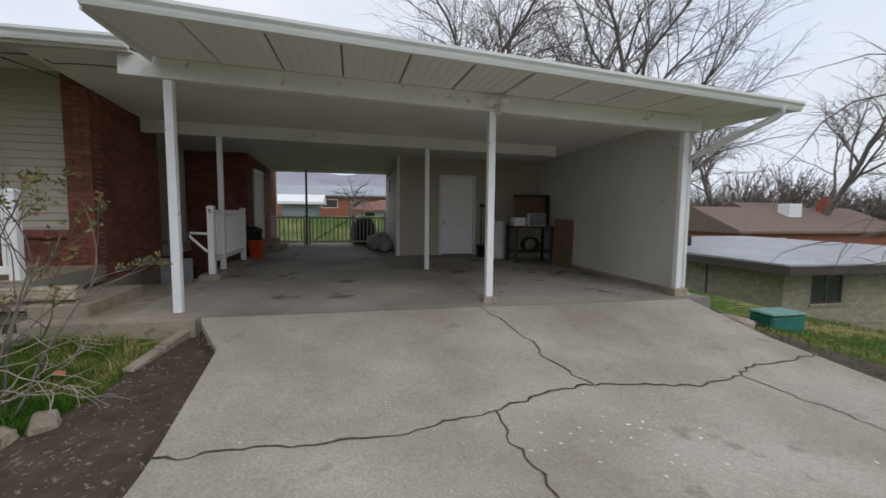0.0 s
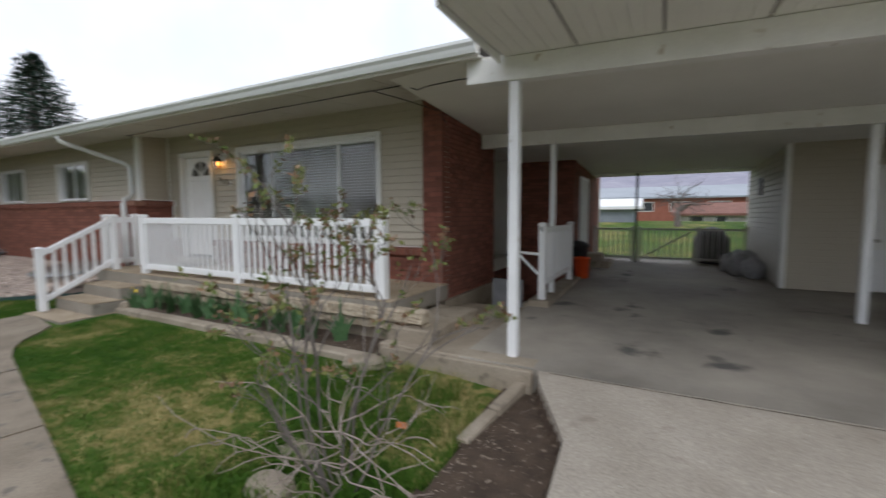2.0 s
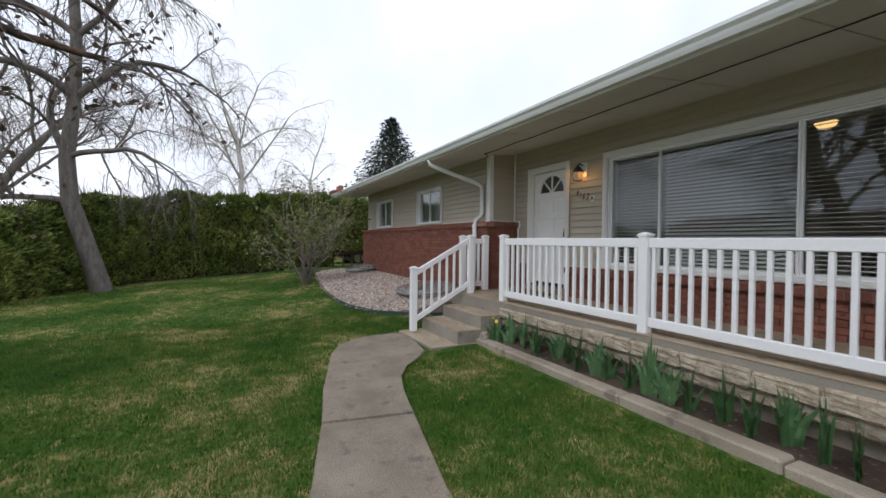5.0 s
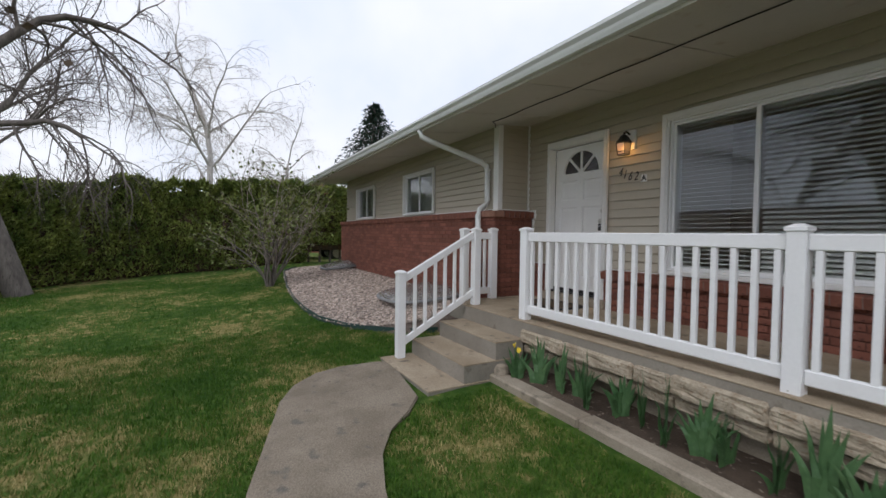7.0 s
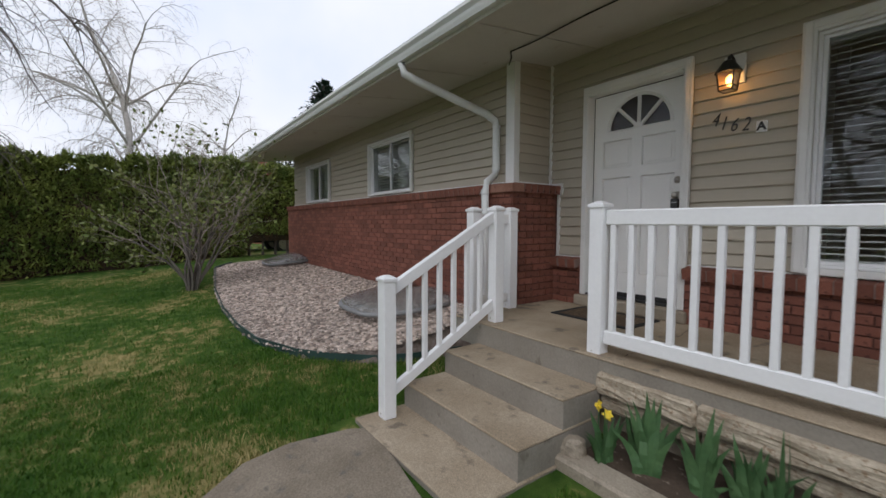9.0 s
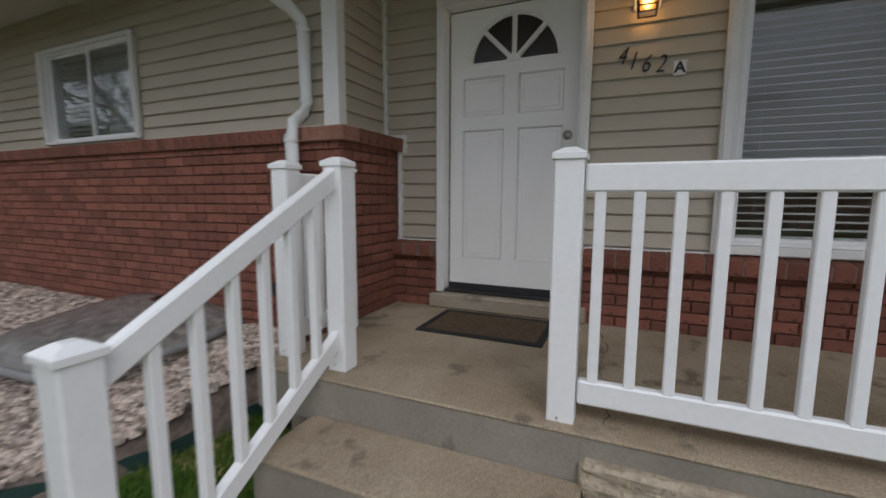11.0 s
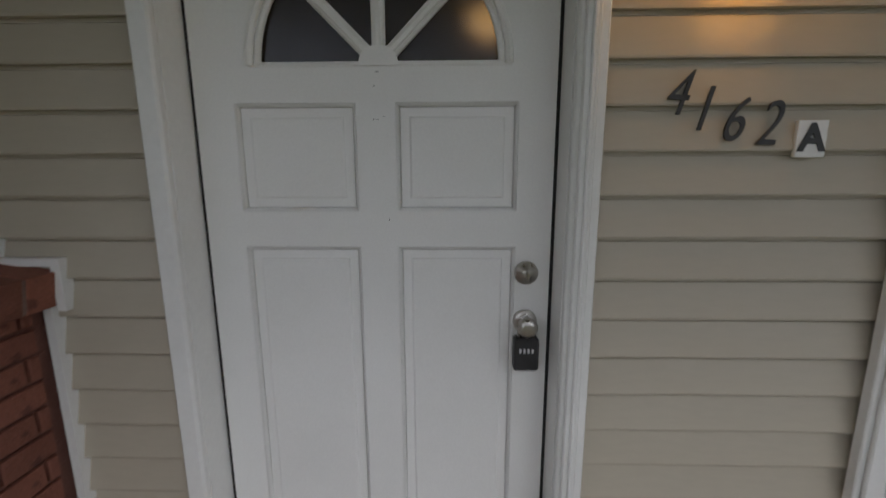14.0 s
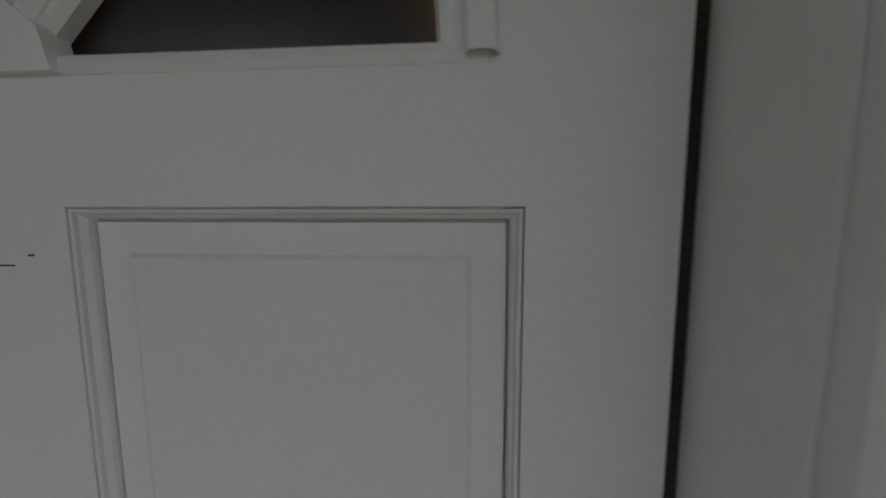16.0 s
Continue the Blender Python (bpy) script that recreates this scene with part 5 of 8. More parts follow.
# ---- plants: builders ----
class Strands:
    """Collects tapering strands and flat leaves as plain vertex and face lists."""

    def __init__(self):
        self.v, self.f = [], []

    def strand(self, pts, r0, r1, sides=3):
        rings = []
        n = len(pts)
        for i, p in enumerate(pts):
            d = pts[min(i + 1, n - 1)] - pts[max(i - 1, 0)]
            d = d.normalized() if d.length > 1e-9 else Vector((0, 0, 1))
            u = d.cross(Vector((0.31, 0.17, 0.93)) if abs(d.z) < 0.95 else Vector((1, 0, 0))).normalized()
            w = u.cross(d)
            r = r0 + (r1 - r0) * i / max(1, n - 1)
            base = len(self.v)
            for k in range(sides):
                a = 2 * math.pi * k / sides
                self.v.append(p + (u * math.cos(a) + w * math.sin(a)) * r)
            rings.append(base)
        for a, b in zip(rings, rings[1:]):
            for k in range(sides):
                self.f.append((a + k, a + (k + 1) % sides, b + (k + 1) % sides, b + k))

    def leaf(self, p, d, up, l, w):
        s = d.cross(up)
        s = s.normalized() * w * 0.5 if s.length > 1e-6 else Vector((w / 2, 0, 0))
        n = len(self.v)
        self.v += [p, p + d * l * 0.5 + s, p + d * l, p + d * l * 0.5 - s]
        self.f.append((n, n + 1, n + 2, n + 3))

    def part(self, name, mat, parent, label="", kind="", smooth=False):
        me = bpy.data.meshes.new(name)
        me.from_pydata(self.v, [], self.f)
        me.materials.append(mat)
        if smooth:
            me.polygons.foreach_set("use_smooth", [True] * len(me.polygons))
        ob = new(name, me)
        ob.parent = parent
        return tagged(ob, label, "", "", kind)


def rdir(rnd):
    a, z = rnd.uniform(0, 2 * math.pi), rnd.uniform(-1, 1)
    r = math.sqrt(1 - z * z)
    return Vector((r * math.cos(a), r * math.sin(a), z))


def limb_path(rnd, p, d, length, n, gnarl, droop):
    pts = [p.copy()]
    for k in range(n):
        d = (d + rdir(rnd) * gnarl + Vector((0, 0, -droop * (k + 1) / n))).normalized()
        p = p + d * (length / n)
        pts.append(p.copy())
    return pts, d


def grow(rnd, S, T, p, d, length, r, level, o):
    """One limb and all that grows from it: S takes wood, T takes twigs."""
    n = 6 if level < 2 else 4
    pts, dd = limb_path(rnd, p, d, length, n, o["gnarl"] * (1 + 0.3 * level), o["droop"] * level)
    last = level >= o["levels"]
    (T if level >= o["levels"] - 1 else S).strand(pts, r, r * (0.25 if last else 0.55), 7 if level == 0 else (5 if level == 1 else 3))
    if last:
        if o.get("buds"):
            for q in pts[1:]:
                if rnd.random() < o["buds"]:
                    o["B"].leaf(q, rdir(rnd), rdir(rnd), o["bud"] * rnd.uniform(0.6, 1.3), o["bud"] * 0.6)
        return
    kids = o["kids"][min(level, len(o["kids"]) - 1)]
    for k in range(kids):
        f = rnd.uniform(0.3 if level else o.get("clear", 0.35), 1.0)
        i = min(int(f * n), n - 1)
        q = pts[i].lerp(pts[i + 1], f * n - i)
        ax = (pts[i + 1] - pts[i]).normalized()
        side = rdir(rnd)
        side = (side - ax * side.dot(ax)).normalized()
        sp = o["spread"]
        nd = (ax * (1 - sp) + side * sp + Vector((0, 0, o["lift"] * (1 if level < 2 else 0.3)))).normalized()
        grow(rnd, S, T, q, nd, length * o["ratio"] * rnd.uniform(0.75, 1.2) * (1.15 - 0.35 * f), r * 0.55 * (1.1 - 0.4 * f) * o.get("thin", 0.8), level + 1, o)
    grow(rnd, S, T, pts[-1], dd, length * o["ratio"], r * 0.5 * o.get("thin", 0.8), level + 1, o)


LEAF_HEDGE = surface("hedge_foliage", (0.10, 0.15, 0.038), (0.30, 0.335, 0.085), 1.8, 0.75, 30, 0.0, vary=0.5, island=True, spec=0.2)
LEAF_TIP = surface("young_leaf", (0.10, 0.14, 0.04), (0.20, 0.21, 0.07), 4, 0.7, 30, 0.0, vary=0.3, island=True, spec=0.2)
LEAF_DEAD = surface("withered_leaf", (0.16, 0.09, 0.05), (0.28, 0.17, 0.10), 4, 0.9, 30, 0.0, vary=0.3, island=True)
LEAF_SPRUCE = surface("spruce_needles", (0.018, 0.036, 0.026), (0.035, 0.065, 0.042), 1.0, 0.8, 30, 0.0, vary=0.3, island=True, spec=0.2)
LEAF_IRIS = surface("iris_leaf", (0.048, 0.118, 0.040), (0.092, 0.178, 0.066), 6, 0.55, 50, 0.05, vary=0.2, island=True)
LEAF_BUD = surface("bud", (0.07, 0.05, 0.035), (0.13, 0.09, 0.055), 6, 0.9, 50, 0.0, vary=0.3, island=True)
GRASS_BLADE, bnt2, bb2 = material("grass_blade")


def blade_material():
    N, L = bnt2.nodes.new, bnt2.links.new
    co = N("ShaderNodeTexCoord")
    n1, n2 = N("ShaderNodeTexNoise"), N("ShaderNodeTexNoise")
    n1.inputs["Scale"].default_value, n1.inputs["Detail"].default_value = 0.55, 5
    n2.inputs["Scale"].default_value, n2.inputs["Detail"].default_value = 2.6, 7
    L(co.outputs["Object"], n1.inputs["Vector"])
    L(co.outputs["Object"], n2.inputs["Vector"])
    av = N("ShaderNodeMath")
    av.operation = "MULTIPLY_ADD"
    av.inputs[1].default_value = 0.55
    hf = N("ShaderNodeMath")
    hf.operation = "MULTIPLY"
    hf.inputs[1].default_value = 0.45
    L(n2.outputs["Fac"], hf.inputs[0])
    L(n1.outputs["Fac"], av.inputs[0])
    L(hf.outputs["Value"], av.inputs[2])
    rnd = N("ShaderNodeNewGeometry")
    ad = N("ShaderNodeMath")
    ad.operation = "MULTIPLY_ADD"
    ad.inputs[1].default_value = 0.16
    L(rnd.outputs["Random Per Island"], ad.inputs[0])
    L(av.outputs["Value"], ad.inputs[2])
    r = N("ShaderNodeValToRGB")
    r.color_ramp.elements[0].position, r.color_ramp.elements[0].color = 0.44, (0.034, 0.098, 0.010, 1)
    r.color_ramp.elements[1].position, r.color_ramp.elements[1].color = 0.735, (0.48, 0.39, 0.18, 1)
    e = r.color_ramp.elements.new(0.60)
    e.color = (0.078, 0.155, 0.016, 1)
    e = r.color_ramp.elements.new(0.66)
    e.color = (0.20, 0.20, 0.058, 1)
    L(ad.outputs["Value"], r.inputs["Fac"])
    L(r.outputs["Color"], bb2.inputs["Base Color"])
    bb2.inputs["Roughness"].default_value = 0.7
    bb2.inputs["Specular IOR Level"].default_value = 0.2


blade_material()


def paved(x, y):
    if -1.15 < x < 5.0 or (-9.9 < x < 0 and y > 5.0) or y > 5.95:
        return True
    if inside(x, y, apron) or inside(x, y, WALK_POLY) or inside(x, y, DIRT_STRIP):
        return True
    if y > 4.78 and -8.8 < x < -2.0:
        return True
    if -9.9 < x < -8.4 and y > 3.9:
        return True
    return x < -9.9 and inside(x, y, GRAVEL)


WALK_POLY = bounds_l[::1] + bounds_r[::-1]
GRAVEL = [(-10.5, 5.98), (-10.62, 5.5), (-10.66, 5.1), (-10.8, 4.75), (-11.1, 4.42), (-11.5, 4.14), (-12.2, 3.88), (-13.0, 3.8), (-14.0, 3.78), (-15.5, 3.86), (-17.0, 4.05), (-18.3, 4.2), (-19.2, 4.7), (-19.4, 5.6), (-18.55, 6.6), (-18.55, 6.12), (-10.5, 6.12)]


def gravel_z(x, y):
    f = max(0.0, min(1.0, (y - 3.9) / 2.2))
    e = ground_z(x, 3.9) + 0.04
    return e + (0.52 - e) * f * (0.75 + 0.25 * f)


def make_blades(name, count, x0, x1, y0, y1, l0, l1, seed, keep=None):
    rnd = np.random.RandomState(seed)
    xs, ys = rnd.uniform(x0, x1, count), rnd.uniform(y0, y1, count)
    v, f = [], []
    for x, y in zip(xs, ys):
        if keep and not keep(x, y):
            continue
        if paved(x, y):
            continue
        a, l = rnd.uniform(0, 6.283), rnd.uniform(l0, l1)
        w = rnd.uniform(0.0025, 0.005)
        lean, b = rnd.uniform(0.2, 0.95), rnd.uniform(0, 6.283)
        z = ground_z(x, y) - 0.004
        n = len(v)
        ca, sa = math.cos(a) * w, math.sin(a) * w
        mx, my = x + math.cos(b) * lean * l * 0.35, y + math.sin(b) * lean * l * 0.35
        v += [(x - ca, y - sa, z), (x + ca, y + sa, z), (mx + ca * 0.7, my + sa * 0.7, z + l * 0.62), (mx - ca * 0.7, my - sa * 0.7, z + l * 0.62), (x + math.cos(b) * lean * l, y + math.sin(b) * lean * l, z + l * (1.02 - 0.4 * lean))]
        f += [(n, n + 1, n + 2, n + 3), (n + 3, n + 2, n + 4)]
    me = bpy.data.meshes.new(name)
    me.from_pydata(v, [], f)
    me.materials.append(GRASS_BLADE)
    return tagged(new(name, me), "short green and straw-coloured lawn grass", "grass", "", "stuff")


make_blades("grass", 175000, -8.6, -1.15, -1.2, 4.7, 0.022, 0.06, 5)
make_blades("grass", 82000, -12.0, -8.6, -2.5, 5.95, 0.03, 0.07, 6)
make_blades("grass", 48000, -19.5, -12.0, -4.5, 4.2, 0.035, 0.08, 7)
make_blades("grass", 9000, -3.4, -1.7, 2.6, 4.95, 0.10, 0.2, 8, lambda x, y: noise.noise((x * 1.6, y * 1.6, 4)) > -0.05)

make_blades("grass", 16000, -3.3, -1.6, 0.8, 3.5, 0.06, 0.15, 9, lambda x, y: noise.noise((x * 2.2, y * 2.2, 7)) > -0.12)

# ---- gravel bed ----
GRAVEL_M = surface("pink_gravel", (0.27, 0.205, 0.165), (0.55, 0.47, 0.41), 14, 0.9, 120, 0.3, vary=0.62, island=True)
GRAVEL_BASE = surface("gravel_bed", (0.14, 0.105, 0.088), (0.26, 0.21, 0.18), 22, 0.95, 110, 1.0)
bm = bmesh.new()
gx = np.arange(-19.4, -10.0, 0.06)
gy = np.arange(3.6, 6.66, 0.06)
cells = {}
for i, x in enumerate(gx):
    for j, y in enumerate(gy):
        if any(inside(x + u, y + w, GRAVEL) for u in (0, 0.06) for w in (0, 0.06)):
            q = []
            for di, dj in ((0, 0), (1, 0), (1, 1), (0, 1)):
                k = (i + di, j + dj)
                if k not in cells:
                    xx, yy = gx[0] + 0.06 * k[0], gy[0] + 0.06 * k[1]
                    cells[k] = bm.verts.new((xx, yy, gravel_z(xx, yy) if inside(xx, yy, GRAVEL) else ground_z(xx, yy) - 0.06))
                q.append(cells[k])
            bm.faces.new(q)
gravel = structure("gravel_bed", bm, GRAVEL_BASE, "sloping bed of pinkish gravel along the brick wall", "gravel", True)


def build_stones(count, seed):
    rnd = np.random.RandomState(seed)
    v, f = [], []
    base = [(-1, -1, -0.6), (1, -1, -0.6), (1, 1, -0.6), (-1, 1, -0.6), (-0.7, -0.7, 0.6), (0.7, -0.7, 0.6), (0.7, 0.7, 0.6), (-0.7, 0.7, 0.6)]
    made = 0
    while made < count:
        x = -10.2 - 9.0 * rnd.rand() ** 1.6
        y = rnd.uniform(3.72, 6.14)
        if not inside(x, y, GRAVEL):
            continue
        made += 1
        s = rnd.uniform(0.011, 0.030) * (1.0 if x > -14 else 1.35)
        a = rnd.uniform(0, 6.283)
        sx, sy, sz = s * rnd.uniform(0.8, 1.4), s * rnd.uniform(0.6, 1.0), s * rnd.uniform(0.4, 0.75)
        tx, ty = rnd.uniform(-0.5, 0.5, 2)
        z = gravel_z(x, y) + sz * 0.3
        n = len(v)
        for bx, by, bz in base:
            px, py = bx * sx * rnd.uniform(0.8, 1.15), by * sy * rnd.uniform(0.8, 1.15)
            v.append((x + px * math.cos(a) - py * math.sin(a), y + px * math.sin(a) + py * math.cos(a), z + bz * sz + px * tx * 0.6 + py * ty * 0.6))
        f += [(n + 4, n + 5, n + 6, n + 7), (n, n + 1, n + 5, n + 4), (n + 1, n + 2, n + 6, n + 5), (n + 2, n + 3, n + 7, n + 6), (n + 3, n, n + 4, n + 7)]
    me = bpy.data.meshes.new("stone")
    me.from_pydata(v, [], f)
    me.materials.append(GRAVEL_M)
    ob = new("stone", me)
    ob.parent = gravel
    tagged(ob, "", "", "", "stuff")


build_stones(24000, 3)
EDGING = surface("green_edging", (0.02, 0.05, 0.045), (0.035, 0.075, 0.065), 3, 0.5, 50, 0.1)
bm = bmesh.new()
ep = [Vector((x, y, 0)) for x, y in GRAVEL[:13]]
prev = None
for i, p in enumerate(ep):
    z = ground_z(p.x, p.y)
    d = (ep[min(i + 1, 12)] - ep[max(i - 1, 0)]).normalized()
    nrm = Vector((-d.y, d.x, 0)) * 0.008
    cur = [bm.verts.new((p.x + sx * nrm.x, p.y + sx * nrm.y, z + h)) for sx, h in ((-1, -0.08), (1, -0.08), (1, 0.085), (-1, 0.085))]
    if prev:
        for k in range(4):
            bm.faces.new((prev[k], prev[(k + 1) % 4], cur[(k + 1) % 4], cur[k]))
    prev = cur
bmesh.ops.recalc_face_normals(bm, faces=bm.faces)
structure("edging", bm, EDGING, "dark green plastic lawn edging round the gravel", "edging")

COVER, cnt, cb = material("clouded_plastic_cover")
cb.inputs["Base Color"].default_value = (0.62, 0.63, 0.63, 1)
cb.inputs["Roughness"].default_value = 0.25
cb.inputs["Transmission Weight"].default_value = 0.8
COVER_RIM = surface("grey_plastic", (0.20, 0.20, 0.20), (0.28, 0.28, 0.28), 6, 0.6, 80, 0.1)


def well_cover(x, y0, w, d):
    t = thing("window_well_cover", "clouded plastic cover over a basement window well", "window well cover", "window well covers", at=(x, y0, gravel_z(x, y0 - d / 2)))
    bm = bmesh.new()
    rings = []
    for s, z in ((1.0, 0.02), (0.98, 0.07), (0.86, 0.10), (0.5, 0.16), (0.15, 0.17)):
        rings.append([bm.verts.new((math.copysign(abs(math.cos(a)) ** 0.6, math.cos(a)) * w / 2 * s, -abs(math.sin(a)) ** 0.7 * d * s, z + 0.10 * (1 - abs(math.sin(a)) * s))) for a in (math.pi * k / 16 for k in range(17))])
    for a, b in zip(rings, rings[1:]):
        for k in range(16):
            bm.faces.new((a[k], a[k + 1], b[k + 1], b[k]))
    bmesh.ops.recalc_face_normals(bm, faces=bm.faces)
    part("dome", bm, COVER, t, "", True)
    bm = bmesh.new()
    tube(bm, [(math.copysign(abs(math.cos(a)) ** 0.6, math.cos(a)) * w / 2, -abs(math.sin(a)) ** 0.7 * d, 0.03 + 0.1 * (1 - abs(math.sin(a)))) for a in (math.pi * k / 16 for k in range(17))], [0.03] * 17, 6)
    part("rim", bm, COVER_RIM, t, "", True)


well_cover(-11.9, 6.0, 1.6, 1.08)
well_cover(-17.7, 6.0, 1.5, 0.8)

# ---- flower bed in front of the porch ----
bm = bmesh.new()
prism(bm, [(-8.52, 4.92), (-3.3, 4.86), (-3.3, 5.44), (-8.52, 5.44)], -0.3, lambda x, y: 0.055 + 0.02 * math.sin(x * 5) + 0.05 * (y - 4.8))
structure("flower_bed", bm, DIRT, "narrow soil bed between kerb and porch", "flower bed")
kerb = thing("kerb", "weathered concrete kerb edging the flower bed", "kerb", "", "structure")
KX = [-8.62, -7.35, -6.0, -4.7, -3.35]
for a, b in zip(KX, KX[1:]):
    ya, yb = 4.90 - 0.012 * (a + 8.62), 4.90 - 0.012 * (b + 8.62)
    ang = math.degrees(math.atan2(yb - ya, b - a))
    bm = boxes((0.004, math.hypot(b - a, yb - ya) - 0.004, -0.09, 0.09, -0.35, 0.115), bevel=0.016)
    bmesh.ops.transform(bm, matrix=pose(a, ya, 0.01 * math.sin(a * 3), 0, 0, ang), verts=bm.verts)
    part("kerb_block", bm, CONCRETE_OLD, kerb)
part("kerb_block", boxes((-3.34, -1.66, 4.94, 5.02, -0.3, 0.19), bevel=0.012), CONCRETE_OLD, kerb)

stone_face = thing("sandstone_edge", "rough sandstone blocks facing the porch edge", "stone edging", "", "structure")
rs = random.Random(5)
x = -8.57
while x < -3.5:
    w = rs.uniform(0.3, 0.8)
    for z0, z1, dy in ((0.27, 0.385, -0.03), (0.39, 0.545, -0.085)):
        bm = bmesh.new()
        box(bm, 0, w - 0.005, -0.11, 0.09, z0, z1 - rs.uniform(0, 0.015), bevel=0.018)
        bmesh.ops.subdivide_edges(bm, edges=bm.edges[:], cuts=5, use_grid_fill=True)
        for v in bm.verts:
            q = v.co * 14 + Vector((x * 3, 0, z0 * 9))
            v.co += Vector((noise.noise(q), noise.noise(q + Vector((9, 3, 1))) * 1.1, noise.noise(q + Vector((2, 8, 5))) * 0.7)) * 0.012 + Vector((0, abs(noise.noise(q * 2.7)) * 0.022 if v.co.y < 0 else 0, 0))
        bmesh.ops.transform(bm, matrix=pose(x, 5.40 + dy, 0), verts=bm.verts)
        part("stone", bm, FLAG, stone_face)
    x += w


def rock(name, label, x, y, z, sx, sy, sz, seed, mat=None, turn=0):
    bm = bmesh.new()
    bmesh.ops.create_cube(bm, size=2.0)
    bmesh.ops.subdivide_edges(bm, edges=bm.edges[:], cuts=3, use_grid_fill=True)
    for v in bm.verts:
        p = v.co.normalized() * (0.72 + 0.28 * v.co.length / 1.5)
        q = p * 1.7 + Vector((seed * 3.1, 0, 0))
        p = p * (1 + 0.22 * noise.noise(q) + 0.08 * noise.noise(q * 3))
        v.co = Vector((p.x * sx, p.y * sy, p.z * sz))
    t = part(name, bm, mat or CONCRETE_OLD, None, "", False)
    t.matrix_basis = pose(x, y, z, 0, 0, turn)
    return tagged(t, label, "rock", "garden rocks")


rock("rock", "flat grey stone at the end of the flower bed", -3.35, 4.66, 0.10, 0.27, 0.16, 0.07, 1, None, 12)
rock("rock", "round grey stone beside the steps", -8.52, 4.93, 0.14, 0.09, 0.08, 0.07, 2)


def iris(x, y, seed, n=8, h=0.34):
    rnd = random.Random(seed)
    t = thing("iris_plant", "clump of sword-shaped green iris leaves", "plant", "irises in the flower bed", at=(x, y, 0.07))
    turn = rnd.uniform(0, math.pi)
    for k in range(n):
        f = (k / (n - 1) - 0.5) * 2
        a = turn + rnd.uniform(-0.5, 0.5)
        hh = h * rnd.uniform(0.65, 1.15) * (1 - 0.3 * abs(f))
        d = Vector((math.cos(a), math.sin(a), 0))
        side = Vector((-d.y, d.x, 0))
        bm = bmesh.new()
        prev = None
        for i in range(6):
            g = i / 5
            c = d * (f * 0.05 + f * 0.16 * g * g) + side * rnd.uniform(-0.01, 0.01) + Vector((0, 0, hh * g * (1 - 0.12 * abs(f) * g)))
            w = 0.029 * (1 - g ** 2.2) + 0.001
            cur = [bm.verts.new(c - d * w + side * 0.001), bm.verts.new(c + side * 0.006 * (1 - g)), bm.verts.new(c + d * w + side * 0.001), bm.verts.new(c - side * 0.004 * (1 - g))]
            if prev:
                for q in range(4):
                    bm.faces.new((prev[q], prev[(q + 1) % 4], cur[(q + 1) % 4], cur[q]))
            prev = cur
        bm.faces.new(prev)
        part("leaf", bm, LEAF_IRIS, t)
    return t


ri = random.Random(8)
for k, ix in enumerate((-8.25, -8.1, -7.9, -7.7, -7.5, -7.25, -7.05, -6.85, -6.6, -6.42, -6.2, -5.98, -5.72, -5.55, -5.25, -5.0, -4.85, -4.62, -4.4, -4.12)):
    iris(ix + ri.uniform(-0.05, 0.05), 5.15 - 0.01 * (ix + 8.2) + ri.uniform(-0.06, 0.06), 20 + k, ri.choice((9, 11, 12)), ri.uniform(0.42, 0.58))
iris(-8.36, 5.02, 61, 9, 0.42)

PETAL = surface("yellow_petal", (0.75, 0.55, 0.03), (0.85, 0.66, 0.06), 20, 0.6, 60, 0.05)


def daffodil(x, y, h, turn):
    t = thing("daffodil", "yellow daffodil on a thin green stem", "flower", "daffodils", at=(x, y, 0.08))
    bm = bmesh.new()
    tube(bm, [(0, 0, 0), (0.01, 0, h * 0.6), (0.02, -0.01, h)], [0.004, 0.004, 0.003], 6)
    part("stem", bm, LEAF_IRIS, t)
    m = pose(0.02, -0.01, h, 0, 0, turn) @ pose(0, 0, 0, 75)
    for k in range(6):
        bm = bmesh.new()
        a = math.pi / 3 * k
        q = [(0.006, -0.007, 0), (0.02, -0.011, 0.004), (0.036, 0.0, 0.002), (0.02, 0.011, 0.004), (0.006, 0.007, 0)]
        up = [bm.verts.new((u * math.cos(a) - v * math.sin(a), u * math.sin(a) + v * math.cos(a), w)) for u, v, w in q]
        lo = [bm.verts.new(v.co - Vector((0, 0, 0.0015))) for v in up]
        bm.faces.new(up)
        bm.faces.new(lo[::-1])
        for i in range(5):
            bm.faces.new((up[i], lo[i], lo[(i + 1) % 5], up[(i + 1) % 5]))
        bmesh.ops.transform(bm, matrix=m, verts=bm.verts)
        part("petal", bm, PETAL, t)
    bm = bmesh.new()
    lathe(bm, [(0.006, 0), (0.009, 0.012), (0.013, 0.022), (0.010, 0.021)], 10, m)
    part("trumpet", bm, PETAL, t)


for fx, fy, fh, ft_ in ((-8.42, 5.02, 0.34, -30), (-8.37, 5.03, 0.30, 20)):
    daffodil(fx, fy, fh, ft_)

# ---- shrub by the drive ----
shrub = thing("shrub", "sparse budding shrub with pale dead twigs and a few leaves", "shrub", at=(0, 0, 0))
rnd = random.Random(31)
S1, S2, LV, LD = Strands(), Strands(), Strands(), Strands()
SB = Vector((-2.30, 3.12, -0.08))


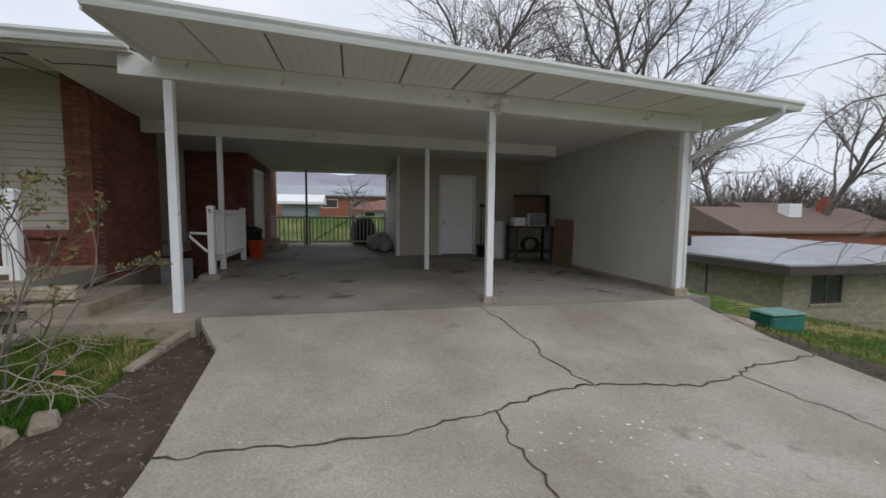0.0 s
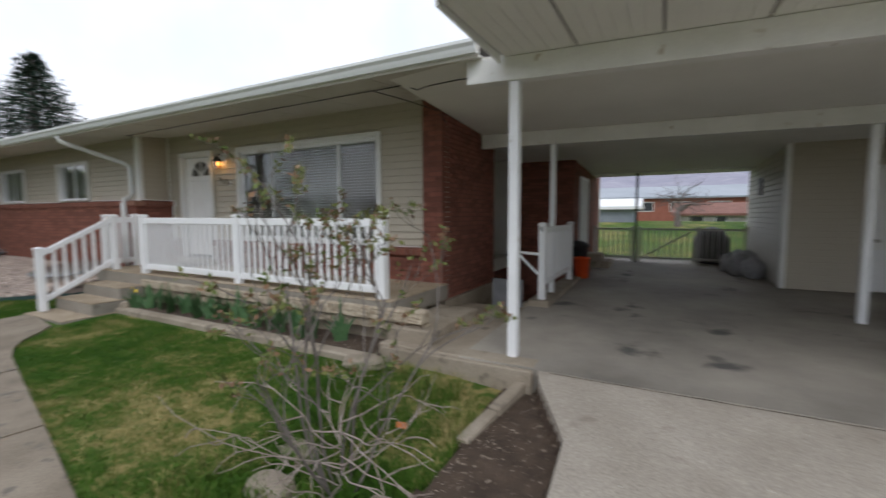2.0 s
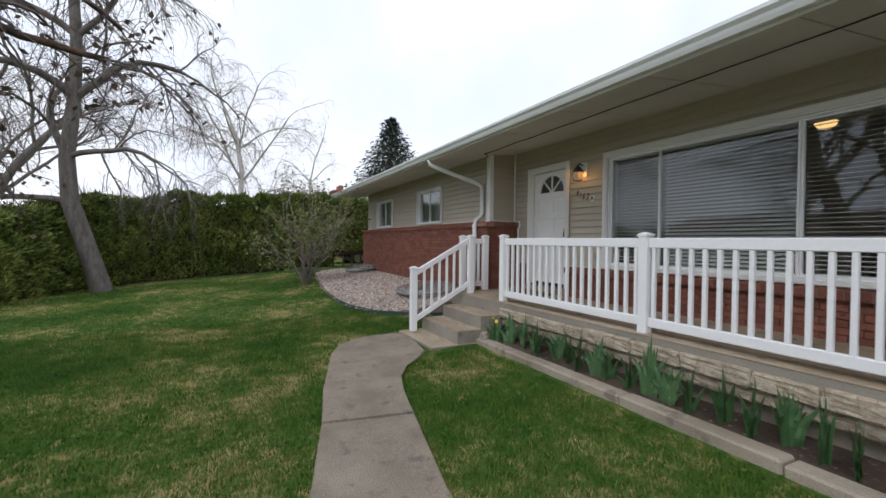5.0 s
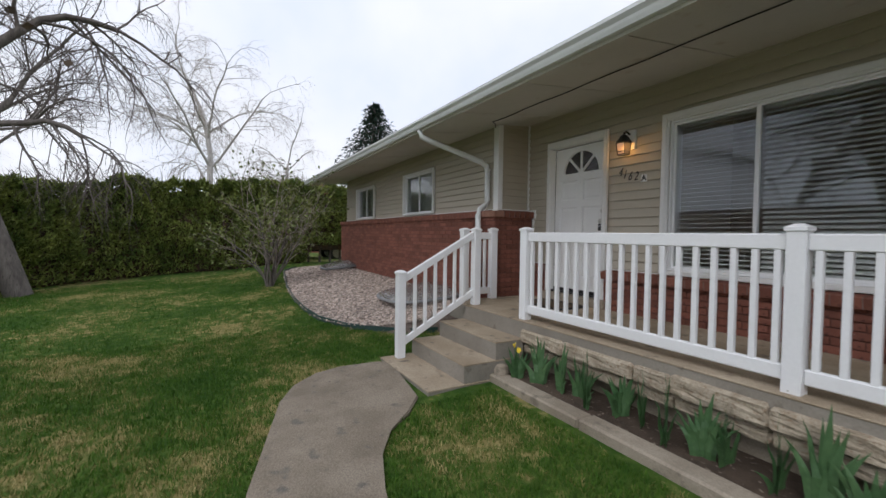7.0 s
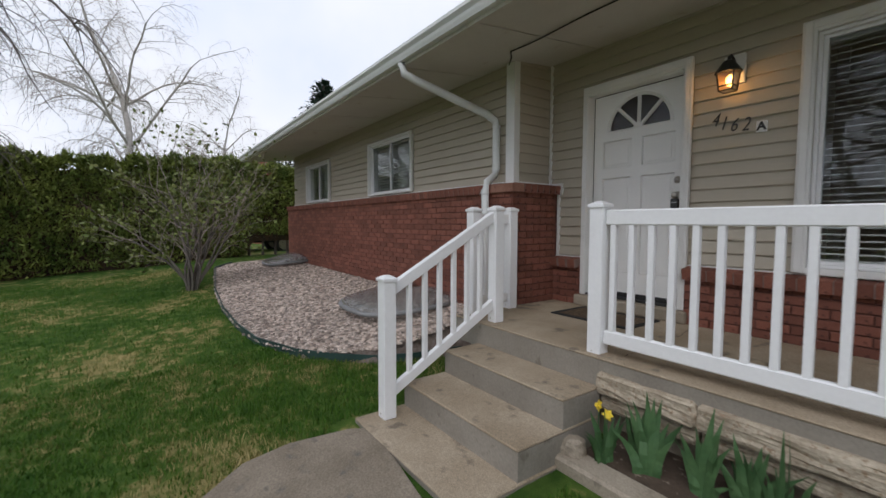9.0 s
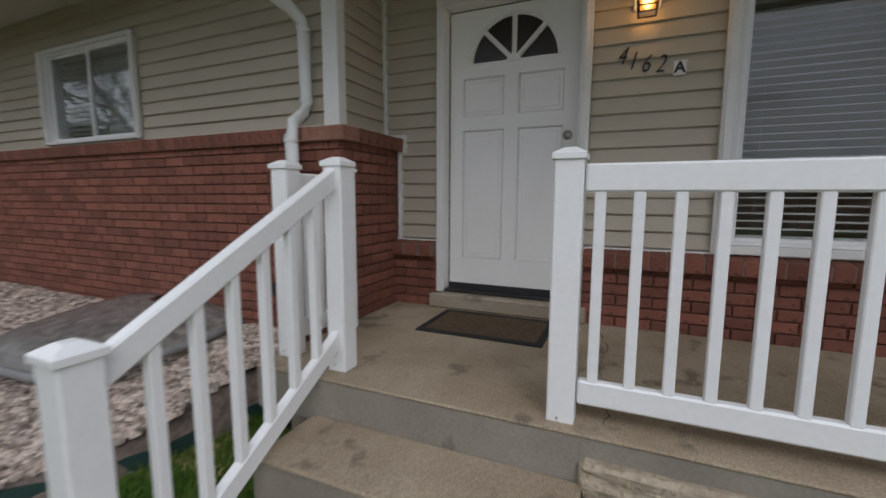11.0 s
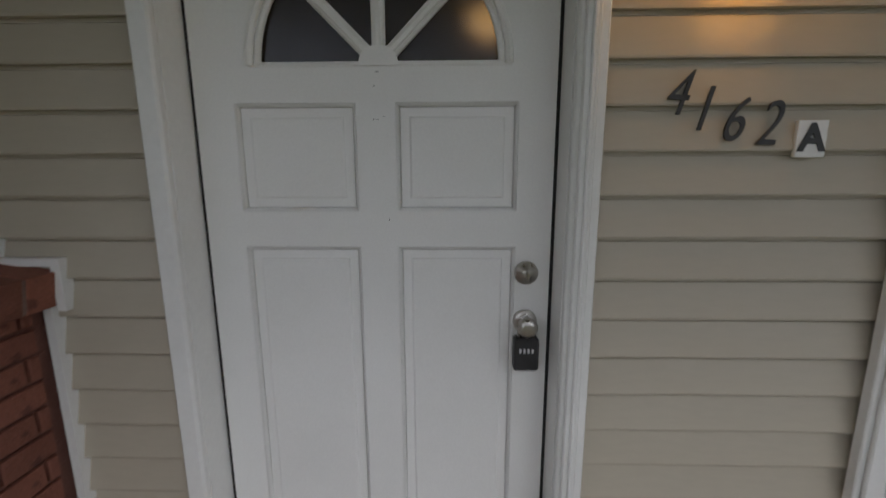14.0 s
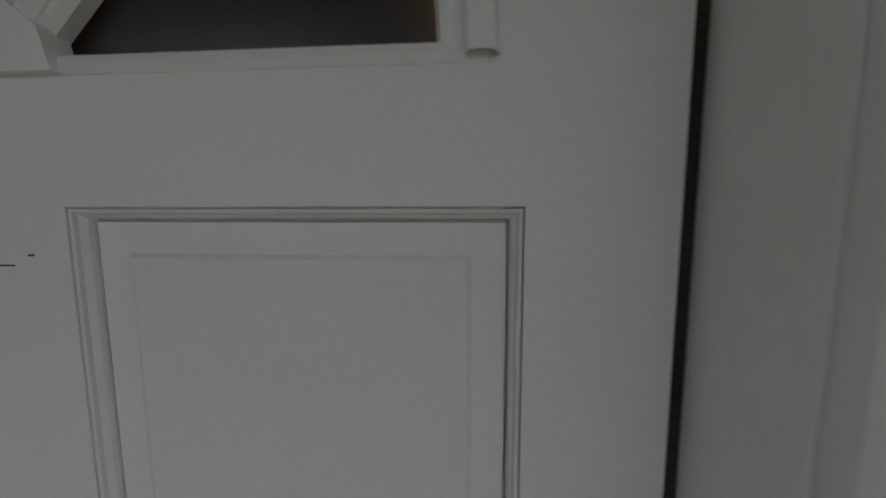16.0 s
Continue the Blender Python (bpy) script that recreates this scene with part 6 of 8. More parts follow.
def shrub_limb(p, d, length, r, level):
    pts, dd = limb_path(rnd, p, d, length, 5, 0.22, -0.05 if level < 2 else 0.0)
    S1.strand(pts, r, r * 0.6, 6 if level == 0 else 4)
    if level >= 3 or r < 0.0026:
        for q in (pts[-1], pts[-2], pts[-3]):
            if rnd.random() < 0.8:
                for _ in range(rnd.randint(3, 7)):
                    (LV if rnd.random() < 0.66 else LD).leaf(q + rdir(rnd) * 0.012, (rdir(rnd) + Vector((0, 0, 0.5))).normalized(), rdir(rnd), rnd.uniform(0.026, 0.052), rnd.uniform(0.016, 0.028))
        return
    for _ in range(2 if level == 1 else 3):
        f = rnd.uniform(0.35, 1.0)
        i = min(int(f * 5), 4)
        side = rdir(rnd)
        side.z = abs(side.z) * 0.6
        shrub_limb(pts[i].lerp(pts[i + 1], f * 5 - i), (dd * 0.65 + side * 0.75).normalized(), length * rnd.uniform(0.42, 0.66), r * 0.58, level + 1)


for a, tilt, l in ((20, 0.28, 1.15), (140, 0.5, 1.35), (205, 0.6, 1.35), (290, 0.42, 1.05), (165, 0.22, 1.4), (75, 0.25, 1.2), (250, 0.35, 1.2)):
    d = Vector((math.cos(radians(a)) * tilt, math.sin(radians(a)) * tilt, 1)).normalized()
    shrub_limb(SB + Vector((math.cos(radians(a)), math.sin(radians(a)), 0)) * 0.06, d, l, 0.0105, 0)
for k in range(24):
    a = rnd.uniform(0, 6.28)
    d = Vector((math.cos(a), math.sin(a), rnd.uniform(0.05, 0.55))).normalized()
    pts, _ = limb_path(rnd, SB + Vector((0, 0, rnd.uniform(0.05, 0.5))), d, rnd.uniform(0.5, 1.15), 8, 0.35, 0.12)
    S2.strand(pts, 0.0055, 0.002, 4)
    for i in (3, 5, 6):
        p2, _ = limb_path(rnd, pts[i], (d + rdir(rnd) * 0.9).normalized(), rnd.uniform(0.12, 0.35), 4, 0.4, 0.1)
        S2.strand(p2, 0.005, 0.002, 3)
S1.part("stem", BARK, shrub, "grey-brown stems")
S2.part("dead_twig", TWIG_PALE, shrub, "pale dead twigs", "stuff")
LV.part("leaf", LEAF_TIP, shrub, "small fresh green leaves", "stuff")
LD.part("withered_leaf", LEAF_DEAD, shrub, "withered brown leaves", "stuff")
for k, (rx, ry, sx, sy) in enumerate(((-2.72, 2.95, 0.2, 0.12), (-2.5, 2.72, 0.19, 0.12), (-2.12, 2.80, 0.17, 0.11), (-1.98, 3.05, 0.16, 0.1), (-2.85, 3.3, 0.17, 0.13), (-2.75, 2.55, 0.22, 0.11))):
    rock("rock", "grey stone ringing the shrub", rx, ry, -0.05, sx, sy, 0.09, 5 + k, None, 40 * k)
bl = part("kerb_block", boxes((-0.052, 0.052, -0.40, 0.08, -0.1, 0.07), (-0.05, 0.058, 0.1, 0.66, -0.1, 0.08), bevel=0.014), CONCRETE_OLD)
bl.matrix_basis = pose(-1.84, 4.32, -0.035, 3, 1, -6)
tagged(bl, "low concrete edging block between lawn and soil", "edging block")
lf = part("dry_leaf", boxes((-0.04, 0.04, -0.03, 0.03, 0, 0.012), bevel=0.005), surface("orange_leaf", (0.45, 0.14, 0.04), (0.55, 0.2, 0.06), 20), None)
lf.matrix_basis = pose(-2.35, 3.85, ground_z(-2.35, 3.85) + 0.06, 20, 10, 30)
tagged(lf, "orange dry leaf lying in the grass", "leaf")
DEBRIS = surface("wood_chip", (0.20, 0.15, 0.11), (0.42, 0.36, 0.29), 20, 0.9, 60, 0.1, vary=0.4, island=True)
CH = Strands()
rc = random.Random(77)
for _ in range(1500):
    x, y = rc.uniform(-2.5, -1.1), rc.uniform(0.2, 5.0)
    if inside(x, y, DIRT_STRIP):
        CH.leaf(Vector((x, y, ground_z(x, y) + 0.034)), Vector((rc.uniform(-1, 1), rc.uniform(-1, 1), 0.15)).normalized(), Vector((0, 0, 1)), rc.uniform(0.012, 0.04), rc.uniform(0.005, 0.012))
CH.part("wood_chip", DEBRIS, bpy.data.objects["soil_strip"], "", "stuff")
CH2 = Strands()
for _ in range(260):
    x, y = rc.uniform(-1.0, 4.6), rc.uniform(0.0, 4.9)
    CH2.leaf(Vector((x, y, drive_z(x, y) + 0.004)), Vector((rc.uniform(-1, 1), rc.uniform(-1, 1), 0.05)).normalized(), Vector((0, 0, 1)), rc.uniform(0.008, 0.03), rc.uniform(0.005, 0.014))
for _ in range(60):
    x, y = rc.gauss(2.0, 0.35), rc.gauss(2.3, 0.25)
    CH2.leaf(Vector((x, y, drive_z(x, y) + 0.005)), Vector((rc.uniform(-1, 1), rc.uniform(-1, 1), 0.05)).normalized(), Vector((0, 0, 1)), rc.uniform(0.015, 0.04), rc.uniform(0.012, 0.03))
CH2.part("litter", surface("pale_chip", (0.55, 0.52, 0.46), (0.72, 0.69, 0.62), 20, 0.9, 60, 0.1, vary=0.5, island=True), drive, "", "stuff")
CH3 = Strands()
for _ in range(70):
    f, g = rc.random(), rc.random()
    x = -3.0 - 6.2 * f
    y = 1.35 + 0.25 * (-x - 3.0) + 0.8 * g
    CH3.leaf(Vector((x, y, ground_z(x, y) + 0.042)), Vector((rc.uniform(-1, 1), rc.uniform(-1, 1), 0.1)).normalized(), Vector((0, 0, 1)), rc.uniform(0.015, 0.04), rc.uniform(0.01, 0.018))
CH3.part("litter", LEAF_DEAD, walkway, "", "stuff")
# ---- trees and hedge ----
def build_tree(name, label, base, spec, seed, wood, twig, group=""):
    rnd = random.Random(seed)
    t = thing(name, label, "tree", group, at=base)
    S, T, B = Strands(), Strands(), Strands()
    o = dict(spec)
    o["B"] = B
    if "trunk" in o:
        pts = [Vector(p) for p in o["trunk"]]
        S.strand(pts, o["r"], o["r"] * 0.35, 10)
        for (i, dx, dy, dz, ln, rr) in o["limbs"]:
            grow(rnd, S, T, pts[i], Vector((dx, dy, dz)).normalized(), ln, rr, 1, o)
    else:
        grow(rnd, S, T, Vector((0, 0, 0)), Vector(o.get("dir", (0, 0, 1))).normalized(), o["len"], o["r"], 0, o)
    S.part("trunk", wood, t, "", "", True)
    T.part("twig", twig, t, "", "stuff")
    if B.v:
        B.part("bud", o.get("bud_mat", LEAF_BUD), t, "", "stuff")
    return t


TB = ground_z(-18.6, -1.6)
build_tree("tree", "tall bare tree with grey bark and drooping twigs beside the hedge", (-18.6, -1.7, TB - 0.05), dict(
    trunk=[(0, 0, 0), (-0.1, -0.32, 1.1), (-0.2, -0.78, 2.65), (-0.25, -0.86, 3.9), (-0.3, -0.7, 5.6), (-0.35, -0.66, 7.4), (-0.45, -0.8, 9.5), (-0.5, -0.7, 11.5)], r=0.27,
    limbs=[(2, 0.1, -1, 0.10, 3.2, 0.10), (3, 0.3, 0.9, 0.35, 2.6, 0.09), (3, -0.4, -0.6, 0.9, 3.2, 0.12), (4, 0.5, 0.7, 0.8, 3.2, 0.12), (4, 0.6, -0.6, 0.8, 3.0, 0.12), (5, -0.3, -0.9, 0.8, 3.0, 0.11), (5, 0.5, 0.9, 0.6, 3.0, 0.1), (6, 0.2, 0.6, 1, 2.6, 0.09), (6, -0.2, -0.7, 0.9, 2.6, 0.09), (7, 0.2, 0.3, 1, 2.2, 0.08)],
    kids=[6, 7, 7, 6], levels=4, spread=0.58, lift=0.10, ratio=0.65, gnarl=0.2, droop=0.19), 11, BARK, TWIG)

# overhanging old maple whose trunk stands by the street side of the lawn
MB = ground_z(-8.2, -4.4)
build_tree("tree", "old maple with mossy rust-brown bark and hanging buds", (-8.2, -4.4, MB - 0.05), dict(
    trunk=[(0, 0, 0), (0.03, 0.25, 0.7), (-0.08, 0.75, 1.25), (-0.05, 1.7, 1.85), (-0.12, 2.5, 2.42), (-0.08, 3.25, 3.12), (-0.2, 3.65, 3.62), (-0.15, 3.95, 4.3), (-0.3, 4.2, 5.4)], r=0.33,
    limbs=[(1, -0.4, -0.6, 1, 3.5, 0.2), (2, 0.6, -0.5, 1, 3.5, 0.18), (3, -0.7, 0.3, 0.9, 1.8, 0.07), (4, -0.9, 0.4, 0.3, 1.6, 0.05), (4, 0.3, 0.1, 1, 1.7, 0.07), (4, -0.3, -0.8, 0.9, 2.0, 0.08), (5, -0.5, 0.9, 0.75, 1.15, 0.11), (5, -0.8, 0.5, 0.2, 1.5, 0.045), (5, -0.9, -0.2, 0.15, 1.5, 0.04), (6, -0.6, 0.9, 0.25, 1.35, 0.05), (6, -0.9, 0.1, 0.4, 1.5, 0.045), (6, 0.3, 0.5, 0.8, 1.5, 0.05), (7, -0.7, 0.8, 0.2, 1.4, 0.045), (7, -0.9, -0.2, 0.3, 1.5, 0.04), (8, -0.4, 0.5, 0.5, 1.4, 0.04), (8, -0.8, 0.6, 0.2, 1.4, 0.04)],
    kids=[6, 6, 5], levels=3, spread=0.55, lift=0.0, ratio=0.58, gnarl=0.26, droop=0.13, thin=0.55, buds=0.3, bud=0.085), 23, BARK_RUST, TWIG)

build_tree("birch_tree", "tall bare birch with pale trunk and hanging twigs", (-36.0, 1.7, -0.6), dict(len=11.0, r=0.24, kids=[15, 9, 7, 4], levels=4, spread=0.62, lift=0.20, ratio=0.48, gnarl=0.15, droop=0.15, clear=0.3, thin=0.72), 41, BARK_PALE, TWIG_PALE, "birches")
build_tree("birch_tree", "slender bare birch behind the hedge", (-37.5, 7.5, -0.6), dict(len=7.0, r=0.17, kids=[11, 7, 6, 4], levels=4, spread=0.6, lift=0.2, ratio=0.5, gnarl=0.15, droop=0.15, clear=0.35, thin=0.72), 42, BARK_PALE, TWIG_PALE, "birches")

BZ = ground_z(-16.1, 3.55)
rb = random.Random(9)
bush = thing("shrub", "multi-stemmed bush with pale twigs and small fresh leaves", "shrub", at=(-16.1, 3.55, BZ))
S, T, B = Strands(), Strands(), Strands()
ob_spec = dict(kids=[5, 5, 5], levels=3, spread=0.5, lift=0.22, ratio=0.6, gnarl=0.2, droop=0.02, buds=0.7, bud=0.10, thin=0.7, B=B)
for k in range(7):
    a = k * 0.9
    grow(rb, S, T, Vector((0.08 * math.cos(a), 0.08 * math.sin(a), 0)), Vector((0.38 * math.cos(a), 0.38 * math.sin(a), 1)).normalized(), 1.3, 0.026, 1, ob_spec)
    grow(rb, S, T, Vector((0.06 * math.cos(a), 0.06 * math.sin(a), 0)), Vector((0.25 * math.cos(a + 1), 0.25 * math.sin(a + 1), 1)).normalized(), 1.85, 0.026, 1, ob_spec)
S.part("stem", BARK, bush)
T.part("twig", TWIG_PALE, bush, "", "stuff")
B.part("leaf", LEAF_TIP, bush, "small fresh leaves", "stuff")


def build_spruce(x, y, z, h, r, seed):
    rnd = random.Random(seed)
    t = thing("spruce_tree", "dense dark blue-green spruce", "tree", at=(x, y, z))
    S, L = Strands(), Strands()
    S.strand([Vector((0, 0, 0)), Vector((0, 0, h * 0.5)), Vector((0, 0, h))], 0.25, 0.03, 8)
    n = 800
    for k in range(n):
        f = (k / n) ** 0.8
        zz = h * (0.12 + 0.88 * f)
        rr = r * (1 - f) ** 0.85 * rnd.uniform(0.75, 1.12) + 0.12
        a = k * 2.39996
        tip = Vector((math.cos(a) * rr, math.sin(a) * rr, zz - rr * 0.22 + 0.25))
        root = Vector((0, 0, zz))
        S.strand([root, root.lerp(tip, 0.5) + Vector((0, 0, -0.05)), tip], 0.03, 0.008, 3)
        m = max(4, int(11 * rr / r) + 3)
        for j in range(m):
            g = rnd.uniform(0.2, 1.0)
            p = root.lerp(tip, g) + rdir(rnd) * 0.1
            d = ((tip - root).normalized() + rdir(rnd) * 0.8 + Vector((0, 0, -0.25))).normalized()
            L.leaf(p, d, Vector((rnd.uniform(-0.4, 0.4), rnd.uniform(-0.4, 0.4), 1)), rnd.uniform(0.35, 0.7), rnd.uniform(0.10, 0.2))
            L.leaf(p, d, rdir(rnd), rnd.uniform(0.3, 0.55), rnd.uniform(0.08, 0.16))
    S.part("trunk", BARK, t)
    L.part("needle", LEAF_SPRUCE, t, "", "stuff")


build_spruce(-44.0, 16.2, -1.0, 14.7, 8.0, 3)

HEDGE = [(-15.9, -3.35), (-17.6, -3.15), (-19.6, -2.4), (-21.0, -0.8), (-21.5, 1.4), (-21.4, 3.6), (-21.8, 6.0), (-22.2, 10.5)]


def build_hedge():
    rnd = random.Random(14)
    t = thing("hedge", "tall dense evergreen hedge clipped along the lawn", "hedge")
    segs, total = [], 0.0
    for a, b in zip(HEDGE, HEDGE[1:]):
        l = math.hypot(b[0] - a[0], b[1] - a[1])
        segs.append((total, total + l, a, b))
        total += l

    def at(s):
        for s0, s1, a, b in segs:
            if s <= s1:
                f = (s - s0) / (s1 - s0)
                l = s1 - s0
                return a[0] + (b[0] - a[0]) * f, a[1] + (b[1] - a[1]) * f, (b[1] - a[1]) / l, -(b[0] - a[0]) / l
        return (*b, (b[1] - a[1]) / l, -(b[0] - a[0]) / l)

    def height(s):
        return 1.55 * (0.55 + 0.45 * sstep((s + 0.3) / 1.1)) + 0.5 + 0.95 * sstep(s / 7) + 0.34 * noise.noise((s * 0.8, 0, 3)) + 0.26 * noise.noise((s * 3.1, 0, 7))

    L, S = Strands(), Strands()
    depth = 1.0
    # Inner slab whose near-black bark colour paints the shade between the leaves.
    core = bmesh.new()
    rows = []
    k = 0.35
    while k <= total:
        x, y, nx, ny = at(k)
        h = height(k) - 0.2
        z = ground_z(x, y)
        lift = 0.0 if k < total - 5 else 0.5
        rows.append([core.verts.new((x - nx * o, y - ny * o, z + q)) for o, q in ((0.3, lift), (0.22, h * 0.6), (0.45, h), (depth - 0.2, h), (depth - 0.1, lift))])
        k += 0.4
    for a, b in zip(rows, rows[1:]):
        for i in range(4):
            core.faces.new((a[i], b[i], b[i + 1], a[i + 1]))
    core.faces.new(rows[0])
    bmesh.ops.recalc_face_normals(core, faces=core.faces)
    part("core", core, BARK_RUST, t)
    for _ in range(78000):
        s = rnd.uniform(-0.25, total)
        face = rnd.random()
        x, y, nx, ny = at(max(0, s))
        h = height(s)
        z0 = ground_z(x, y)
        if s < 0.35 and face < 0.4:
            o, q = rnd.uniform(0.0, depth), rnd.uniform(0.05, 1) * h
        elif face < 0.74:
            q = rnd.random() ** 0.85 * h
            o = 0.10 + 0.30 * max(0.0, q / h - 0.55) + 0.24 * noise.noise((s * 1.3, q * 1.3, 0)) + 0.15 * noise.noise((s * 3.7, q * 3.7, 5)) + rnd.uniform(-0.08, 0.18)
            if s > total - 5 and q < 0.7:
                continue
        else:
            o, q = rnd.uniform(0.1, depth), h + rnd.uniform(-0.22, 0.08) + 0.12 * noise.noise((s * 2.3, 5, 0))
        p = Vector((x - nx * o, y - ny * o, z0 + q))
        d = (Vector((nx, ny, 0.75)) + rdir(rnd) * 0.9).normalized()
        L.leaf(p, d, rdir(rnd), rnd.uniform(0.09, 0.2), rnd.uniform(0.03, 0.065))
        if rnd.random() < 0.05 and face >= 0.74:
            S.strand([p, p + Vector((rnd.uniform(-0.1, 0.1), rnd.uniform(-0.1, 0.1), rnd.uniform(0.15, 0.5)))], 0.006, 0.002, 3)
    for k in range(14):
        x, y, nx, ny = at(total - 6 + 0.42 * k)
        z = ground_z(x, y)
        S.strand([Vector((x - nx * 0.5, y - ny * 0.5, z)), Vector((x - nx * 0.45 + rnd.uniform(-0.15, 0.15), y - ny * 0.5, z + 0.8))], 0.05, 0.035, 5)
    L.part("foliage", LEAF_HEDGE, t, "", "stuff")
    S.part("sprig", TWIG, t, "", "stuff")


build_hedge()

# bare trees behind the carport and beside the neighbour
FAR = dict(len=12.0, r=0.36, kids=[7, 7, 6, 4], levels=4, spread=0.5, lift=0.22, ratio=0.6, gnarl=0.17, droop=0.03, clear=0.3)
tree_a = build_tree("tree", "large bare deciduous tree with a fine twiggy crown", (9.0, 27.0, -1.2), dict(FAR, len=12.5), 51, BARK, TWIG, "bare trees")
tree_b = build_tree("tree", "large bare deciduous tree with upright limbs", (5.6, 31.0, -1.0), dict(FAR, len=12.5, spread=0.42), 52, BARK, TWIG, "bare trees")
# Copies beyond y -25 are unseen, added to darken what the windows reflect.
for src, x, y, z, turn in ((tree_b, 14.5, 26.0, -1.6, 70), (tree_a, 20.5, 26.0, -2.2, 150), (tree_b, 33.0, 40.0, -3.0, 20), (tree_a, 46.0, 34.0, -3.2, 240), (tree_a, -13.0, -27.0, -0.8, 60), (tree_b, -4.0, -29.0, -0.8, 200), (tree_a, 6.0, -26.0, -0.9, 300), (tree_b, -44.0, -14.0, -1.0, 130), (tree_a, -56.0, -24.0, -1.0, 80), (tree_b, -22.0, -31.0, -0.8, 20), (tree_a, 36.0, 58.0, -3.4, 100), (tree_b, 62.0, 34.0, -3.4, 310), (tree_a, 54.0, 52.0, -3.3, 45)):
    copy_thing(src, pose(x, y, z, 0, 0, turn))
build_tree("tree", "bare tree with long arching branches over the neighbour's yard", (14.2, 3.2, -2.4), dict(
    trunk=[(0, 0, 0), (-0.2, 0.1, 2.0), (-0.5, 0.5, 4.0), (-0.9, 0.7, 6.0), (-1.2, 0.8, 8.0)], r=0.28,
    limbs=[(2, -0.9, 0.6, 0.25, 3.4, 0.07), (2, -0.5, 1, 0.4, 3.4, 0.07), (3, -1, 0.5, 0.2, 3.6, 0.06), (3, -0.8, 0.9, 0.6, 3.2, 0.06), (4, -0.9, 0.2, 0.5, 3.2, 0.05), (4, -0.3, 0.9, 0.9, 3.0, 0.05), (1, -0.7, 1, 0.35, 3.2, 0.05)],
    kids=[5, 5, 4], levels=3, spread=0.45, lift=0.03, ratio=0.62, gnarl=0.24, droop=0.1, buds=0.0), 61, BARK, TWIG)
# ---- carport contents ----
shed_door = tagged(thing("door_2", "plain white storage room door with dark gap below", "door"), "", "", "", "structure")
part("leaf", boxes((GD[0] + 0.02, GD[1] - 0.02, SHED_Y + 0.02, SHED_Y + 0.06, 0.335, GD[3] - 0.02), bevel=0.003), DOORPAINT, shed_door)
part("kick_panel", boxes((GD[0] + 0.035, GD[1] - 0.035, SHED_Y + 0.012, SHED_Y + 0.02, 0.35, 1.02), bevel=0.002), VINYL, shed_door, "cleaner white lower panel")
part("casing", boxes((GD[0] - 0.045, GD[0] + 0.015, SHED_Y - 0.03, SHED_Y + 0.06, 0.28, GD[3] + 0.045), (GD[1] - 0.015, GD[1] + 0.045, SHED_Y - 0.03, SHED_Y + 0.06, 0.28, GD[3] + 0.045), (GD[0] + 0.015, GD[1] - 0.015, SHED_Y - 0.03, SHED_Y + 0.06, GD[3] - 0.015, GD[3] + 0.045), bevel=0.003), WHITE, shed_door)
bm = bmesh.new()
lathe(bm, [(0.03, 0), (0.03, 0.006), (0.012, 0.012), (0.012, 0.03), (0.026, 0.045), (0.026, 0.055), (0.012, 0.064)], 14, pose(GD[0] + 0.09, SHED_Y + 0.02, 1.17, 90))
part("door_knob", bm, NICKEL, shed_door, "round metal knob", True)

DARKWOOD = surface("dark_stained_wood", (0.035, 0.022, 0.015), (0.075, 0.045, 0.028), 3, 0.6, 60, 0.3, stretch=(1, 1, 6))
CARD = surface("brown_board", (0.13, 0.085, 0.045), (0.19, 0.125, 0.07), 3, 0.75, 60, 0.2, stretch=(4, 4, 1))
GREYPL = surface("grey_plastic_bin", (0.14, 0.145, 0.15), (0.2, 0.2, 0.21), 4, 0.6, 60, 0.1)
DARKMETAL = surface("dark_metal", (0.03, 0.03, 0.033), (0.07, 0.07, 0.072), 8, 0.5, 90, 0.2, metal=0.6)
ORANGE = surface("orange_plastic", (0.75, 0.085, 0.02), (0.85, 0.12, 0.03), 3, 0.45, 50, 0.05)
BAG = surface("grey_plastic_sack", (0.27, 0.27, 0.28), (0.42, 0.42, 0.43), 5, 0.45, 60, 0.4)

bench = thing("work_bench", "dark workbench with a raised back board against the wall", "workbench", at=(4.36, 9.45, floor_z(4.36, 9.45)))
part("top", boxes((-0.52, 0.52, -0.32, 0.32, 0.84, 0.89), bevel=0.006), DARKWOOD, bench)
for lx, ly in ((-0.46, -0.27), (0.46, -0.27), (-0.46, 0.27), (0.46, 0.27)):
    part("leg", boxes((lx - 0.03, lx + 0.03, ly - 0.03, ly + 0.03, 0, 0.84), bevel=0.004), DARKMETAL, bench)
part("shelf", boxes((-0.46, 0.46, -0.27, 0.27, 0.25, 0.28), bevel=0.003), DARKWOOD, bench)
part("back_board", boxes((-0.3, 0.52, 0.27, 0.31, 0.89, 1.60), bevel=0.006), CARD, bench)
part("top_shelf", boxes((-0.32, 0.54, 0.08, 0.33, 1.60, 1.65), bevel=0.005), DARKWOOD, bench)
part("side_board", boxes((0.50, 0.54, 0.08, 0.31, 0.89, 1.60), bevel=0.004), DARKWOOD, bench)
drw = thing("parts_organizer", "white organizer with rows of small drawers on the bench", "organizer", at=(4.48, 9.36, 0.89 + floor_z(4.36, 9.45)))
part("case", boxes((-0.22, 0.22, -0.06, 0.10, 0, 0.30), bevel=0.004), VINYL, drw)
for r in range(5):
    for c in range(3):
        part("drawer", boxes((-0.205 + 0.14 * c, -0.075 + 0.14 * c, -0.075, -0.055, 0.015 + 0.056 * r, 0.063 + 0.056 * r), bevel=0.003), GREYPL, drw)
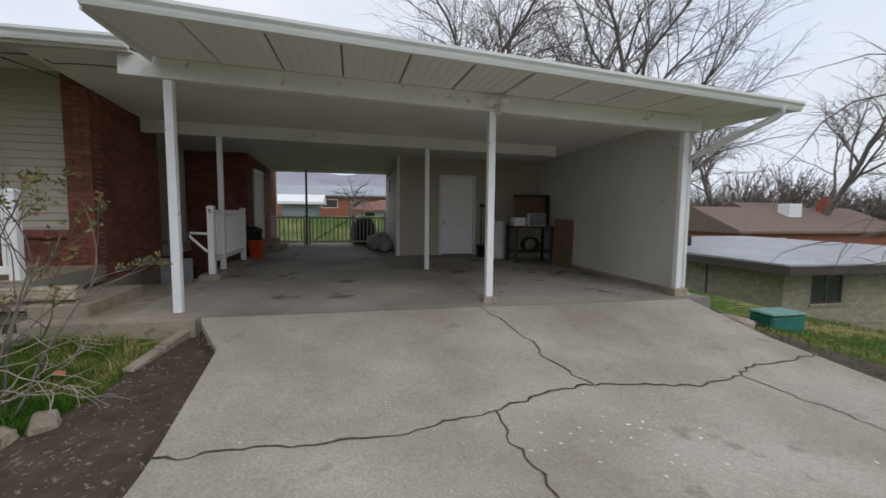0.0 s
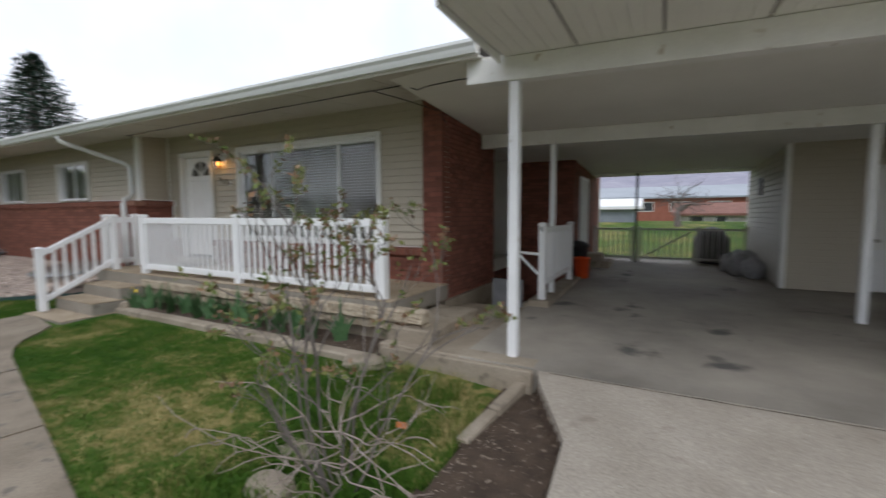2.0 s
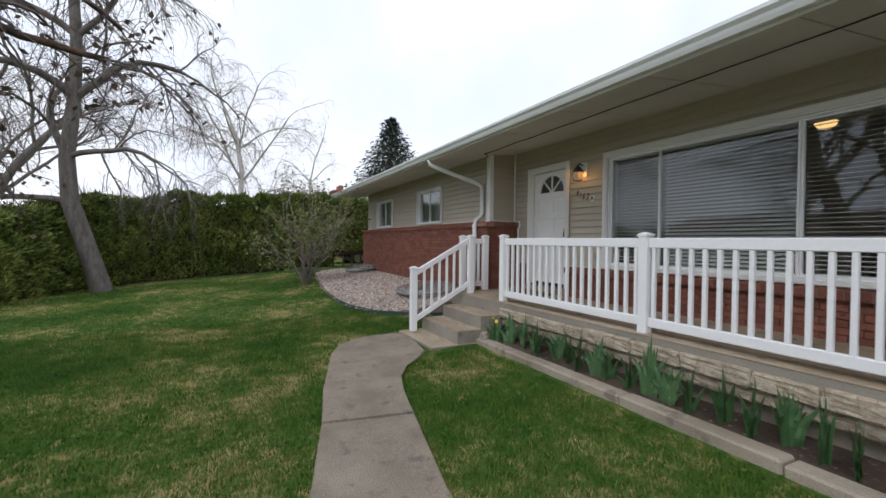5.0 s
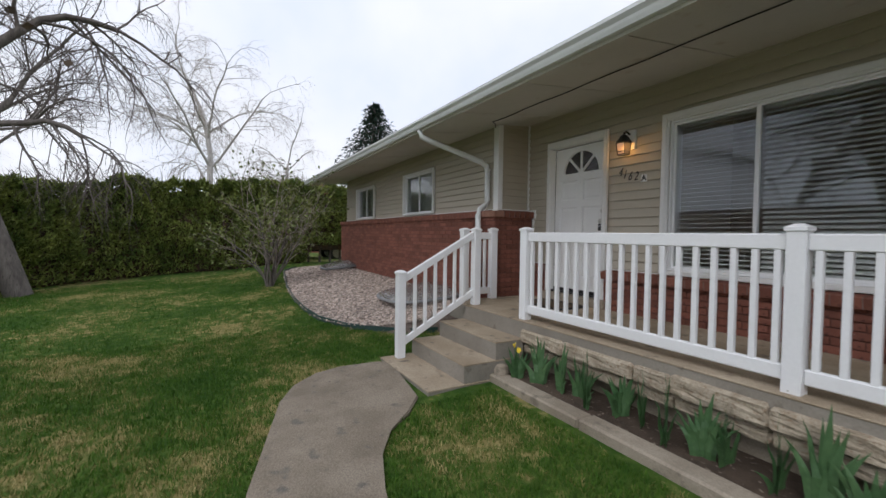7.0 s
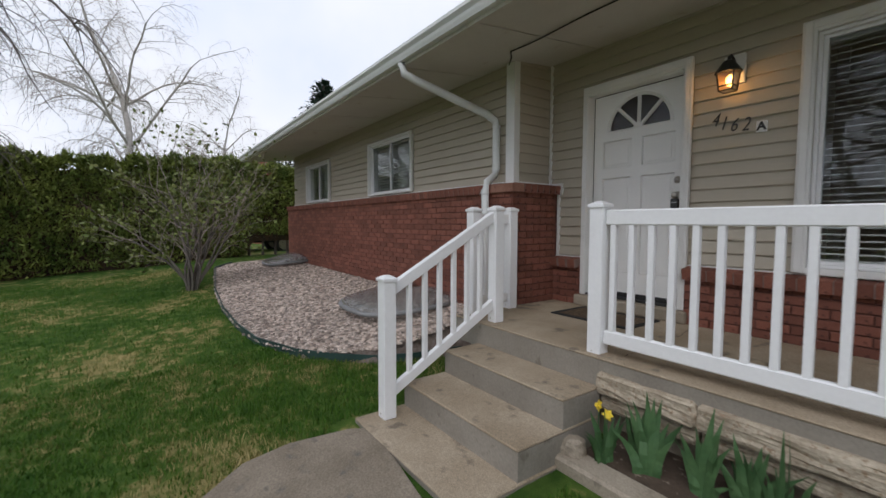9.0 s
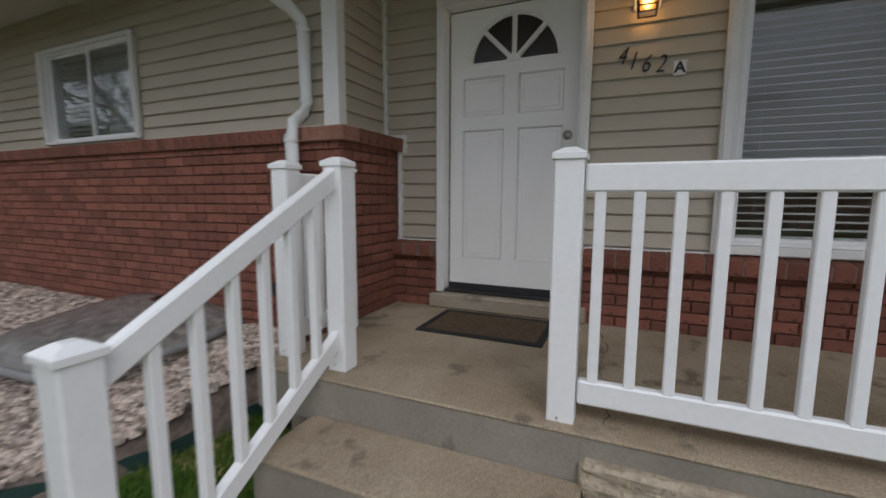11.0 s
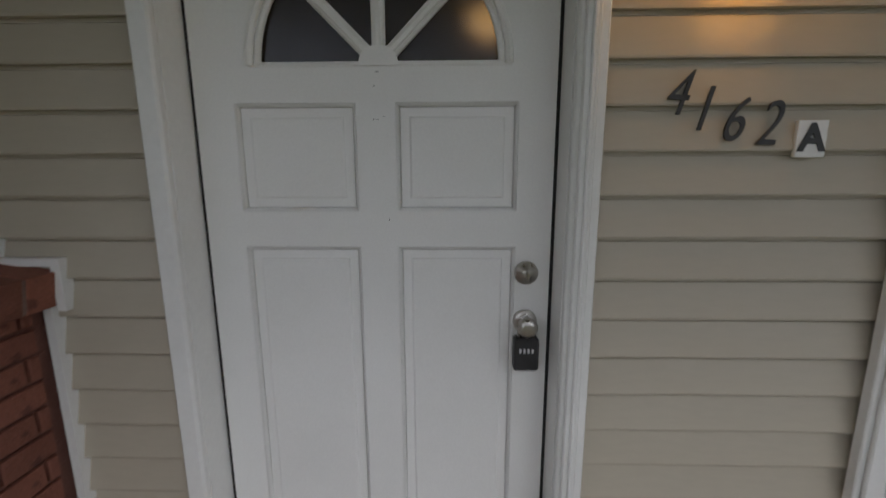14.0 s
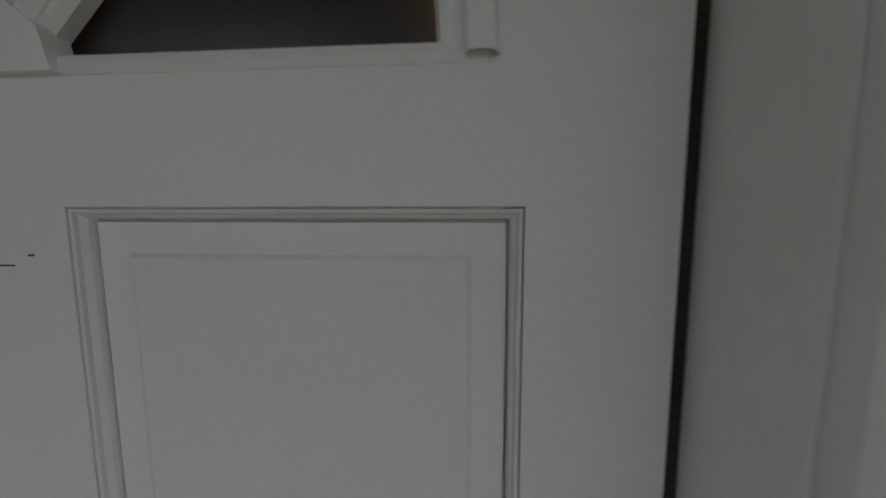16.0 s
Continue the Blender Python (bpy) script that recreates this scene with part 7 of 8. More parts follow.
tub = thing("storage_tub", "white plastic tub on the bench", "tub", at=(4.02, 9.4, 0.89 + floor_z(4.36, 9.45)))
part("tub", boxes((-0.15, 0.15, -0.14, 0.14, 0, 0.2), bevel=0.02), VINYL, tub)
cart = thing("hose_reel", "dark garden tool bundle under the bench", "garden tools", at=(4.35, 9.4, 0.28 + floor_z(4.36, 9.45)))
bm = bmesh.new()
for k in range(5):
    tube(bm, [(0.2 * math.cos(a), -0.1 + 0.05 * k, 0.16 + 0.2 * math.sin(a) * 0.8) for a in (2 * math.pi * j / 14 for j in range(15))], [0.022] * 15, 6)
part("coil", bm, BLACK, cart)
can = thing("storage_bin", "tall white round bin beside the bench", "bin", at=(3.68, 10.0, floor_z(3.68, 10.0)))
bm = bmesh.new()
lathe(bm, [(0.23, 0), (0.245, 0.03), (0.26, 0.9), (0.275, 0.91), (0.275, 0.94), (0.24, 0.95)], 20)
part("barrel", bm, WHITE, can, "", True)
pail = thing("pail", "small black pail on the floor", "pail", at=(3.36, 10.2, floor_z(3.36, 10.2)))
bm = bmesh.new()
lathe(bm, [(0.11, 0), (0.14, 0.3), (0.15, 0.31), (0.12, 0.3)], 14)
part("pail_body", bm, BLACK, pail, "", True)
shovel = thing("shovel", "shovel leaning against the siding", "shovel", at=(3.4, 10.42, floor_z(3.4, 10.42)))
bm = bmesh.new()
tube(bm, [(0, 0, 0.25), (0.04, 0.08, 1.3)], [0.016, 0.016], 8)
part("handle", bm, DARKWOOD, shovel)
part("grip", boxes((-0.02, 0.12, 0.06, 0.09, 1.28, 1.36), bevel=0.008), BLACK, shovel)
part("blade", boxes((-0.1, 0.1, -0.012, 0.0, 0, 0.28), bevel=0.004), DARKMETAL, shovel)
board = part("plywood_board", boxes((-0.02, 0.02, -0.28, 0.28, 0, 1.08), bevel=0.003), CARD)
board.matrix_basis = pose(4.84, 8.74, floor_z(4.8, 8.74), 0, 4, 22)
tagged(board, "brown wooden board leaning against the white wall", "board")
for k, (sx, sy) in enumerate(((4.35, 7.75), (4.2, 7.5), (3.6, 7.6))):
    st = part("floor_scrap", boxes((-0.1, 0.1, -0.015, 0.015, 0, 0.01)), BLACK)
    st.matrix_basis = pose(sx, sy, floor_z(sx, sy), 0, 0, 15 * k)
    tagged(st, "dark scrap lying on the carport floor", "scrap")

orange = thing("bucket", "orange plastic bucket beside the steps", "bucket", at=(-2.12, 10.3, floor_z(-2.12, 10.3)))
bm = bmesh.new()
lathe(bm, [(0.135, 0), (0.165, 0.40), (0.176, 0.402), (0.176, 0.42), (0.158, 0.425), (0.145, 0.2), (0.13, 0.02)], 20)
part("pail_body", bm, ORANGE, orange, "", True)
bm = bmesh.new()
tube(bm, [(0.172 * math.cos(a), 0.02, 0.41 - 0.12 * math.sin(a)) for a in (math.pi * k / 10 for k in range(11))], [0.004] * 11, 5)
part("bail", bm, DARKMETAL, orange)
bin_ = thing("trash_bin", "dark grey lidded bin behind the orange bucket", "bin", at=(-2.30, 10.72, floor_z(-2.3, 10.72)))
bm = bmesh.new()
lathe(bm, [(0.2, 0), (0.24, 0.6), (0.26, 0.61), (0.26, 0.65), (0.15, 0.72), (0.04, 0.74)], 14)
part("barrel", bm, BLACK, bin_, "", True)
rear_steps = thing("block_steps", "low grey block steps at the house side door", "steps", at=(0, 0, floor_z(-2, 11.9)))
part("step", boxes((-2.42, -1.75, 11.9, 12.7, 0, 0.16), bevel=0.01), CONCRETE_OLD, rear_steps)
part("step", boxes((-2.42, -1.95, 11.95, 12.6, 0.16, 0.32), bevel=0.01), CONCRETE_OLD, rear_steps)
rs2 = random.Random(4)
for k, (bx, by, s) in enumerate(((0.98, 11.55, 0.23), (0.78, 11.9, 0.25), (0.98, 12.3, 0.26), (0.66, 12.35, 0.22), (0.9, 12.75, 0.25), (1.0, 11.95, 0.22))):
    bm = bmesh.new()
    bmesh.ops.create_icosphere(bm, subdivisions=3, radius=1.0)
    for v in bm.verts:
        q = v.co * 2.3 + Vector((k * 7.0, 0, 0))
        f = 1 + 0.18 * noise.noise(q) + 0.07 * noise.noise(q * 3)
        v.co = Vector((v.co.x * s * f * 0.8, v.co.y * s * f * 0.75, max(-0.75, v.co.z) * s * f * 1.15))
        if v.co.z > s * 0.9:
            v.co.x *= 0.5
            v.co.y *= 0.5
    sk = part("plastic_sack", bm, BAG, None, "", True)
    sk.matrix_basis = pose(bx, by, floor_z(bx, by) + s * 0.80, 0, 0, 50 * k)
    tagged(sk, "full grey plastic sack stacked by the siding", "sack", "stacked sacks")
grill = thing("lawn_roller_bin", "dark covered bin outside the gate", "bin", at=(0.45, 13.9, floor_z(0, 13.9)))
bm = bmesh.new()
lathe(bm, [(0.36, 0), (0.42, 0.25), (0.4, 0.6), (0.25, 0.85), (0.05, 0.92)], 16)
part("barrel", bm, BLACK, grill, "", True)

# rear gate and fence
GATE = surface("gate_paint", (0.50, 0.49, 0.46), (0.60, 0.59, 0.56), 3, 0.6, 60, 0.1)
fence = thing("rear_fence", "grey-white picket fence and gate across the carport opening", "fence")
for px in (-2.3, -1.36, -1.2, 0.12, 1.12):
    part("post", boxes((px - 0.03, px + 0.03, 13.42, 13.48, 0.34, 1.3), bevel=0.004), GATE, fence)
for a, b in ((-2.27, -1.39), (-1.17, 0.09), (0.15, 1.09)):
    for z in (0.46, 1.2):
        part("rail", boxes((a, b, 13.43, 13.47, z, z + 0.05), bevel=0.003), GATE, fence)
    n = int((b - a) / 0.115)
    for k in range(n):
        x = a + (k + 0.5) * (b - a) / n
        part("picket", boxes((x - 0.016, x + 0.016, 13.42, 13.44, 0.42, 1.25), bevel=0.002), GATE, fence)
bm = boxes((-0.6, 0.6, -0.012, 0.012, -0.02, 0.02), bevel=0.002)
bmesh.ops.transform(bm, matrix=pose(-0.54, 13.455, 0.85, 0, -32, 0), verts=bm.verts)
part("brace", bm, GATE, fence)
pole = part("steel_post", boxes((-1.31, -1.25, 13.36, 13.42, 0.34, 2.69), bevel=0.004), DARKMETAL)
tagged(pole, "dark steel post beside the rear gate", "post")
vent = thing("wall_vent", "small framed vent on the pale siding", "vent", at=(SHED_X - 0.02, 12.6, 2.2))
part("frame", boxes((-0.02, 0.0, -0.14, 0.14, -0.18, 0.18), bevel=0.003), DARKMETAL, vent)
side_frame = tagged(thing("door_3", "white side door frame in the brick wall", "door"), "", "", "", "structure")
part("casing", boxes((-2.415, -2.36, 11.55, 11.63, 0.3, 2.5), (-2.415, -2.36, 12.55, 12.63, 0.3, 2.5), (-2.415, -2.36, 11.63, 12.55, 2.42, 2.5), bevel=0.003), WHITE, side_frame)
part("leaf", boxes((-2.415, -2.385, 11.63, 12.55, 0.35, 2.42), bevel=0.003), WORN_WHITE, side_frame)
base_door = part("basement_panel", boxes((-3.0, -2.52, 7.46, 7.5, -0.6, 0.62), bevel=0.004), GREYPL)
tagged(base_door, "grey panel standing in the basement stairwell", "panel")

# hose, kerb stone and green box beside the drive
hose = thing("drain_pipe", "black corrugated drain pipe lying by the corner post", "pipe")
bm = bmesh.new()
pts = [(5.12, 5.33, 0.14), (5.3, 5.15, 0.0), (5.6, 5.0, -0.12), (6.0, 4.95, -0.21), (6.35, 5.0, -0.28)]
tube(bm, pts, [0.055] * 5, 10)
part("pipe", bm, BLACK, hose, "", True)
rock("rock", "angular concrete lump beside the drive", 5.25, 4.55, -0.08, 0.17, 0.30, 0.13, 31, None, 10)
GREENBOX = surface("green_plastic", (0.015, 0.13, 0.105), (0.025, 0.17, 0.135), 3, 0.5, 50, 0.05)
ux, uy = 6.62, 5.05
ubox = thing("utility_box", "low green utility box in the grass", "utility box", at=(ux, uy, ground_z(ux, uy)))
part("body", boxes((-0.32, 0.32, -0.2, 0.2, -0.05, 0.24), bevel=0.03), GREENBOX, ubox)
part("lid", boxes((-0.335, 0.335, -0.215, 0.215, 0.24, 0.29), bevel=0.02), surface("weathered_green", (0.10, 0.24, 0.20), (0.2, 0.34, 0.3), 5, 0.6, 60, 0.1), ubox, "weathered paler lid")
make_blades("grass", 9000, 5.0, 9.5, 1.5, 8.0, 0.05, 0.13, 17)
bm = bmesh.new()
patch(bm, [(4.9, 2.0), (5.5, 2.2), (5.6, 4.2), (5.5, 5.3), (4.9, 5.3)], lambda x, y: ground_z(x, y) + 0.03, 0.08)
structure("soil_strip_east", bm, DIRT, "bare soil along the edge of the drive", "soil")
# ---- neighbours, street and distance ----
CREAM = surface("cream_brick", (0.29, 0.26, 0.19), (0.39, 0.35, 0.27), 6, 0.85, 90, 0.3, vary=0.12, island=True)
CREAM_J = surface("cream_mortar", (0.25, 0.23, 0.18), (0.32, 0.29, 0.23), 6, 0.9, 90, 0.3)
FASCIA = surface("brown_fascia", (0.055, 0.042, 0.036), (0.085, 0.065, 0.055), 3, 0.7, 50, 0.2)
FLATROOF = surface("wet_flat_roof", (0.24, 0.25, 0.27), (0.42, 0.43, 0.45), 0.5, 0.35, 50, 0.1, (0.55, 0.56, 0.58), 0.06)
SHINGLE = surface("brown_shingle", (0.16, 0.115, 0.09), (0.24, 0.175, 0.14), 4, 0.9, 40, 0.3)
REDBRICK = surface("far_red_brick", (0.26, 0.09, 0.06), (0.34, 0.13, 0.09), 2, 0.9, 40, 0.2)
GREYROOF = surface("grey_metal_roof", (0.30, 0.33, 0.37), (0.38, 0.41, 0.45), 0.3, 0.6, 30, 0.05)
GREYWALL = surface("grey_siding", (0.23, 0.26, 0.31), (0.30, 0.33, 0.38), 0.8, 0.7, 30, 0.05)
STUCCO = surface("pale_stucco", (0.50, 0.48, 0.44), (0.60, 0.58, 0.53), 0.8, 0.9, 30, 0.1)
DARKGLASS = surface("dark_pane", (0.03, 0.035, 0.04), (0.05, 0.055, 0.06), 2, 0.15, 30, 0.0)
ASPHALT = surface("asphalt", (0.13, 0.13, 0.13), (0.19, 0.19, 0.19), 1.2, 0.85, 120, 0.3)

NX, NY, NZ = 13.2, 10.2, -2.5
nb = thing("neighbour_house", "low cream brick house with a flat grey roof and dark fascia", "house")
part("wall", wall_mesh(NX, 25, NY, NY + 0.2, NZ, -0.30, [(14.3, 15.6, -1.36, -0.33)]), CREAM_J, nb)
part("wall", boxes((NX, NX + 0.2, NY + 0.2, 22, NZ, -0.30)), CREAM_J, nb)
part("wall", boxes((NX, 25, 22, 22.2, NZ, -0.30), (24.8, 25, NY + 0.2, 22, NZ, -0.30)), CREAM_J, nb)


def brick_face(parent, m, length, z0, z1, bl, bh, j, mat, holes=()):
    v, f = [], []
    z, r = z0, 0
    while z + bh <= z1:
        u = -(bl + j) / 2 if r % 2 else 0.0
        while u < length:
            a, b = max(0.0, u), min(length, u + bl)
            u += bl + j
            if b - a < 0.03 or any(h[0] < b and h[1] > a and h[2] < z + bh and h[3] > z for h in holes):
                continue
            n = len(v)
            for y in (0, -0.014):
                v += [m @ Vector(q) for q in ((a, y, z), (b, y, z), (b, y, z + bh), (a, y, z + bh))]
            f += [(n + 4, n + 5, n + 6, n + 7), (n, n + 1, n + 5, n + 4), (n + 1, n + 2, n + 6, n + 5), (n + 2, n + 3, n + 7, n + 6), (n + 3, n, n + 4, n + 7)]
        z += bh + j
        r += 1
    me = bpy.data.meshes.new("brickwork")
    me.from_pydata(v, [], f)
    me.materials.append(mat)
    ob = new("brickwork", me)
    ob.parent = parent
    tagged(ob, "", "", "", "stuff")


brick_face(nb, pose(NX, NY, 0), 8.0, NZ, -0.36, 0.29, 0.085, 0.012, CREAM, [(1.0, 2.5, -1.46, -0.2)])
brick_face(nb, pose(NX, 22, 0, 0, 0, -90), 11.8, NZ, -0.36, 0.29, 0.085, 0.012, CREAM)
part("fascia", boxes((NX - 0.75, 25.5, NY - 0.75, NY - 0.7, -0.30, -0.04), (NX - 0.75, NX - 0.7, NY - 0.7, 22.8, -0.30, -0.04), (NX - 0.7, 25.5, NY - 0.7, 22.8, -0.31, -0.29)), FASCIA, nb, "dark brown fascia board")
bm = bmesh.new()
prism(bm, [(NX - 0.78, NY - 0.78), (25.5, NY - 0.78), (25.5, 22.8), (NX - 0.78, 22.8)], -0.04, lambda x, y: 0.02 + 0.006 * (y - NY))
part("roof", bm, FLATROOF, nb, "wet grey flat roof")
w = part("window", boxes((14.3, 14.36, NY + 0.02, NY + 0.1, -1.36, -0.33), (15.54, 15.6, NY + 0.02, NY + 0.1, -1.36, -0.33), (14.92, 14.98, NY + 0.02, NY + 0.1, -1.31, -0.38), (14.36, 15.54, NY + 0.02, NY + 0.1, -1.36, -1.31), (14.36, 15.54, NY + 0.02, NY + 0.1, -0.38, -0.33)), FASCIA, nb)
part("pane", boxes((14.36, 15.54, NY + 0.05, NY + 0.07, -1.31, -0.38)), DARKGLASS, w)
part("window_sill", boxes((14.25, 15.65, NY - 0.05, NY + 0.02, -1.44, -1.36), bevel=0.006), CREAM, w)
bm = bmesh.new()
tube(bm, [(NX - 0.3, NY + 2.6, -0.2), (NX - 0.3, NY + 2.6, NZ)], [0.035, 0.035], 6)
part("downspout", bm, FASCIA, nb)
for vx, vy, h, r in ((15.6, 18.5, 1.3, 0.13), (15.0, 16.0, 0.5, 0.09)):
    bm = bmesh.new()
    lathe(bm, [(r, 0), (r, h * 0.8), (r * 1.35, h * 0.82), (r * 1.35, h)], 12, pose(vx, vy, 0.04))
    part("flue", bm, GUTTER if h > 1 else FASCIA, nb, "", True)


def gable_house(name, label, x0, x1, y0, y1, z0, z1, ridge, wall, roof, along="x", windows=(), chimney=None):
    t = thing(name, label, "house", "houses around")
    holes = [(a, b, c, d) for a, b, c, d in windows]
    part("wall", wall_mesh(x0, x1, y0, y0 + 0.25, z0, z1, holes), wall, t)
    part("wall", boxes((x0, x1, y1 - 0.25, y1, z0, z1), (x0, x0 + 0.25, y0 + 0.25, y1 - 0.25, z0, z1), (x1 - 0.25, x1, y0 + 0.25, y1 - 0.25, z0, z1)), wall, t)
    bm = bmesh.new()
    e = 0.5
    if along == "x":
        ym = (y0 + y1) / 2
        rows = [[bm.verts.new((x, y, z)) for y, z in [(y0 - e, z1 - 0.1), (ym, ridge), (y1 + e, z1 - 0.1), (y1 + e, z1 - 0.3), (y0 - e, z1 - 0.3)]] for x in (x0 - e, x1 + e)]
    else:
        xm = (x0 + x1) / 2
        rows = [[bm.verts.new((x, y, z)) for x, z in [(x0 - e, z1 - 0.1), (xm, ridge), (x1 + e, z1 - 0.1), (x1 + e, z1 - 0.3), (x0 - e, z1 - 0.3)]] for y in (y0 - e, y1 + e)]
    for k in range(5):
        bm.faces.new((rows[0][k], rows[0][(k + 1) % 5], rows[1][(k + 1) % 5], rows[1][k]))
    bm.faces.new(rows[0])
    bm.faces.new(rows[1])
    bmesh.ops.recalc_face_normals(bm, faces=bm.faces)
    rf = part("roof", bm, roof, t)
    for a, b, c, d in windows:
        w = part("window", boxes((a, a + 0.08, y0 - 0.03, y0 + 0.1, c, d), (b - 0.08, b, y0 - 0.03, y0 + 0.1, c, d), (a + 0.08, b - 0.08, y0 - 0.03, y0 + 0.1, d - 0.08, d), (a + 0.08, b - 0.08, y0 - 0.03, y0 + 0.1, c, c + 0.08)), WHITE, t)
        part("pane", boxes((a + 0.08, b - 0.08, y0 + 0.03, y0 + 0.05, c + 0.08, d - 0.08)), DARKGLASS, w)
    if chimney:
        cx, cy, cz, cs = chimney
        part("chimney", boxes((cx - cs, cx + cs, cy - cs * 0.7, cy + cs * 0.7, z1, cz), (cx - cs * 1.1, cx + cs * 1.1, cy - cs * 0.8, cy + cs * 0.8, cz, cz + 0.12), (cx - cs * 0.6, cx - cs * 0.25, cy - 0.15, cy + 0.15, cz + 0.12, cz + 0.5), (cx + cs * 0.25, cx + cs * 0.6, cy - 0.15, cy + 0.15, cz + 0.12, cz + 0.5)), REDBRICK, rf)
    return t


gable_house("house", "brown shingled house beyond the neighbour", 33, 52, 30, 40, -4.5, 0.2, 2.3, REDBRICK, SHINGLE, "x", [(36, 38, -1.6, -0.5)], (47.5, 34.0, 3.0, 0.5))
cooler = thing("roof_cooler", "white box cooler on the brown roof", "cooler", at=(42.2, 33.2, 1.65))
part("case", boxes((-0.8, 0.8, -0.6, 0.6, -0.4, 1.0), bevel=0.05), VINYL, cooler)
gable_house("house", "red-brown house with low roof in the distance", 44, 58, 36, 46, -4.5, 0.9, 3.0, STUCCO, SHINGLE)
# rear yards
gable_house("house", "long low building with a grey metal roof", -40, 24, 60, 75, -3.0, 3.8, 5.4, REDBRICK, GREYROOF, "x", [(-12 + 4 * k, -9.8 + 4 * k, 1.9, 3.1) for k in range(6)])
gable_house("house", "small red-brick house with a reddish roof", 0.6, 7.5, 46, 53, -1.2, 1.75, 2.7, STUCCO, surface("red_roof", (0.20, 0.095, 0.072), (0.27, 0.135, 0.105), 1, 0.9, 30, 0.1), "x", [(1.4, 2.6, 0.5, 1.45), (3.4, 4.4, 0.5, 1.45)])
gable_house("garden_shed", "grey metal garden shed with a pale roof edge", -5.1, -2.5, 33.5, 36.5, 0.4, 2.25, 2.75, GREYWALL, VINYL, "x")
build_tree("tree", "gnarled bare fruit tree in the rear yard", (0.1, 29.0, ground_z(0.1, 29.0) - 0.05), dict(len=1.3, r=0.2, kids=[6, 5, 4], levels=3, spread=0.65, lift=0.1, ratio=0.85, gnarl=0.3, droop=0.02, clear=0.6), 71, BARK, TWIG)
# west side: house with chimney behind the hedge, street houses
gable_house("house", "brick house with twin-flued chimney behind the hedge", -44, -31, 7.6, 20, -0.6, 2.3, 3.9, REDBRICK, SHINGLE, "y", (), (-34.0, 8.7, 5.0, 0.75))
gable_house("house", "blue-grey house across the street", -66, -54, -26, -18, -1.0, 2.0, 3.8, GREYWALL, SHINGLE, "x")
# These two houses stand unseen behind the camera, added for the windows to reflect.
gable_house("house", "unseen pale house with brown roof, added for the window reflections", -30, -16, -34, -26, -0.8, 2.2, 4.2, STUCCO, SHINGLE, "x")
gable_house("house", "unseen brick house, added for the window reflections", -8, 8, -36, -28, -0.8, 2.2, 4.2, REDBRICK, SHINGLE, "x")
bm = bmesh.new()
prism(bm, [(-140, -19.0), (120, -19.0), (120, -10.5), (-140, -10.5)], lambda x, y: ground_z(x, y) - 0.3, lambda x, y: -0.44)
for k in range(1, 40):
    bmesh.ops.bisect_plane(bm, geom=bm.verts[:] + bm.edges[:] + bm.faces[:], plane_co=(-140 + 6.5 * k, 0, 0), plane_no=(1, 0, 0))
for v in bm.verts:
    v.co.z = ground_z(v.co.x, v.co.y) + (0.03 if v.co.z > -0.46 else -0.3)
structure("road", bm, ASPHALT, "grey asphalt street", "road")
bm = bmesh.new()
for y in (-10.5, -19.0):
    prev = None
    for k in range(41):
        x = -140 + 6.5 * k
        z = ground_z(x, y)
        cur = [bm.verts.new((x, y + o, z + h)) for o, h in ((-0.12, -0.1), (-0.12, 0.13), (0.12, 0.13), (0.12, -0.1))]
        if prev:
            for q in range(3):
                bm.faces.new((prev[q], cur[q], cur[q + 1], prev[q + 1]))
        prev = cur
structure("kerb_street", bm, CONCRETE, "concrete street kerb", "kerb")

# dark parked car behind the hedge
CARPAINT = surface("black_car_paint", (0.012, 0.012, 0.014), (0.02, 0.02, 0.023), 3, 0.2, 40, 0.0)
car = thing("parked_car", "dark off-road car parked behind the hedge", "car", at=(-25.2, 6.0, 0.28), turn=90)
bm = bmesh.new()
prism(bm, [(-2.2, 0.45), (2.2, 0.45), (2.25, 0.95), (1.3, 1.05), (0.9, 1.75), (-2.0, 1.8), (-2.25, 1.05)], -0.9, 0.9)
bmesh.ops.transform(bm, matrix=Matrix(((1, 0, 0, 0), (0, 0, -1, 0), (0, 1, 0, 0), (0, 0, 0, 1))), verts=bm.verts)
bmesh.ops.recalc_face_normals(bm, faces=bm.faces)
bmesh.ops.bevel(bm, geom=bm.edges[:], offset=0.06, segments=2, affect="EDGES")
part("body", bm, CARPAINT, car)
for wx in (-1.4, 1.4):
    for wy in (-0.85, 0.85):
        bm = bmesh.new()
        lathe(bm, [(0.30, -0.13), (0.39, -0.1), (0.39, 0.1), (0.30, 0.13)], 20, pose(wx, wy, 0.39, 90))
        ty = part("wheel", bm, RUBBER, car)
        bm = bmesh.new()
        lathe(bm, [(0.24, -0.14), (0.24, 0.14)], 10, pose(wx, wy, 0.39, 90))
        part("rim", bm, NICKEL, ty)
for dx in (-1.3, -0.3, 0.55):
    part("side_window", boxes((dx, dx + 0.75, -0.91, -0.89, 1.15, 1.6), bevel=0.004), DARKGLASS, car)

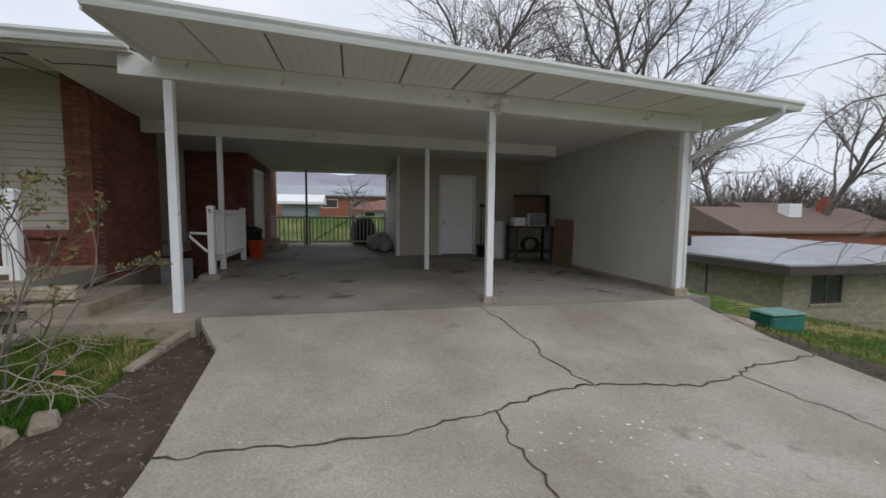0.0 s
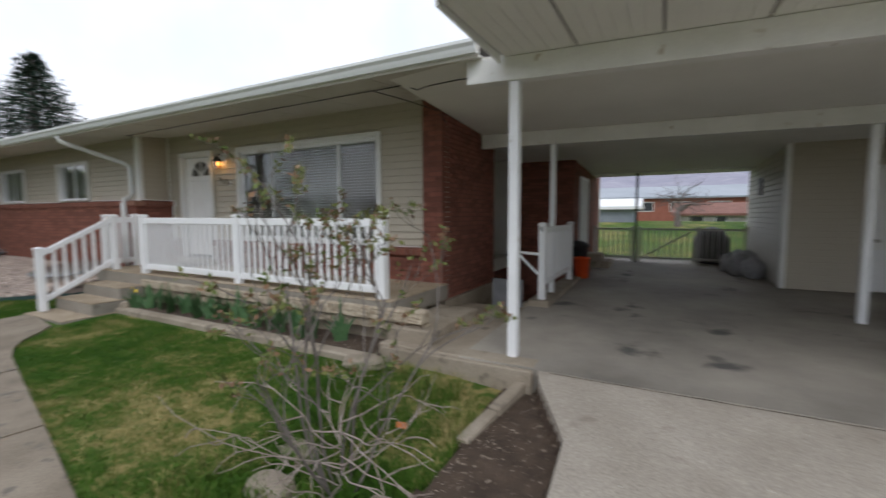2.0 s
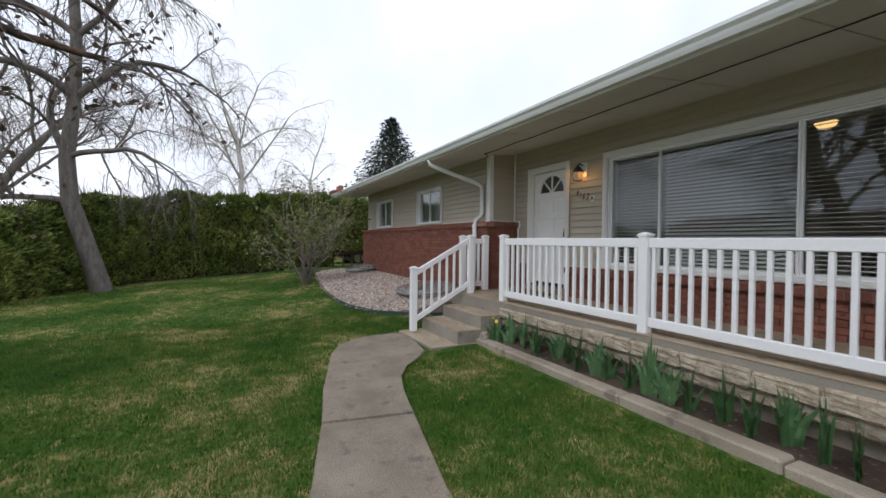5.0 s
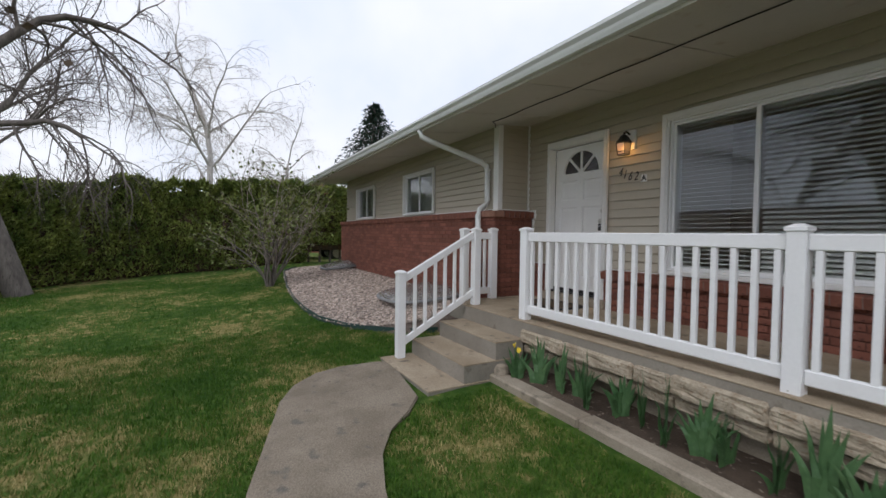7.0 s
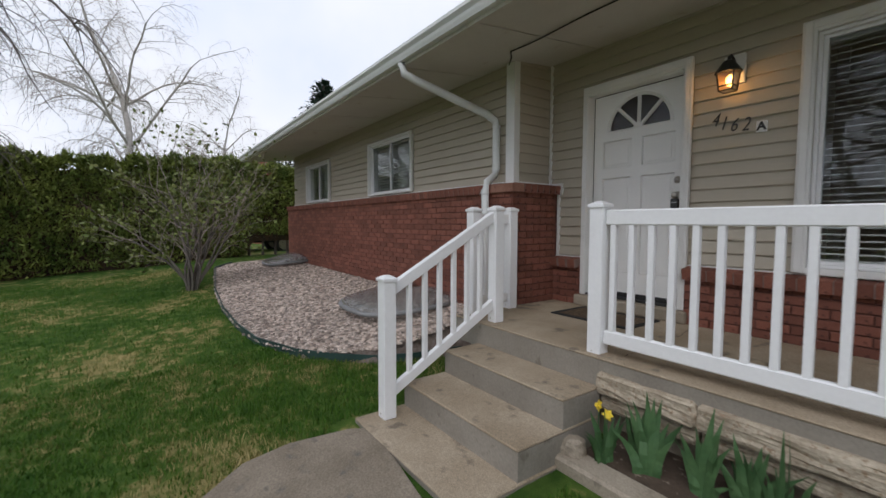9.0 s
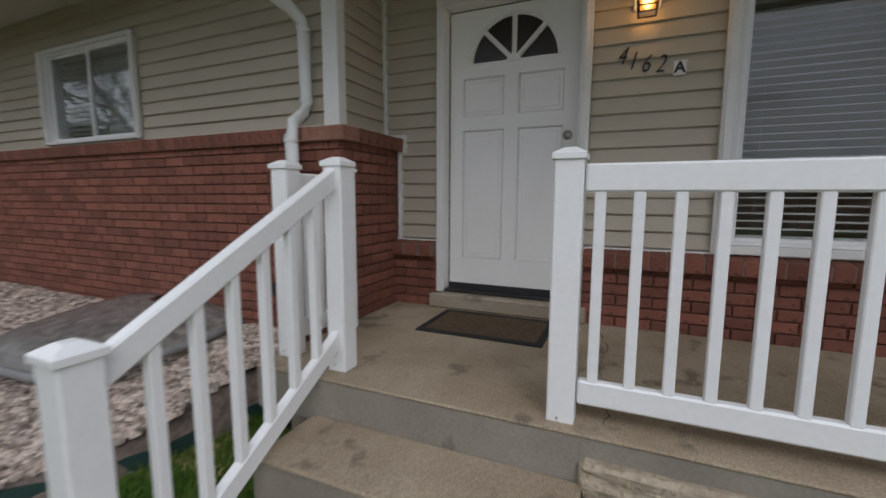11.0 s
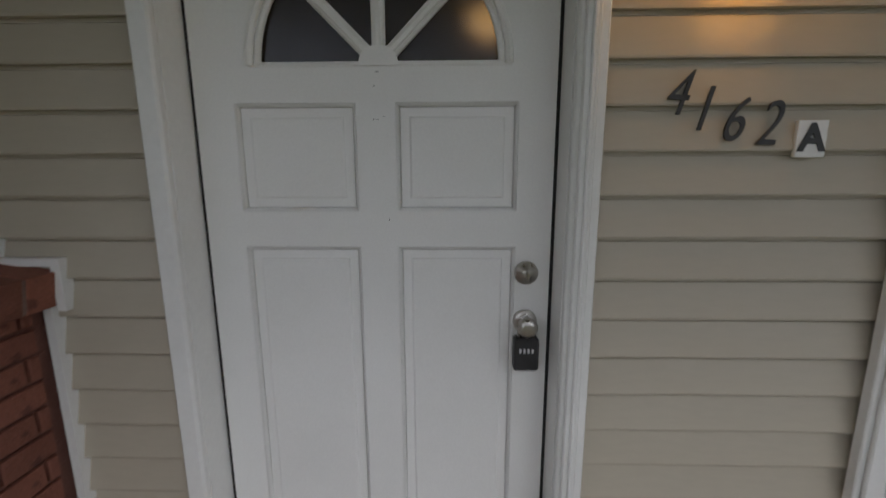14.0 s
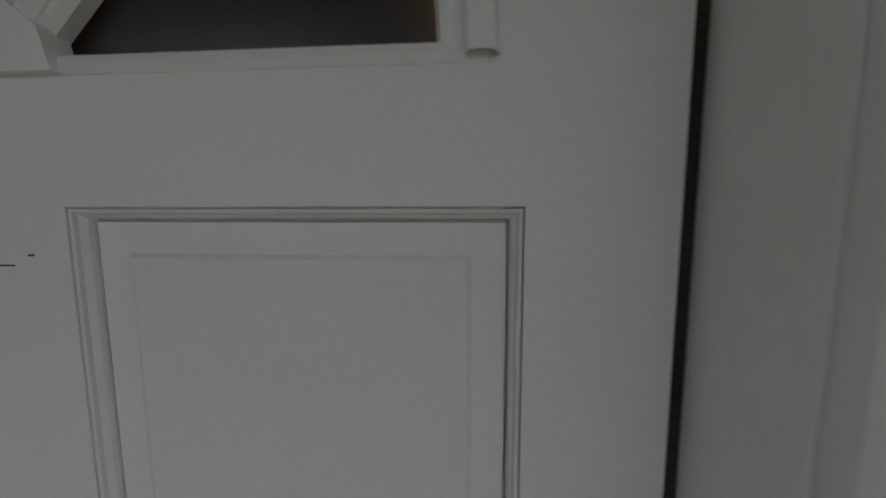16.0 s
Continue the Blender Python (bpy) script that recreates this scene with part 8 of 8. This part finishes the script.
# hills and far woods; the distance haze is painted into the hills' own colour
HILL = surface("haze_tinted_hill", (0.24, 0.235, 0.30), (0.32, 0.31, 0.37), 0.006, 0.95, 0.06, 0.0, (0.40, 0.38, 0.42), 0.03)
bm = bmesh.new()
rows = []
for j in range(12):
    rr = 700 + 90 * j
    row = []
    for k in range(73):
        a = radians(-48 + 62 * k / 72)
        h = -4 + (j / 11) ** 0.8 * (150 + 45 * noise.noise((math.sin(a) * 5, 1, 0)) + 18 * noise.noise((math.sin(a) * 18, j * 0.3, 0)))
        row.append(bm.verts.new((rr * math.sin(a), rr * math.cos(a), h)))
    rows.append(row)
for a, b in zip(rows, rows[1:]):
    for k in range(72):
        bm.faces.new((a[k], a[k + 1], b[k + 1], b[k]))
structure("backdrop_hills", bm, HILL, "distant mountain slope with purple-grey haze put into its colour", "hills", True)
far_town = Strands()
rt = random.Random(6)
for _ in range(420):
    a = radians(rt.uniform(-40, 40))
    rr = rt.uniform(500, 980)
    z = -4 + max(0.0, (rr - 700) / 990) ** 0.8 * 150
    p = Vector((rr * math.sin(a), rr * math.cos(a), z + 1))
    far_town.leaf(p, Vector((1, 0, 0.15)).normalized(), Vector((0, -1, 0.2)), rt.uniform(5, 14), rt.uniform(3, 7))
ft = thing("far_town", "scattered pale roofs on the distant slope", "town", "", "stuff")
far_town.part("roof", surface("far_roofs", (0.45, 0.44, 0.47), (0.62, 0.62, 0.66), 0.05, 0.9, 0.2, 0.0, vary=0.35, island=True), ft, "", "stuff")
woods = Strands()
rw = random.Random(19)
for _ in range(620):
    q = rw.random()
    a = radians(rw.uniform(18, 88)) if q < 0.6 else (radians(rw.uniform(-85, 20)) if q < 0.75 else radians(rw.uniform(180, 330)))
    rr = rw.uniform(62, 150)
    bx, by = rr * math.sin(a), rr * math.cos(a)
    if -25 < bx < 12 and by > 0:
        rr *= 1.8
        bx, by = rr * math.sin(a), rr * math.cos(a)
    bz = ground_z(bx, by)
    h = rw.uniform(7, 14) * (0.7 if abs(bx) < 40 else 1.0)
    for _ in range(26):
        d = Vector((rw.gauss(0, 0.42), rw.gauss(0, 0.42), 1)).normalized()
        p0 = Vector((bx, by, bz + h * rw.uniform(0.0, 0.4)))
        p1 = p0 + d * h * rw.uniform(0.3, 0.55)
        woods.strand([p0, p1], 0.09, 0.03, 3)
        for _ in range(5):
            woods.strand([p1.lerp(p0, rw.uniform(0, 0.5)), p1 + rdir(rw) * rw.uniform(0.6, 1.6)], 0.035, 0.015, 3)
wd = thing("far_woods", "brownish bare trees massed along the skyline", "woods", "", "stuff")
woods.part("wood", surface("far_twigs", (0.13, 0.105, 0.09), (0.20, 0.17, 0.15), 0.2, 0.95, 1, 0.0, vary=0.3, island=True), wd, "", "stuff")
